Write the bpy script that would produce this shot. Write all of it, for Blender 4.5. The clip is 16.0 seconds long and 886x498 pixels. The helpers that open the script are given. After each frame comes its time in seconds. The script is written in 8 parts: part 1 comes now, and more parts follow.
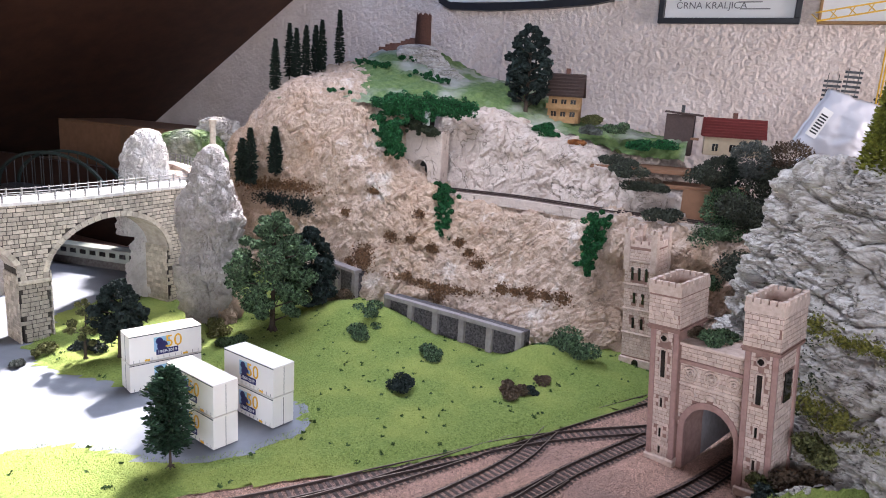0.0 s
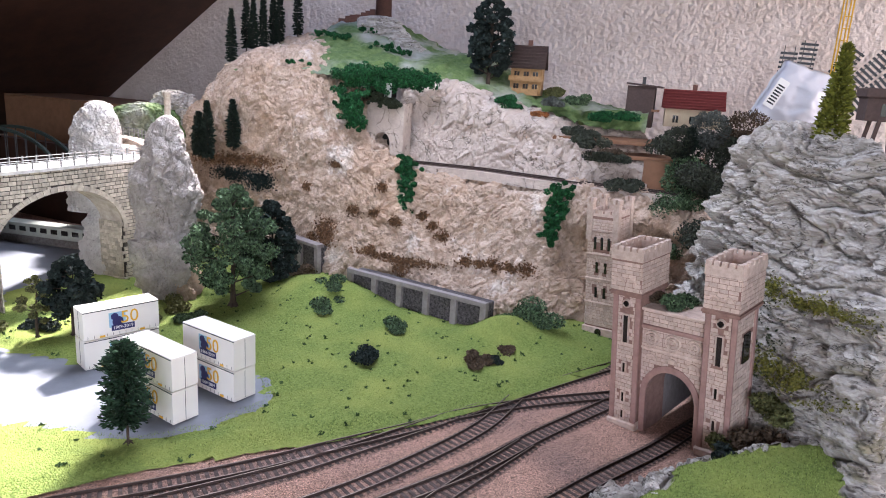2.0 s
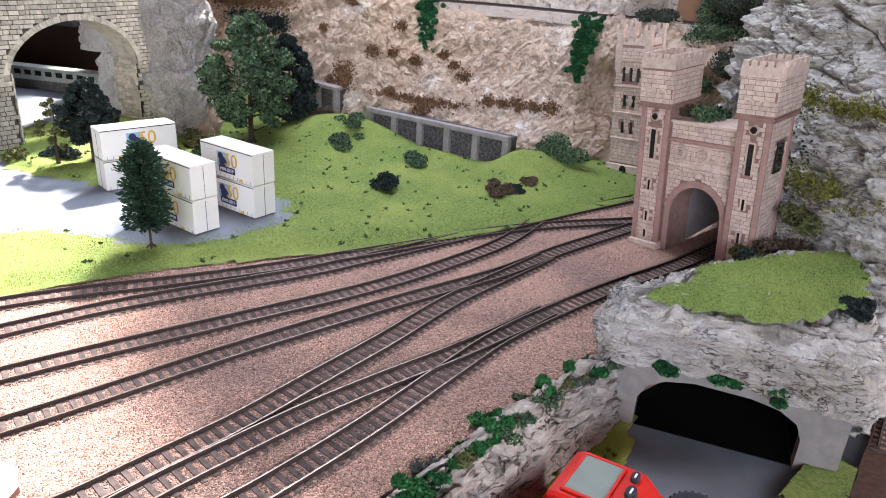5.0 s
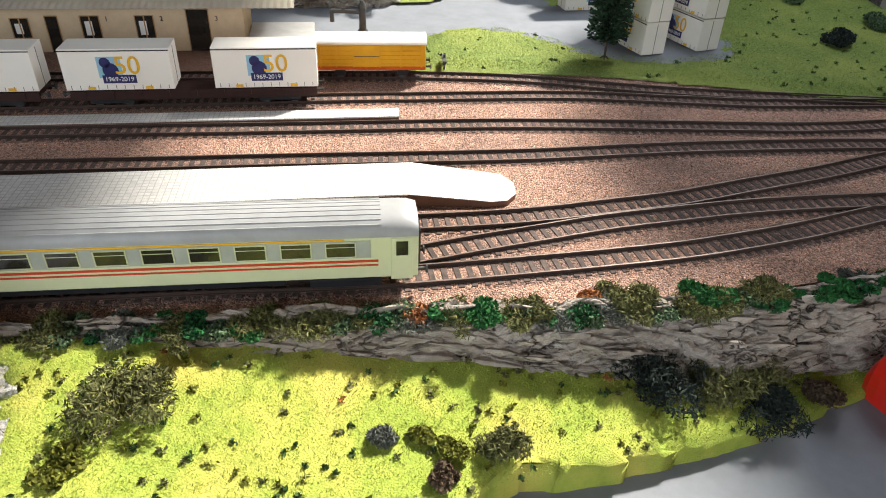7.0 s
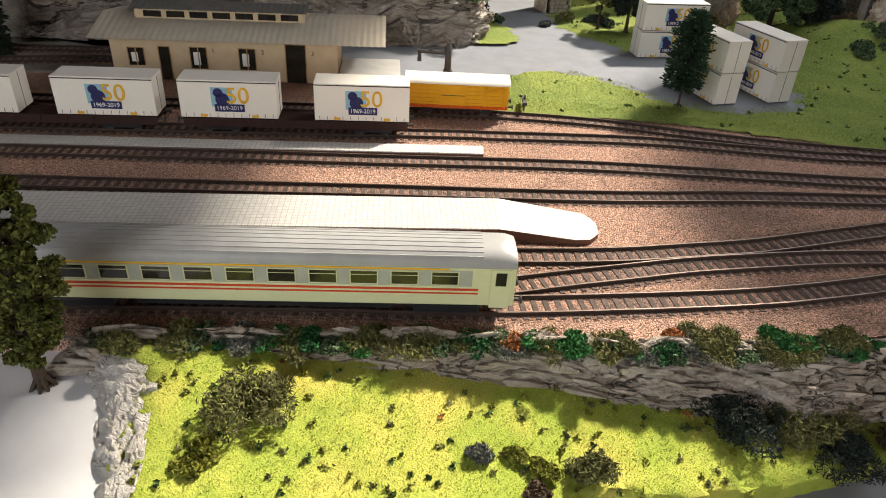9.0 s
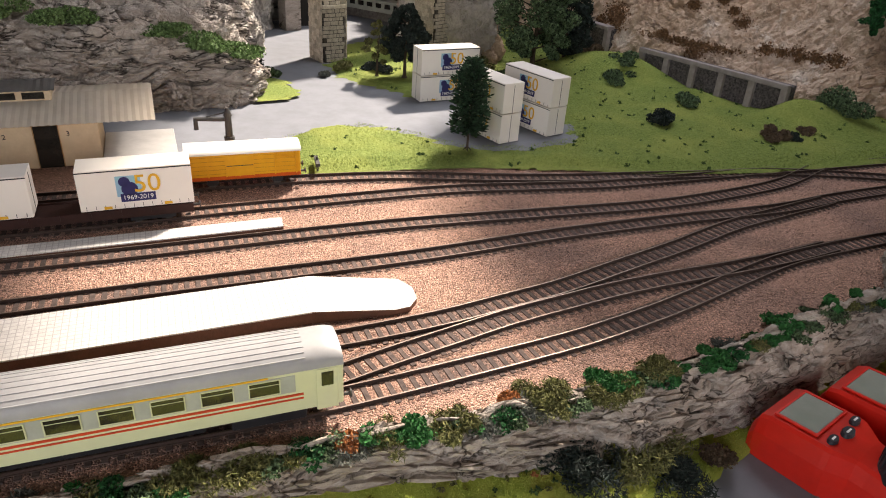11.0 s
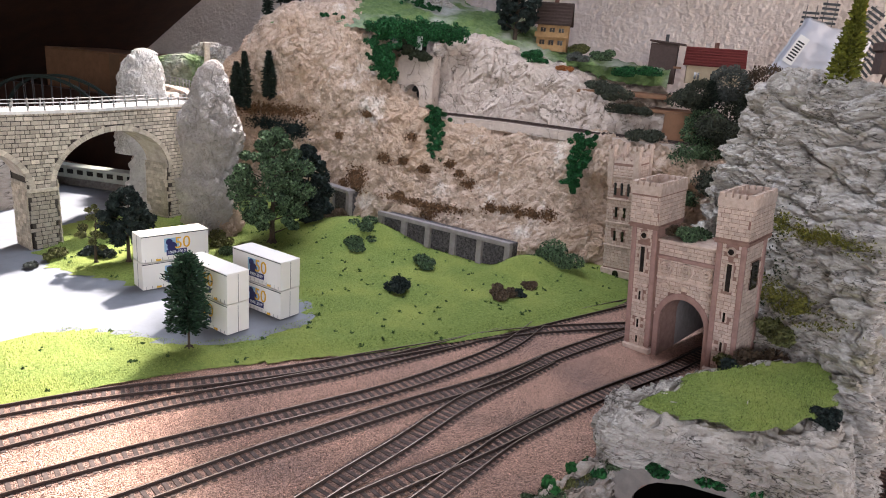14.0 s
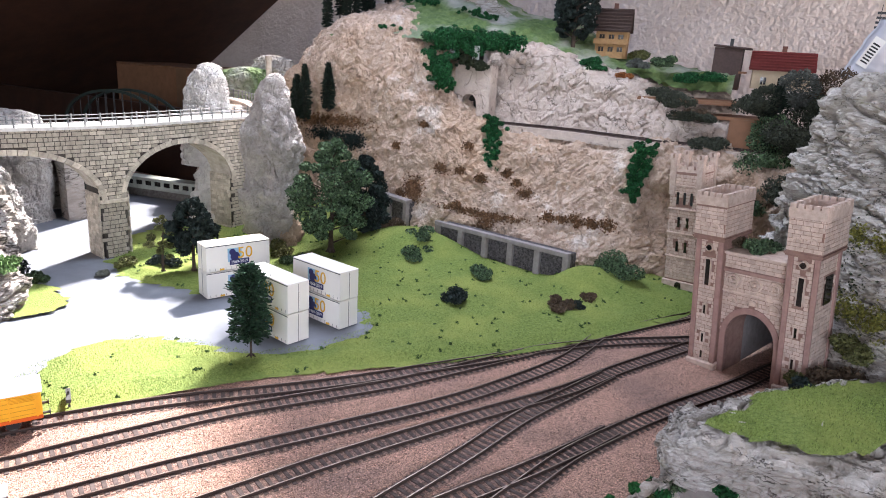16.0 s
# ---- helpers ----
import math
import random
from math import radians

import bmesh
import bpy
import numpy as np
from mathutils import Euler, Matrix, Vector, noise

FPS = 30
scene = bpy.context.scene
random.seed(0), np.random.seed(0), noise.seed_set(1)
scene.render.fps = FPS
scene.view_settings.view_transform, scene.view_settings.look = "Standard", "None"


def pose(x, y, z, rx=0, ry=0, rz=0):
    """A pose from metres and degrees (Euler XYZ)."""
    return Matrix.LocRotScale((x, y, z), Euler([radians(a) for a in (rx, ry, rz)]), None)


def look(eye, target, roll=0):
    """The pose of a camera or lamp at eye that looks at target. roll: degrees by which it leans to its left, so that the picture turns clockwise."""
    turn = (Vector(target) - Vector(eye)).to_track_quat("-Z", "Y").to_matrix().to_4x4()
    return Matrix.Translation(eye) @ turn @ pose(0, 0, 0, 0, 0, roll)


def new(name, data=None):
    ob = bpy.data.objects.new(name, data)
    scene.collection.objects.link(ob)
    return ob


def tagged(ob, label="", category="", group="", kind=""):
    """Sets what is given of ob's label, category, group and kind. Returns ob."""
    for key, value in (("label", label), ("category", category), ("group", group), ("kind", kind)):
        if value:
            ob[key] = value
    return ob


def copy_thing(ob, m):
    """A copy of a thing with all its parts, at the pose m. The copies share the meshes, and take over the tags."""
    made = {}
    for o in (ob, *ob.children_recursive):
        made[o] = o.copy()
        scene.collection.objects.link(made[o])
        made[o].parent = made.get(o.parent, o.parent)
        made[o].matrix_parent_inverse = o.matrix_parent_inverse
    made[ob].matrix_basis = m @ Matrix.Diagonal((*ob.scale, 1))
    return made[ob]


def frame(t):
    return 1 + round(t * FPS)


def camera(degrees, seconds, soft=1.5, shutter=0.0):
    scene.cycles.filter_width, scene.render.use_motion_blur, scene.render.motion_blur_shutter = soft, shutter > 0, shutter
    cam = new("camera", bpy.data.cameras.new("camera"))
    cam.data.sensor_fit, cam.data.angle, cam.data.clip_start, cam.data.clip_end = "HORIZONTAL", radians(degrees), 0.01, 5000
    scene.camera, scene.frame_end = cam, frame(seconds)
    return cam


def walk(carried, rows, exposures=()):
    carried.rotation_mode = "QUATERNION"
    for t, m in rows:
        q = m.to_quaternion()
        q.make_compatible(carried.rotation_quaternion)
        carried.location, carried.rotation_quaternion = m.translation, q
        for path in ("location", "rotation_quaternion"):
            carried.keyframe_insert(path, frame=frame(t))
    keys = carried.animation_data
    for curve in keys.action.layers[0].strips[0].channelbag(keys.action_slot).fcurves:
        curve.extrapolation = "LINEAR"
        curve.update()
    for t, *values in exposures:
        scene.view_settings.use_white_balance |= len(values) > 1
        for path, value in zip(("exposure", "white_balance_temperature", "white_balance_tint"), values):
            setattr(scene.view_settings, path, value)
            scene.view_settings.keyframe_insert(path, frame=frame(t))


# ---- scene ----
cam = camera(65.59, 16.0, soft=1.0)
PATH = [
    (0, (-0.0071, 0.0187, 0.3701), (-0.1394, 0.9862, 0.1547), 3.46),
    (0.5, (-0.0159, 0.0240, 0.3669), (-0.1270, 0.9921, 0.1425), 3.89),
    (1, (-0.0039, 0.0242, 0.3629), (-0.1049, 0.9961, 0.1500), 3.81),
    (1.5, (-0.0070, 0.0246, 0.3567), (-0.0921, 0.9944, 0.1281), 3.77),
    (2, (-0.0050, 0.0235, 0.3558), (-0.0841, 0.9911, 0.1162), 3.50),
    (2.5, (-0.0033, 0.0240, 0.3518), (-0.0912, 0.9886, 0.1029), 3.51),
    (3, (0.0007, 0.0263, 0.3499), (-0.0879, 0.9893, 0.0957), 3.34),
    (3.2, (0.0023, 0.0259, 0.3478), (-0.0856, 0.9897, 0.0961), 3.28),
    (5.3, (0.0024, 0.0067, 0.2707), (-0.1003, 0.9021, -0.1625), 3.56),
    (5.5, (-0.0037, -0.0017, 0.2748), (-0.1230, 0.8772, -0.1870), 3.90),
    (6, (-0.0136, -0.0288, 0.2618), (-0.2258, 0.8117, -0.2368), 4.15),
    (6.5, (-0.0234, -0.0667, 0.2473), (-0.3614, 0.7003, -0.2980), 3.94),
    (7, (-0.0232, -0.0973, 0.2422), (-0.5279, 0.5603, -0.3172), 2.38),
    (7.5, (-0.0217, -0.1274, 0.2539), (-0.6533, 0.4276, -0.2874), 1.04),
    (8, (-0.0172, -0.1382, 0.2583), (-0.6789, 0.4031, -0.2605), 0.11),
    (8.2, (-0.0188, -0.1399, 0.2586), (-0.6683, 0.4170, -0.2592), 0.83),
    (10.3, (-0.0634, -0.1294, 0.2603), (-0.4862, 0.6210, -0.2478), 3.93),
    (10.5, (-0.0660, -0.1248, 0.2638), (-0.4708, 0.6431, -0.2326), 3.73),
    (11, (-0.0606, -0.1113, 0.2724), (-0.4090, 0.6991, -0.1986), 3.86),
    (11.5, (-0.0512, -0.0876, 0.2794), (-0.3278, 0.7656, -0.1630), 3.82),
    (12, (-0.0378, -0.0759, 0.2912), (-0.2754, 0.8034, -0.1216), 3.63),
    (12.5, (-0.0298, -0.0684, 0.3043), (-0.2277, 0.8389, -0.0666), 3.76),
    (13, (-0.0208, -0.0579, 0.3104), (-0.1831, 0.8684, -0.0296), 4.02),
    (13.5, (-0.0181, -0.0515, 0.3202), (-0.1388, 0.8935, 0.0162), 4.25),
    (14, (-0.0137, -0.0477, 0.3250), (-0.1113, 0.9075, 0.0453), 4.38),
    (14.5, (-0.0089, -0.0426, 0.3287), (-0.0855, 0.9175, 0.0598), 4.20),
    (15, (-0.0066, -0.0420, 0.3317), (-0.0901, 0.9184, 0.0660), 3.72),
    (15.5, (-0.0126, -0.0440, 0.3301), (-0.1205, 0.9125, 0.0588), 3.88),
    (16, (-0.0188, -0.0437, 0.3286), (-0.1950, 0.9014, 0.0534), 3.28),
]
EXPOSURES = [(0.0, 2.2, 6000, 20), (3.2, 2.25, 6000, 20), (5.5, 2.38, 6050, 15), (6.5, 1.62, 6250, 10), (7.5, 0.9, 6850, 7), (8.2, 0.86, 7150, 8), (10.5, 1.13, 7200, 16), (11.0, 1.15, 7150, 17), (12.0, 1.32, 6900, 15), (13.0, 1.57, 6650, 16), (14.5, 2.02, 6300, 18), (16.0, 2.1, 6050, 18)]
walk(cam, [(t, look(eye, to, roll)) for t, eye, to, roll in PATH], EXPOSURES)

# ---- light: sun through a roof opening, a sky lamp in it, two added fills ----
SUN_ELEV = 46.0
SUN_AZ = 3.0
world = bpy.data.worlds.new("world")
scene.world = world
world.use_nodes = True
wn, wl = world.node_tree.nodes, world.node_tree.links
sky = wn.new("ShaderNodeTexSky")
sky.sky_type = "NISHITA"
sky.sun_disc = False
sky.sun_elevation = radians(SUN_ELEV)
sky.sun_rotation = radians(SUN_AZ)
wn["Background"].inputs["Strength"].default_value = 0.12
wl.new(sky.outputs[0], wn["Background"].inputs["Color"])
sun_data = bpy.data.lights.new("sun", "SUN")
sun_data.energy = 5.0
sun_data.angle = radians(4.0)
sun_data.color = (1.0, 0.95, 0.86)
sun = new("sun", sun_data)
sun.rotation_euler = (radians(-(90 - SUN_ELEV)), 0, radians(-SUN_AZ))


def area_lamp(name, m, w, h, power, colour):
    d = bpy.data.lights.new(name, "AREA")
    d.shape, d.size, d.size_y, d.energy, d.color = "RECTANGLE", w, h, power, colour
    ob = new(name, d)
    ob.matrix_world = m
    return ob


# added fill from behind the camera, placed to balance brightness
area_lamp("window_daylight", look((0.05, -1.15, 0.50), (0.15, 1.0, 0.12)), 1.1, 0.5, 4.7, (0.95, 0.97, 1.0))
area_lamp("roof_window_daylight", look((-0.30, 0.95, 0.84), (-0.18, 0.45, 0)), 0.5, 0.6, 2.6, (0.86, 0.93, 1.0))
# added fill that brightens the back wall from the right; no window known there
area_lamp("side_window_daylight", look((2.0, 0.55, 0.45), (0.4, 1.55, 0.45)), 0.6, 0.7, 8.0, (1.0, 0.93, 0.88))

# ---- materials ----
def mat(name, col, col2=None, scale=60.0, rough=0.85, bump=0.3, bscale=300.0, metal=0.0, col3=None, scale3=8.0, amt3=0.5, spec=0.3, dist=0.002, kind="NOISE", detail=6.0, rand=0.0):
    """A noisy two-scale surface: base colours mixed by fine noise, stains by coarse noise, relief by bump."""
    m = bpy.data.materials.new(name)
    m.use_nodes = True
    nt = m.node_tree
    n, l = nt.nodes, nt.links
    b = n["Principled BSDF"]
    b.inputs["Roughness"].default_value = rough
    b.inputs["Metallic"].default_value = metal
    b.inputs["Specular IOR Level"].default_value = spec
    geo = n.new("ShaderNodeNewGeometry")
    tx = n.new("ShaderNodeTexNoise")
    tx.inputs["Scale"].default_value = scale
    tx.inputs["Detail"].default_value = detail
    tx.inputs["Roughness"].default_value = 0.65
    l.new(geo.outputs["Position"], tx.inputs["Vector"])
    ramp = n.new("ShaderNodeMapRange")
    ramp.inputs[1].default_value, ramp.inputs[2].default_value = 0.35, 0.65
    l.new(tx.outputs["Fac"], ramp.inputs[0])
    mix = n.new("ShaderNodeMix")
    mix.data_type = "RGBA"
    mix.inputs[6].default_value = (*col, 1)
    mix.inputs[7].default_value = (*(col2 or [c * 0.8 for c in col]), 1)
    l.new(ramp.outputs[0], mix.inputs[0])
    out = mix.outputs[2]
    if col3:
        t3 = n.new("ShaderNodeTexNoise")
        t3.inputs["Scale"].default_value = scale3
        t3.inputs["Detail"].default_value = 4.0
        l.new(geo.outputs["Position"], t3.inputs["Vector"])
        r3 = n.new("ShaderNodeMapRange")
        r3.inputs[1].default_value, r3.inputs[2].default_value = 0.45, 0.68
        r3.inputs[4].default_value = amt3
        l.new(t3.outputs["Fac"], r3.inputs[0])
        m3 = n.new("ShaderNodeMix")
        m3.data_type = "RGBA"
        m3.inputs[7].default_value = (*col3, 1)
        l.new(r3.outputs[0], m3.inputs[0])
        l.new(out, m3.inputs[6])
        out = m3.outputs[2]
    if rand:
        oi = n.new("ShaderNodeObjectInfo")
        hs = n.new("ShaderNodeHueSaturation")
        rr = n.new("ShaderNodeMapRange")
        rr.inputs[3].default_value, rr.inputs[4].default_value = 1 - rand, 1 + rand
        l.new(oi.outputs["Random"], rr.inputs[0])
        l.new(rr.outputs[0], hs.inputs["Value"])
        l.new(out, hs.inputs["Color"])
        out = hs.outputs[0]
    l.new(out, b.inputs["Base Color"])
    if bump:
        bt = n.new("ShaderNodeTexNoise" if kind == "NOISE" else "ShaderNodeTexVoronoi")
        bt.inputs["Scale"].default_value = bscale
        if kind == "NOISE":
            bt.inputs["Detail"].default_value = 5.0
        l.new(geo.outputs["Position"], bt.inputs["Vector"])
        bp = n.new("ShaderNodeBump")
        bp.inputs["Strength"].default_value = bump
        bp.inputs["Distance"].default_value = dist
        l.new(bt.outputs[0], bp.inputs["Height"])
        l.new(bp.outputs[0], b.inputs["Normal"])
    return m


def rockmat(name, col, col2, crack, col3=None, flat=2.2, scale=22.0, lines=26.0, width=0.03, dist=0.006, amt3=0.6, tint=0.8, warm=None, grit=0.12):
    """Plaster rock: bedded colour noise, thin dark wandering cracks, stains and a strong rough relief."""
    m = bpy.data.materials.new(name)
    m.use_nodes = True
    n, l = m.node_tree.nodes, m.node_tree.links
    b = n["Principled BSDF"]
    b.inputs["Roughness"].default_value = 0.95
    b.inputs["Specular IOR Level"].default_value = 0.2
    geo = n.new("ShaderNodeNewGeometry")
    st = n.new("ShaderNodeVectorMath")
    st.operation = "MULTIPLY"
    st.inputs[1].default_value = (1, 1, flat)
    l.new(geo.outputs["Position"], st.inputs[0])

    def tex(sc, det, vec, rough=0.65, twist=0.0):
        t = n.new("ShaderNodeTexNoise")
        t.inputs["Scale"].default_value, t.inputs["Detail"].default_value, t.inputs["Roughness"].default_value, t.inputs["Distortion"].default_value = sc, det, rough, twist
        l.new(vec, t.inputs["Vector"])
        return t.outputs["Fac"]

    def span(src, a, c, lo=0.0, hi=1.0):
        r = n.new("ShaderNodeMapRange")
        for i, v in enumerate((a, c, lo, hi)):
            r.inputs[i + 1].default_value = v
        l.new(src, r.inputs[0])
        return r.outputs[0]

    def math_node(op, x, y):
        q = n.new("ShaderNodeMath")
        q.operation = op
        for i, v in enumerate((x, y)):
            if isinstance(v, float):
                q.inputs[i].default_value = v
            elif v is not None:
                l.new(v, q.inputs[i])
        return q.outputs[0]

    def mix(f, x, y):
        q = n.new("ShaderNodeMix")
        q.data_type = "RGBA"
        l.new(f, q.inputs[0])
        for i, v in ((6, x), (7, y)):
            if isinstance(v, tuple):
                q.inputs[i].default_value = (*v, 1)
            else:
                l.new(v, q.inputs[i])
        return q.outputs[2]

    bed = tex(scale, 9.0, st.outputs[0], 0.72, 0.6)
    cr = span(math_node("ABSOLUTE", math_node("SUBTRACT", tex(lines, 3.0, st.outputs[0], 0.55, 0.5), 0.5), None), 0.0, width, 1.0, 0.0)
    cr = math_node("MULTIPLY", cr, span(tex(lines * 0.7, 2.0, geo.outputs["Position"]), 0.42, 0.56))
    fine = tex(260.0, 4.0, geo.outputs["Position"])
    c = mix(span(bed, 0.34, 0.64), col, col2)
    c = mix(span(fine, 0.35, 0.75, 0.0, 0.5), c, col2)
    if col3:
        c = mix(span(tex(7.0, 5.0, geo.outputs["Position"]), 0.46, 0.66, 0.0, amt3), c, col3)
    if warm:
        c = mix(span(tex(11.0, 6.0, st.outputs[0], 0.7), 0.58, 0.68, 0.0, 0.8), c, warm)
    c = mix(math_node("MULTIPLY", cr, tint), c, crack)
    l.new(c, b.inputs["Base Color"])
    h = math_node("ADD", math_node("SUBTRACT", bed, math_node("MULTIPLY", cr, 0.35)), math_node("MULTIPLY", fine, grit))
    bp = n.new("ShaderNodeBump")
    bp.inputs["Strength"].default_value = 1.0
    bp.inputs["Distance"].default_value = dist
    l.new(h, bp.inputs["Height"])
    l.new(bp.outputs[0], b.inputs["Normal"])
    return m


M = {}
M["ballast"] = mat("ballast", (0.68, 0.41, 0.30), (0.19, 0.115, 0.092), 900, 0.85, 1.0, 900, dist=0.0012, col3=(0.21, 0.140, 0.118), scale3=9, amt3=0.8)
def gravel(m, sc, lo, hi):
    """Turns a surface into loose grains: each cell its own shade and a rounded top."""
    n, l = m.node_tree.nodes, m.node_tree.links
    b = n["Principled BSDF"]
    src = b.inputs["Base Color"].links[0].from_socket
    geo = n.new("ShaderNodeNewGeometry")
    vo = n.new("ShaderNodeTexVoronoi")
    vo.inputs["Scale"].default_value = sc
    l.new(geo.outputs["Position"], vo.inputs["Vector"])
    sp = n.new("ShaderNodeSeparateColor")
    l.new(vo.outputs["Color"], sp.inputs[0])
    r = n.new("ShaderNodeMapRange")
    r.inputs[3].default_value, r.inputs[4].default_value = lo, hi
    l.new(sp.outputs[0], r.inputs[0])
    hs = n.new("ShaderNodeHueSaturation")
    l.new(r.outputs[0], hs.inputs["Value"])
    l.new(src, hs.inputs["Color"])
    l.new(hs.outputs[0], b.inputs["Base Color"])
    inv = n.new("ShaderNodeMath")
    inv.operation = "SUBTRACT"
    inv.inputs[0].default_value = 1.0
    l.new(vo.outputs["Distance"], inv.inputs[1])
    bp = n.new("ShaderNodeBump")
    bp.inputs["Strength"].default_value = 1.0
    bp.inputs["Distance"].default_value = 0.0013
    l.new(inv.outputs[0], bp.inputs["Height"])
    l.new(bp.outputs[0], b.inputs["Normal"])


gravel(M["ballast"], 950, 0.45, 1.7)
M["grass"] = mat("grass_flock", (0.26, 0.325, 0.08), (0.12, 0.175, 0.034), 330, 0.95, 1.0, 700, dist=0.0030, col3=(0.33, 0.36, 0.085), scale3=11, amt3=0.7)
M["grass_light"] = mat("grass_flock_light", (0.36, 0.40, 0.07), (0.24, 0.32, 0.045), 70, 0.95, 0.8, 900, dist=0.0012, col3=(0.50, 0.44, 0.10), scale3=22, amt3=0.9)
M["road"] = mat("grey_road", (0.20, 0.21, 0.235), (0.17, 0.18, 0.20), 40, 0.7, 0.1, 300, dist=0.0005)
M["board"] = mat("white_board", (0.62, 0.62, 0.64), (0.56, 0.56, 0.58), 30, 0.6, 0.05, 200, dist=0.0004)
M["rock_tan"] = rockmat("plaster_rock_tan", (0.69, 0.55, 0.445), (0.44, 0.315, 0.23), (0.15, 0.105, 0.08), (0.50, 0.33, 0.21), 0.9, 60.0, 46.0, 0.016, 0.006, 0.60, 0.5, (0.78, 0.70, 0.62), 0.5)
M["rock_grey"] = rockmat("plaster_rock_grey", (0.78, 0.735, 0.68), (0.38, 0.335, 0.285), (0.04, 0.03, 0.024), (0.46, 0.40, 0.33), 4.0, 40.0, 44.0, 0.022, 0.006, 0.6, 0.85, (0.26, 0.23, 0.13), 0.35)
M["rock_light"] = rockmat("plaster_rock_light", (0.68, 0.57, 0.485), (0.51, 0.415, 0.35), (0.10, 0.075, 0.06), None, 1.0, 50.0, 30.0, 0.018, 0.007, 0.6, 0.7, None, 0.3)
M["crag_grey"] = rockmat("pale_grey_plaster", (0.66, 0.60, 0.55), (0.36, 0.32, 0.29), (0.16, 0.12, 0.10), (0.40, 0.33, 0.27), 0.9, 45.0, 40.0, 0.012, 0.010, 0.6, 0.4, None, 0.4)
M["rock_white"] = rockmat("white_plaster_rock", (0.72, 0.69, 0.65), (0.54, 0.50, 0.46), (0.25, 0.21, 0.18), None, 0.8, 60.0, 40.0, 0.012, 0.009, 0.6, 0.25, None, 0.4)
M["hill_grass"] = mat("hill_flock", (0.155, 0.215, 0.075), (0.075, 0.125, 0.04), 90, 0.95, 0.8, 700, dist=0.0015, col3=(0.40, 0.38, 0.34), scale3=11, amt3=0.95)
M["wall"] = mat("rough_plaster_wall", (0.74, 0.63, 0.555), (0.66, 0.55, 0.475), 12, 0.9, 1.0, 85, dist=0.010, detail=2.0)
M["wood_dark"] = mat("dark_wood_boards", (0.055, 0.023, 0.013), (0.034, 0.015, 0.009), 20, 0.6, 0.2, 60)
M["stone"] = mat("cut_stone", (0.54, 0.47, 0.37), (0.36, 0.31, 0.25), 140, 0.9, 0.6, 400, dist=0.0012, rand=0.26)
M["stone_soffit"] = mat("arch_soffit_stone", (0.50, 0.44, 0.37), (0.33, 0.28, 0.23), 90, 0.9, 0.6, 300, dist=0.0015)
M["stone_joint"] = mat("stone_joint", (0.07, 0.058, 0.048), None, 90, 0.95, 0.2, 400)
M["brick_pink"] = mat("pale_castle_stone", (0.64, 0.50, 0.41), (0.48, 0.355, 0.285), 160, 0.9, 0.4, 500, dist=0.0008, rand=0.12)
M["sandstone_red"] = mat("reddish_sandstone", (0.38, 0.23, 0.19), (0.30, 0.175, 0.145), 120, 0.9, 0.3, 500, dist=0.0006)
M["steel"] = mat("rail_steel", (0.24, 0.19, 0.16), (0.15, 0.11, 0.09), 200, 0.45, 0.1, 800, metal=0.85)
M["rail_side"] = mat("rusty_rail", (0.05, 0.032, 0.026), None, 200, 0.8, 0.1, 800)
M["sleeper"] = mat("dark_sleeper", (0.108, 0.077, 0.066), (0.052, 0.037, 0.032), 300, 0.85, 0.3, 900, dist=0.0004, rand=0.2)
M["rock_brown"] = rockmat("grey_layered_rock", (0.74, 0.69, 0.63), (0.36, 0.31, 0.27), (0.03, 0.022, 0.018), (0.46, 0.39, 0.33), 3.4, 30.0, 22.0, 0.040, 0.009, 0.6, 0.95, None, 0.2)
# near-black base colour that puts the tunnels' shade into their surfaces
M["tunnel_shade"] = mat("black_tunnel_shade", (0.004, 0.004, 0.004), (0.006, 0.005, 0.005), 40, 0.95, 0.0, spec=0.05)
M["rock_bank"] = rockmat("brown_grey_bank_rock", (0.66, 0.60, 0.53), (0.26, 0.215, 0.18), (0.03, 0.022, 0.018), (0.40, 0.33, 0.26), 3.0, 50.0, 40.0, 0.04, 0.004, 0.6, 0.95, None, 0.25)
# brown ground, its base colour taken darker for the shade beside the rock
M["shaded_ballast"] = mat("shaded_brown_ground", (0.12, 0.06, 0.04), (0.07, 0.035, 0.025), 200, 0.95, 0.6, 500, dist=0.0012, col3=(0.16, 0.08, 0.05), scale3=14, amt3=0.6)
M["grey_ground"] = mat("grey_brown_ground", (0.24, 0.22, 0.20), (0.14, 0.12, 0.11), 160, 0.95, 0.6, 500, dist=0.0012, col3=(0.12, 0.12, 0.06), scale3=14, amt3=0.6)
M["castle_joint"] = mat("dark_castle_joint", (0.22, 0.125, 0.10), (0.30, 0.18, 0.14), 140, 0.95, 0.3, 500, dist=0.0006)
M["white"] = mat("white_plastic", (0.80, 0.76, 0.69), (0.76, 0.72, 0.65), 20, 0.45, 0.0)
# dark colour standing for the shade inside the cave and upper tunnel
M["plain_dark"] = mat("dark_bore_shade", (0.02, 0.018, 0.016), None, 20, 0.9, 0.0)
M["concrete"] = mat("pale_concrete", (0.46, 0.45, 0.43), (0.40, 0.39, 0.37), 60, 0.85, 0.2, 300, dist=0.0006)


# ---- builders ----
def link(name, me, parent=None, m=None):
    ob = new(name, me)
    if parent:
        ob.parent = parent
    if m is not None:
        ob.matrix_basis = m
    return ob


def mesh_of(name, bm, *mats, smooth=False):
    me = bpy.data.meshes.new(name)
    bm.to_mesh(me)
    bm.free()
    for x in mats:
        me.materials.append(M[x] if isinstance(x, str) else x)
    if smooth:
        me.shade_smooth()
    return me


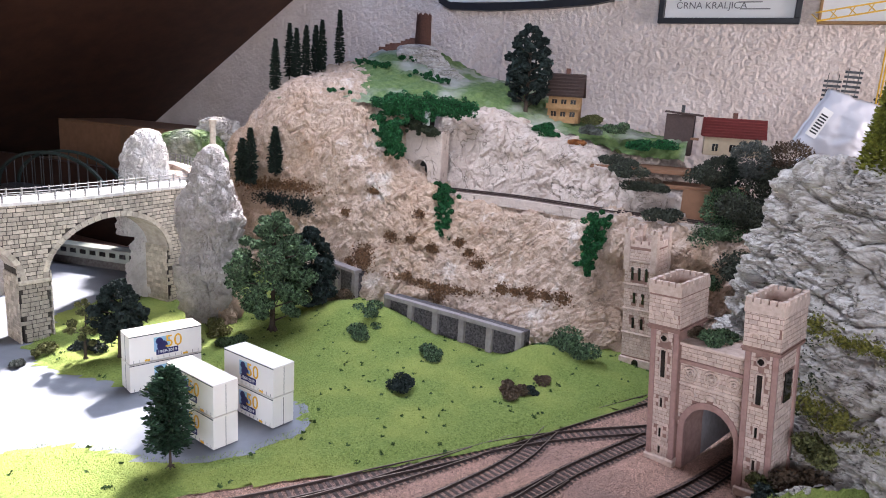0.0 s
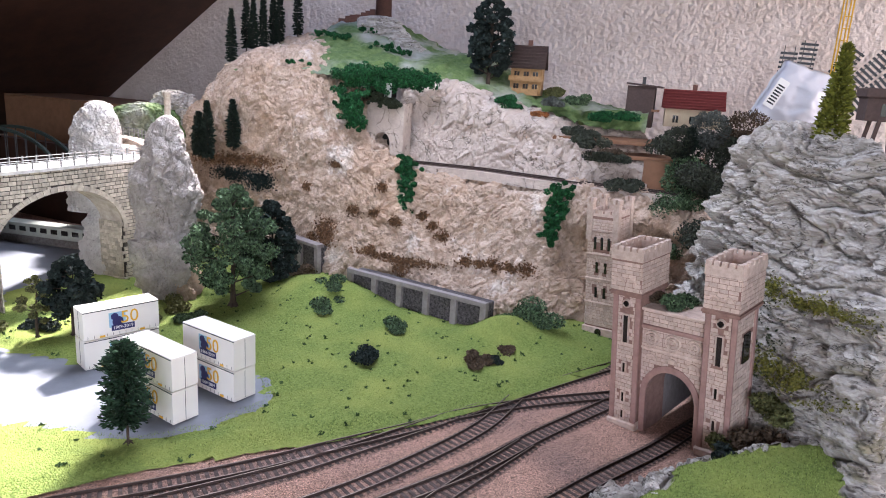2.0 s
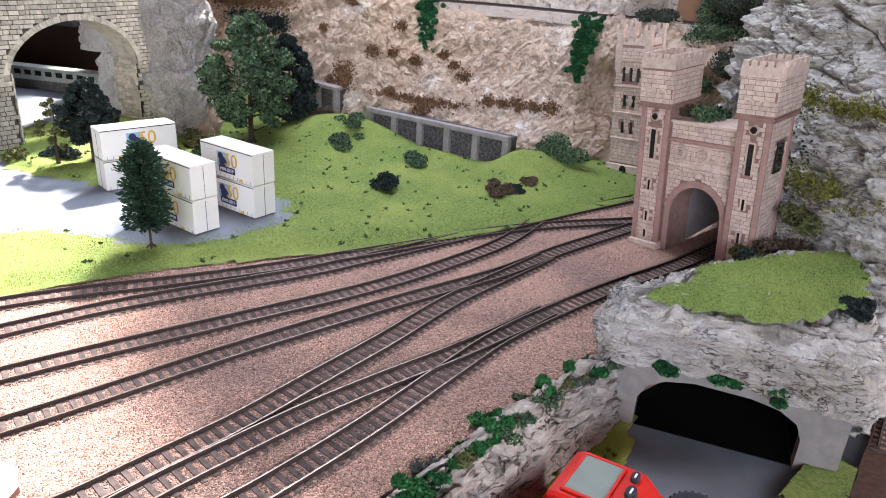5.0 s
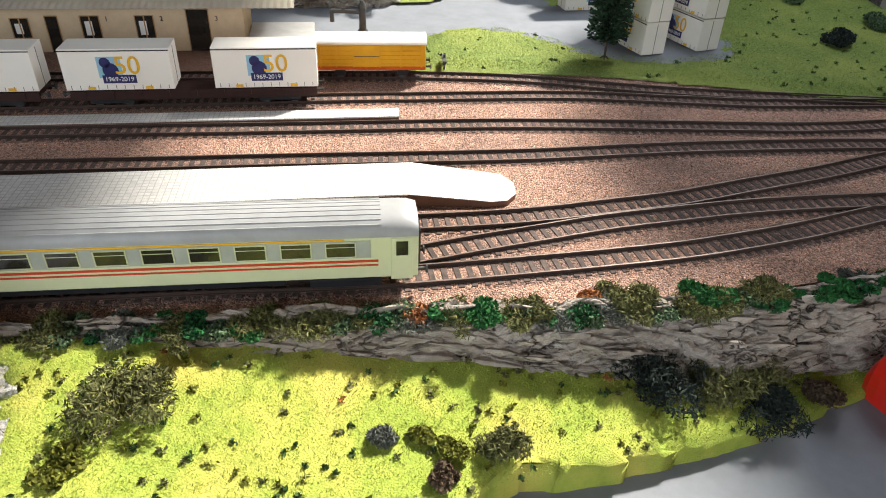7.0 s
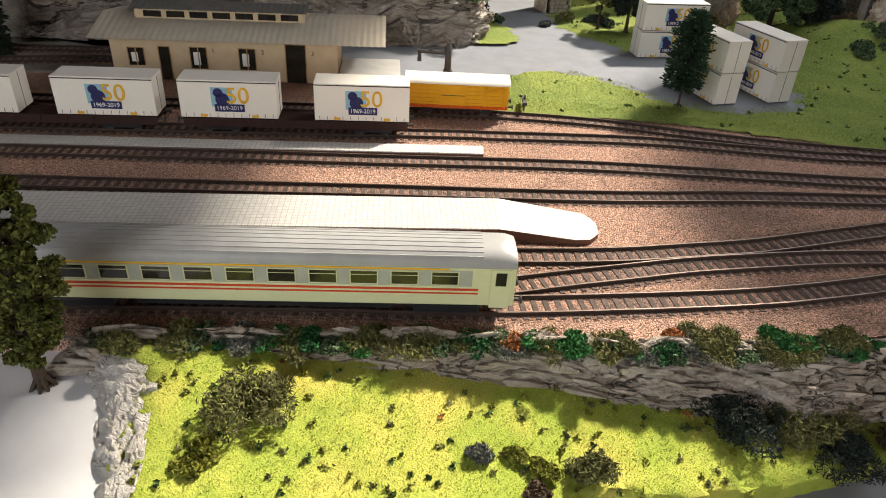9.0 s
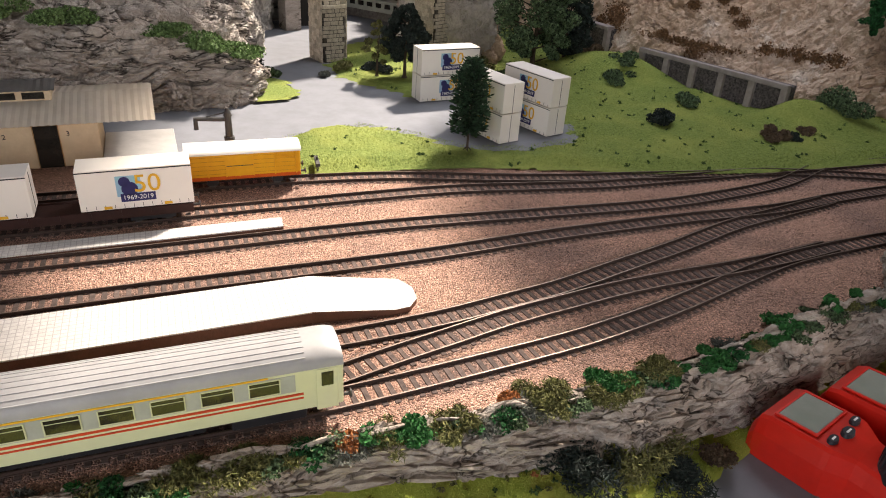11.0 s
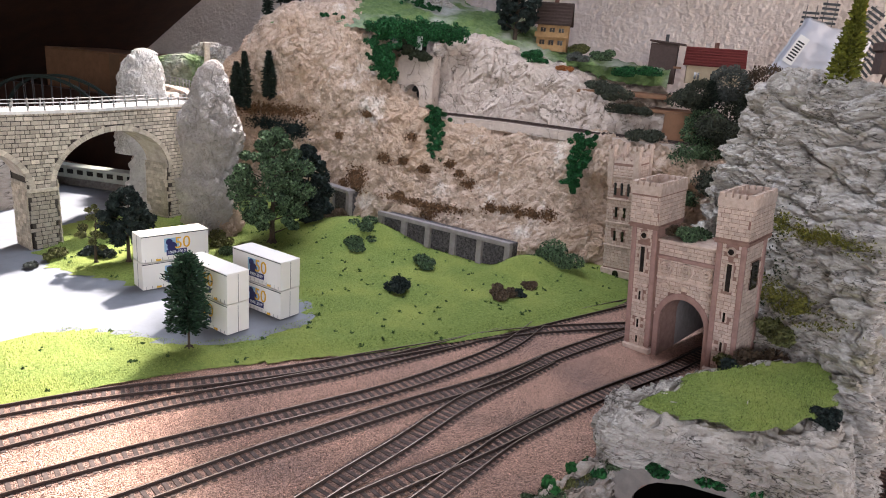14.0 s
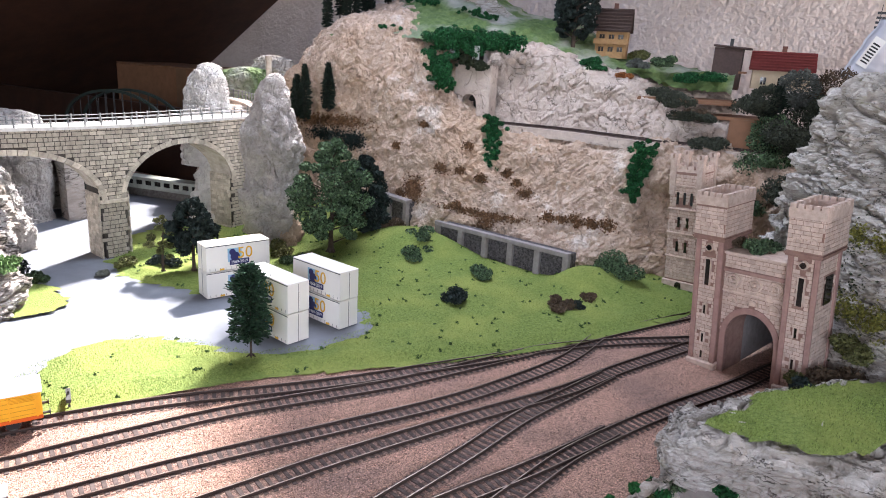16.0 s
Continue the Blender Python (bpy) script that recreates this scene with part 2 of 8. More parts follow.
def part(name, bm, material, parent=None, label="", smooth=False):
    ob = link(name, mesh_of(name, bm, *(material if isinstance(material, (list, tuple)) else (material,)), smooth=smooth), parent)
    return tagged(ob, label) if label else ob


def thing(name, label, category, m=None, group="", kind=""):
    ob = new(name)
    ob.empty_display_size = 0.01
    if m is not None:
        ob.matrix_basis = m
    return tagged(ob, label, category, group, kind)


def add_box(bm, x0, y0, z0, x1, y1, z1, m=None, mi=0, bevel=0.0):
    r = bmesh.ops.create_cube(bm, size=1.0)
    vs = r["verts"]
    for v in vs:
        v.co = Vector((x0 + (v.co.x + 0.5) * (x1 - x0), y0 + (v.co.y + 0.5) * (y1 - y0), z0 + (v.co.z + 0.5) * (z1 - z0)))
    fs = {f for v in vs for f in v.link_faces}
    for f in fs:
        f.material_index = mi
    if bevel:
        es = list({e for v in vs for e in v.link_edges})
        r = bmesh.ops.bevel(bm, geom=es, offset=bevel, segments=1, affect="EDGES")
        vs = list({v for v in vs if v.is_valid} | set(r["verts"]))
        for f in r["faces"]:
            f.material_index = mi
    if m is not None:
        bmesh.ops.transform(bm, matrix=m, verts=[v for v in vs if v.is_valid])
    return vs


def box(x0, y0, z0, x1, y1, z1, bevel=0.0, m=None):
    bm = bmesh.new()
    add_box(bm, x0, y0, z0, x1, y1, z1, m, 0, bevel)
    return bm


def add_cyl(bm, x, y, z0, z1, r, n=12, r2=None, m=None, mi=0):
    q = bmesh.ops.create_cone(bm, cap_ends=True, segments=n, radius1=r, radius2=r if r2 is None else r2, depth=z1 - z0)
    vs = q["verts"]
    bmesh.ops.translate(bm, vec=(x, y, (z0 + z1) / 2), verts=vs)
    for f in {f for v in vs for f in v.link_faces}:
        f.material_index = mi
    if m is not None:
        bmesh.ops.transform(bm, matrix=m, verts=vs)
    return vs


def add_poly(bm, pts, z0, z1, mi=0):
    """An upright prism over a plan outline."""
    lo = [bm.verts.new((x, y, z0)) for x, y in pts]
    hi = [bm.verts.new((x, y, z1)) for x, y in pts]
    n = len(pts)
    fs = [bm.faces.new(lo[::-1]), bm.faces.new(hi)]
    for i in range(n):
        fs.append(bm.faces.new((lo[i], lo[(i + 1) % n], hi[(i + 1) % n], hi[i])))
    for f in fs:
        f.material_index = mi
    bmesh.ops.recalc_face_normals(bm, faces=fs)
    return fs


def surface(nu, nv, f):
    """A grid mesh over u, v in 0..1, f giving the place."""
    bm = bmesh.new()
    g = [[bm.verts.new(f(i / nu, j / nv)) for j in range(nv + 1)] for i in range(nu + 1)]
    for i in range(nu):
        for j in range(nv):
            bm.faces.new((g[i][j], g[i + 1][j], g[i + 1][j + 1], g[i][j + 1]))
    return bm


def smooth_line(pts, step=0.01):
    """A Catmull-Rom line through plan points, resampled to even steps."""
    p = [np.array(q, float) for q in pts]
    p = [2 * p[0] - p[1], *p, 2 * p[-1] - p[-2]]
    dense = []
    for i in range(1, len(p) - 2):
        for k in range(24):
            t = k / 24
            dense.append(0.5 * (2 * p[i] + (p[i + 1] - p[i - 1]) * t + (2 * p[i - 1] - 5 * p[i] + 4 * p[i + 1] - p[i + 2]) * t * t + (3 * p[i] - p[i - 1] - 3 * p[i + 1] + p[i + 2]) * t**3))
    dense.append(p[-2])
    d = np.array(dense)
    s = np.r_[0, np.cumsum(np.linalg.norm(np.diff(d, axis=0), axis=1))]
    n = max(2, int(s[-1] / step))
    q = np.linspace(0, s[-1], n + 1)
    return np.stack([np.interp(q, s, d[:, k]) for k in range(d.shape[1])], 1)


def fbm(p, scale, octaves=4):
    return noise.fractal(Vector(p) * scale, 0.9, 2.1, octaves)


def ease(a, b, x):
    t = min(1.0, max(0.0, (x - a) / (b - a)))
    return t * t * (3 - 2 * t)


def inside(pts, x, y):
    c = False
    for i in range(len(pts)):
        (x0, y0), (x1, y1) = pts[i - 1], pts[i]
        if (y0 > y) != (y1 > y) and x < (x1 - x0) * (y - y0) / (y1 - y0) + x0:
            c = not c
    return c


# ---- the room ----
def prism(name, pts, z0, z1, material, **kw):
    bm = bmesh.new()
    add_poly(bm, pts, z0, z1)
    ob = part(name, bm, material)
    return tagged(ob, kind="structure", **kw)


# sunlit patch of the layout; it sets the shape of the roof opening
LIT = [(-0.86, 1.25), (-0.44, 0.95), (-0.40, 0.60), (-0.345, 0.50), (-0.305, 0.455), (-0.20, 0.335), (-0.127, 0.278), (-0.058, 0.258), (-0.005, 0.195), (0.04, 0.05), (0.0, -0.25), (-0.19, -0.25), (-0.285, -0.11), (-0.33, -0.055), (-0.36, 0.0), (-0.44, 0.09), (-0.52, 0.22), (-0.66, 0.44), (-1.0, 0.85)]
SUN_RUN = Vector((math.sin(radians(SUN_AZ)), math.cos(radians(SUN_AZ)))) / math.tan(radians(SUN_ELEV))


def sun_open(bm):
    """Shapes the sunlight: takes away the roof faces that the sun's way to the lit patch goes through."""
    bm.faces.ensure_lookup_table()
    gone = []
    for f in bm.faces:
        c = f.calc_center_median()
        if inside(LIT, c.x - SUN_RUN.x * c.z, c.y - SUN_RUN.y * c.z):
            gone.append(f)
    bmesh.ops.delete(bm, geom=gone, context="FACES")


prism("floor", [(-2.6, -2.2), (2.2, -2.2), (2.2, 2.9), (-2.6, 2.9)], -1.05, -1.0, "wood_dark", label="dark wooden attic floor under the layout")
WD = Vector((0.94, -0.34, 0)).normalized()
WN = Vector((0.34, 0.94, 0)).normalized()
W0 = Vector((0, 1.80, 0))


def wall_pt(s, d=0.0):
    p = W0 + WD * s + WN * d
    return (p.x, p.y)


prism("wall_back", [wall_pt(-2.6), wall_pt(2.2), wall_pt(2.2, 0.15), wall_pt(-2.6, 0.15)], -1.0, 0.86, "wall", label="rough white plaster gable wall behind the layout")
# unseen side wall, its opening added to fit the side fill
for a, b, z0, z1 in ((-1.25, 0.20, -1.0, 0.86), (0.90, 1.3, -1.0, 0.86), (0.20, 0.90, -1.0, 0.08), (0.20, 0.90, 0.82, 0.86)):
    prism("wall_right", [(2.05, a), (2.2, a), (2.2, b), (2.05, b)], z0, z1, "wall", label="unseen rough plaster side wall with an opening for the side fill")
prism("wall_left", [(-2.6, -1.4), (-2.45, -1.4), (-2.45, 2.9), (-2.6, 2.9)], -1.0, 0.86, "wall", label="plaster wall under the roof slope")
# unseen front wall; the gap is made up to suit the front fill
for a, b, z0, z1 in ((-2.45, -0.6, -1.0, 0.86), (0.95, 2.05, -1.0, 0.86), (-0.6, 0.95, -1.0, 0.1)):
    prism("wall_front", [(a, -1.4), (b, -1.4), (b, -1.25), (a, -1.25)], z0, z1, "wall", label="unseen plaster wall with an opening for the front fill")
# flat ceiling out of view, added to mask the sun down to the patch
ROOF_Z = 0.86
bm = surface(120, 110, lambda u, v: (-2.6 + 4.8 * u, -1.4 + 4.3 * v, ROOF_Z))
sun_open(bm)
bmesh.ops.solidify(bm, geom=bm.faces[:], thickness=-0.01)
tagged(part("ceiling", bm, "wood_dark"), "unseen dark wooden ceiling cut open in the shape of the sunlit patch", kind="structure")
e0, e1 = Vector((-0.55, 2.0, 0.80)), Vector((-1.55, 2.36, 0.11))
along = Vector((-0.34, -0.94, 0)) * 2.6
bm = surface(70, 120, lambda u, v: e0.lerp(e1, u) + along * v)
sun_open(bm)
bmesh.ops.solidify(bm, geom=bm.faces[:], thickness=0.012)
tagged(part("roof_slope", bm, "wood_dark"), "sloping dark varnished wooden roof lining", kind="structure")

M["brown_bench"] = mat("plain_pine_bench", (0.36, 0.24, 0.13), (0.28, 0.18, 0.10), 30, 0.7, 0.1, 200)
# ---- the layout's ground ----
TRACKS = {
    "T1": [(-1.05, -0.19), (-0.78, 0.08), (-0.505, 0.357), (-0.438, 0.419), (-0.368, 0.474), (-0.287, 0.522), (-0.216, 0.568), (-0.14, 0.625), (-0.07, 0.677), (-0.009, 0.731), (0.06, 0.798), (0.15, 0.88), (0.27, 0.98)],
    "T2": [(-1.05, -0.31), (-0.809, -0.055), (-0.47, 0.308), (-0.424, 0.355), (-0.37, 0.411), (-0.307, 0.472), (-0.222, 0.537), (-0.174, 0.574), (-0.125, 0.62), (-0.05, 0.692)],
    "T3": [(-1.05, -0.39), (-0.747, -0.07), (-0.604, 0.08), (-0.456, 0.231), (-0.32, 0.37), (-0.201, 0.476), (-0.12, 0.548), (-0.063, 0.611), (-0.007, 0.686), (0.03, 0.765)],
    "T4": [(-1.05, -0.46), (-0.545, 0.054), (-0.411, 0.192), (-0.28, 0.325), (-0.185, 0.432), (-0.093, 0.526), (-0.005, 0.61), (0.055, 0.683), (0.136, 0.771), (0.27, 0.92)],
    "T5": [(-0.9, -0.44), (-0.571, -0.098), (-0.468, 0.004), (-0.357, 0.11), (-0.266, 0.204), (-0.217, 0.26), (-0.184, 0.305), (-0.153, 0.349), (-0.121, 0.404), (-0.084, 0.467), (-0.043, 0.543), (0.006, 0.614), (0.04, 0.662)],
    "T5b": [(-0.32, 0.07), (-0.285, 0.112), (-0.253, 0.16), (-0.226, 0.205), (-0.202, 0.243), (-0.176, 0.284), (-0.146, 0.325), (-0.113, 0.368), (-0.076, 0.41), (-0.036, 0.452), (0.007, 0.501), (0.04, 0.543)],
    "T6": [(-0.85, -0.48), (-0.487, -0.11), (-0.41, -0.027), (-0.315, 0.071), (-0.277, 0.108), (-0.234, 0.153), (-0.186, 0.209), (-0.132, 0.275), (-0.102, 0.317), (-0.07, 0.367), (-0.034, 0.43), (0.003, 0.491), (0.051, 0.55), (0.107, 0.611), (0.173, 0.676), (0.228, 0.739), (0.32, 0.84)],
    "T7": [(-0.04, 0.703), (0.01, 0.735), (0.07, 0.765), (0.135, 0.792), (0.18, 0.812)],
}
EDGE = [(-0.85, -0.55), (-0.52, -0.19), (-0.383, -0.041), (-0.293, 0.051), (-0.21, 0.136), (-0.151, 0.191), (-0.10, 0.245), (-0.05, 0.31), (0.0, 0.38), (0.05, 0.445), (0.09, 0.49), (0.16, 0.56), (0.26, 0.66)]
bm = bmesh.new()
add_poly(bm, EDGE + [(0.6, 0.9), (0.45, 1.5), (-1.3, 1.5), (-1.5, -0.2)], -0.06, 0.0)
tagged(part("ground", bm, "ballast"), "reddish brown ballast bed of the station yard", kind="structure")

GRASS_EDGE = [(-0.53, 0.50), (-0.515, 0.425), (-0.485, 0.405), (-0.421, 0.447), (-0.314, 0.538), (-0.218, 0.592), (-0.109, 0.652), (0.017, 0.748), (0.151, 0.885)]
ROAD_EDGE = [(-0.70, 0.85), (-0.631, 0.772), (-0.517, 0.743), (-0.455, 0.74), (-0.40, 0.81), (-0.33, 0.79), (-0.27, 0.75), (-0.245, 0.69), (-0.28, 0.63), (-0.337, 0.587), (-0.41, 0.597), (-0.485, 0.588)]
MEADOW = GRASS_EDGE + [(0.2, 1.05), (0.0, 1.12), (-0.25, 1.16), (-0.4, 1.3), (-0.62, 1.35), (-0.72, 1.0)] + ROAD_EDGE
SG = [tuple(p) for p in smooth_line(GRASS_EDGE, 0.012)] + [tuple(p) for p in smooth_line(ROAD_EDGE, 0.015)]


def mounds(x, y):
    return 0.034 * math.exp(-(((x + 0.29) / 0.08) ** 2 + ((y - 1.05) / 0.07) ** 2)) + 0.022 * math.exp(-(((x - 0.045) / 0.05) ** 2 + ((y - 0.965) / 0.05) ** 2)) + 0.024 * math.exp(-(((x + 0.002) / 0.036) ** 2 + ((y - 0.935) / 0.034) ** 2)) + 0.014 * math.exp(-(((x + 0.225) / 0.045) ** 2 + ((y - 1.03) / 0.03) ** 2)) + 0.012 * math.exp(-(((x + 0.14) / 0.04) ** 2 + ((y - 0.985) / 0.022) ** 2))


def meadow_z(x, y):
    d = min(math.hypot(x - a, y - b) for a, b in SG)
    z = 0.002 + 0.005 * ease(0.0, 0.035, d) + mounds(x, y)
    return z + 0.0018 * fbm((x, y, 0), 14, 3)


def land(name, outline, material, zf, step, fringe=0.012, skirt=0.0, **kw):
    """A ground sheet cut to an outline on a fine grid, its rim pulled onto the outline."""
    xs, ys = [p[0] for p in outline], [p[1] for p in outline]
    rim = smooth_line(list(outline) + [outline[0]], 0.004)
    bm = bmesh.new()
    verts = {}
    nx, ny = int((max(xs) - min(xs)) / step) + 1, int((max(ys) - min(ys)) / step) + 1

    def v(i, j):
        if (i, j) not in verts:
            x, y = min(xs) + i * step, min(ys) + j * step
            verts[i, j] = bm.verts.new((x, y, 0))
        return verts[i, j]

    for i in range(nx):
        for j in range(ny):
            if inside(outline, min(xs) + (i + 0.5) * step, min(ys) + (j + 0.5) * step):
                bm.faces.new((v(i, j), v(i + 1, j), v(i + 1, j + 1), v(i, j + 1)))
    for w in bm.verts:
        x, y = w.co.x, w.co.y
        if w.is_boundary:
            q = rim[np.argmin((rim[:, 0] - x) ** 2 + (rim[:, 1] - y) ** 2)]
            if math.hypot(q[0] - x, q[1] - y) < step * 1.6:
                k = fringe * fbm((x, y, 9), 60, 3)
                x, y = q[0] + k, q[1] + k
        w.co = (x, y, zf(x, y))
    if skirt:
        r = bmesh.ops.extrude_edge_only(bm, edges=[e for e in bm.edges if e.is_boundary])
        bmesh.ops.translate(bm, vec=(0, 0, -skirt), verts=[q for q in r["geom"] if isinstance(q, bmesh.types.BMVert)])
    ob = part(name, bm, material, smooth=True)
    return tagged(ob, kind="structure", **kw)


land("meadow", MEADOW, "grass", meadow_z, 0.008, label="green flocked meadow between the tracks and the cliff")
PATCH = [(-0.642, 0.582), (-0.614, 0.62), (-0.622, 0.66), (-0.66, 0.69), (-0.74, 0.68), (-0.70, 0.60)]
land("grass_patch", PATCH, "grass", lambda x, y: 0.006, 0.008, label="small flocked grass patch beside the grey road")
prism("road", [(-1.35, 0.10), (-1.0, 0.16), (-0.72, 0.30), (-0.58, 0.40), (-0.52, 0.405), (-0.47, 0.44), (-0.34, 0.58), (-0.23, 0.66), (-0.22, 0.74), (-0.4, 0.86), (-0.7, 1.4), (-1.35, 1.4)], -0.02, 0.0025, "road", label="smooth grey station road and yard")


def lower_z(x, y):
    return max(-0.056, -0.020 - 0.16 * (x + 0.21)) + 0.0015 * fbm((x, y, 3), 18, 3)


LOWER = [(-0.362, -0.030), (-0.336, -0.036), (-0.310, -0.058), (-0.268, -0.096), (-0.15, -0.22), (-0.10, -0.12), (-0.133, 0.075), (-0.10, 0.13), (-0.053, 0.20), (-0.03, 0.24), (0.0, 0.30), (0.03, 0.36), (0.10, 0.43), (0.11, 0.50), (0.05, 0.445), (-0.05, 0.31), (-0.151, 0.195), (-0.293, 0.055)]
land("lower_meadow", LOWER, "grass_light", lower_z, 0.008, skirt=0.035, label="yellow-green flocked slope below the tracks")
land("verge", [(0.165, 0.32), (0.183, 0.379), (0.217, 0.43), (0.235, 0.45), (0.265, 0.45), (0.245, 0.40), (0.225, 0.35), (0.20, 0.30)], "grass", lambda x, y: -0.05, 0.008, label="narrow green verge beside the lower road")
prism("lower_road", [(-0.5, -0.6), (0.5, -0.6), (0.9, 0.3), (0.7, 0.9), (0.2, 0.9), (0.06, 0.5), (-0.1, 0.18), (-0.2, -0.1)], -0.10, -0.0575, "road", label="dark grey lower road leading into the tunnel")
prism("side_ground", [(0.215, 0.30), (0.225, 0.355), (0.24, 0.40), (0.262, 0.438), (0.30, 0.50), (0.33, 0.62), (0.40, 1.0), (0.75, 1.0), (0.7, 0.30)], -0.058, -0.050, "shaded_ballast", label="brown ground beside the rock, darkened for shade")
prism("board", [(-0.90, -0.5), (-0.52, -0.19), (-0.395, -0.05), (-0.372, -0.044), (-0.33, -0.06), (-0.262, -0.094), (-0.13, -0.22), (-0.3, -0.7)], -0.06, -0.014, "board", label="bare white board beside the layout")
prism("rear_ground", [(-1.17, -0.06), (-1.13, 0.02), (-0.98, 0.20), (-0.86, 0.31), (-0.79, 0.23), (-0.86, 0.12), (-0.94, 0.02), (-1.03, -0.09)], -0.01, 0.0025, "grey_ground", label="grey-brown ground behind the wagons")
land("rear_grass", [(-1.14, -0.03), (-1.105, 0.045), (-1.20, 0.14), (-1.32, 0.16), (-1.33, -0.05), (-1.2, -0.11)], "grass", lambda x, y: 0.004, 0.008, label="green flocked patch behind the siding")
REAR1 = [(-1.13, -0.10), (-1.068, -0.022), (-0.984, 0.094), (-0.894, 0.199), (-0.84, 0.255)]
REAR2 = [(-1.06, -0.10), (-1.009, -0.033), (-0.934, 0.079), (-0.87, 0.17), (-0.815, 0.23)]
SIDE = [(0.30, 0.47), (0.356, 0.569), (0.394, 0.635), (0.447, 0.729), (0.495, 0.811), (0.53, 0.87)]

# ---- the bench that carries the layout ----
bench = thing("layout_table", "wooden bench frame carrying the model railway", "table")
part("tabletop", box(-1.34, -0.58, -0.130, 0.88, 1.50, -0.1005, 0.002), "brown_bench", bench)
for x in (-1.25, -0.2, 0.78):
    for y in (-0.5, 1.4):
        part("leg", box(x - 0.03, y - 0.03, -0.9995, x + 0.03, y + 0.03, -0.1305, 0.002), "brown_bench", bench)


def loft(cols, nu, nv):
    prof = [smooth_line([Vector(p) for p in c], 0.004) for c in cols]
    prof = [np.stack([np.interp(np.linspace(0, 1, nv + 1), np.linspace(0, 1, len(p)), p[:, k]) for k in range(3)], 1) for p in prof]
    rows = [smooth_line([p[j] for p in prof], 0.004) for j in range(nv + 1)]
    return np.array([np.stack([np.interp(np.linspace(0, 1, nu + 1), np.linspace(0, 1, len(r)), r[:, k]) for k in range(3)], 1) for r in rows])


def ridged(p, sc):
    return 1 - 2 * abs(noise.noise(Vector((p[0] * sc[0], p[1] * sc[1], p[2] * sc[2]))))


def facet(p, sc):
    """Chipped flat facets: each cell is a plane of its own tilt and height."""
    q = Vector((p[0] * sc[0], p[1] * sc[1], p[2] * sc[2]))
    d, pts = noise.voronoi(q)
    r = noise.cell_vector(pts[0] * 7.31 + Vector((3.3, 1.7, 9.1)))
    return (r - Vector((0.5, 0.5, 0.5))).dot(q - pts[0]) * 1.6 + 0.5 * (r.x - 0.5) - 0.35 * max(0.0, 1 - (d[1] - d[0]) / 0.10)


def beds(p, freq, tilt, warp=0.30):
    """Uneven plaster beds: each bed a ledge of its own depth, broken along its length, with a deep notch below."""
    v = freq * (p.z + tilt * p.x) + warp * freq * 0.05 * fbm(p, 9, 3) * 2
    i = math.floor(v)
    f = v - i
    along = Vector((p.x * 15 + i * 3.7, p.y * 15, i * 5.3))
    h = noise.noise(along) + 0.5 * noise.noise(along * 2.7)
    notch = max(0.0, 1 - f / (0.16 + 0.10 * h))
    return 0.9 * h + 0.55 * math.sin(math.pi * min(1.0, f * 1.05)) - 1.1 * notch * (0.6 + 0.4 * noise.noise(along * 1.7))


def rock(name, cols, material, nu, nv, amp, label, strata=0.0, crack=0.0, category="rock face", tilt=0.0, chips=(), cut=None, smooth=False, bedding=()):
    """A rock face lofted through upright profiles (each from the foot up), broken up by noise, bedding and cracks."""
    g = loft(cols, nu, nv)
    du, dv = np.gradient(g, axis=1), np.gradient(g, axis=0)
    nn = np.cross(du, dv)
    nn /= np.linalg.norm(nn, axis=2)[:, :, None] + 1e-9
    bm = bmesh.new()
    vs = []
    for j in range(nv + 1):
        line = []
        for i in range(nu + 1):
            p, n = Vector(g[j, i]), Vector(nn[j, i])
            k = amp * (0.9 * fbm(p, 9, 4) + 0.45 * fbm(p + Vector((3, 1, 2)), 32, 4))
            if chips:
                w = fbm(p, 12, 3) * 0.03
                q = (p.x + w, p.y, p.z + tilt * p.x + w)
                k += sum(a * facet(q, sc) for a, sc in chips)
            for a, fr in bedding:
                k += a * beds(p, fr, tilt)
            if strata:
                w = fbm(p, 10, 3) * 0.35
                q = (p.x * 0.9 + w * 0.05, p.y * 0.9, p.z + tilt * p.x + w * 0.06)
                k += strata * (0.7 * ridged(q, (9, 9, 48)) + 0.5 * ridged(q, (22, 22, 110)) + 0.25 * ridged(q, (60, 60, 220)))
            if crack:
                w = Vector((fbm(p, 16, 2), fbm(p + Vector((5, 5, 5)), 16, 2), 0)) * 0.02
                d = noise.voronoi((p + w) * 26)[0]
                k -= crack * max(0.0, 1 - (d[1] - d[0]) / 0.12)
            line.append(bm.verts.new(p + n * k))
        vs.append(line)
    for j in range(nv):
        for i in range(nu):
            q = (vs[j][i], vs[j][i + 1], vs[j + 1][i + 1], vs[j + 1][i])
            if not (cut and cut((q[0].co + q[2].co) / 2)):
                bm.faces.new(q)
    ob = part(name, bm, material, smooth=smooth)
    return tagged(ob, label, category)


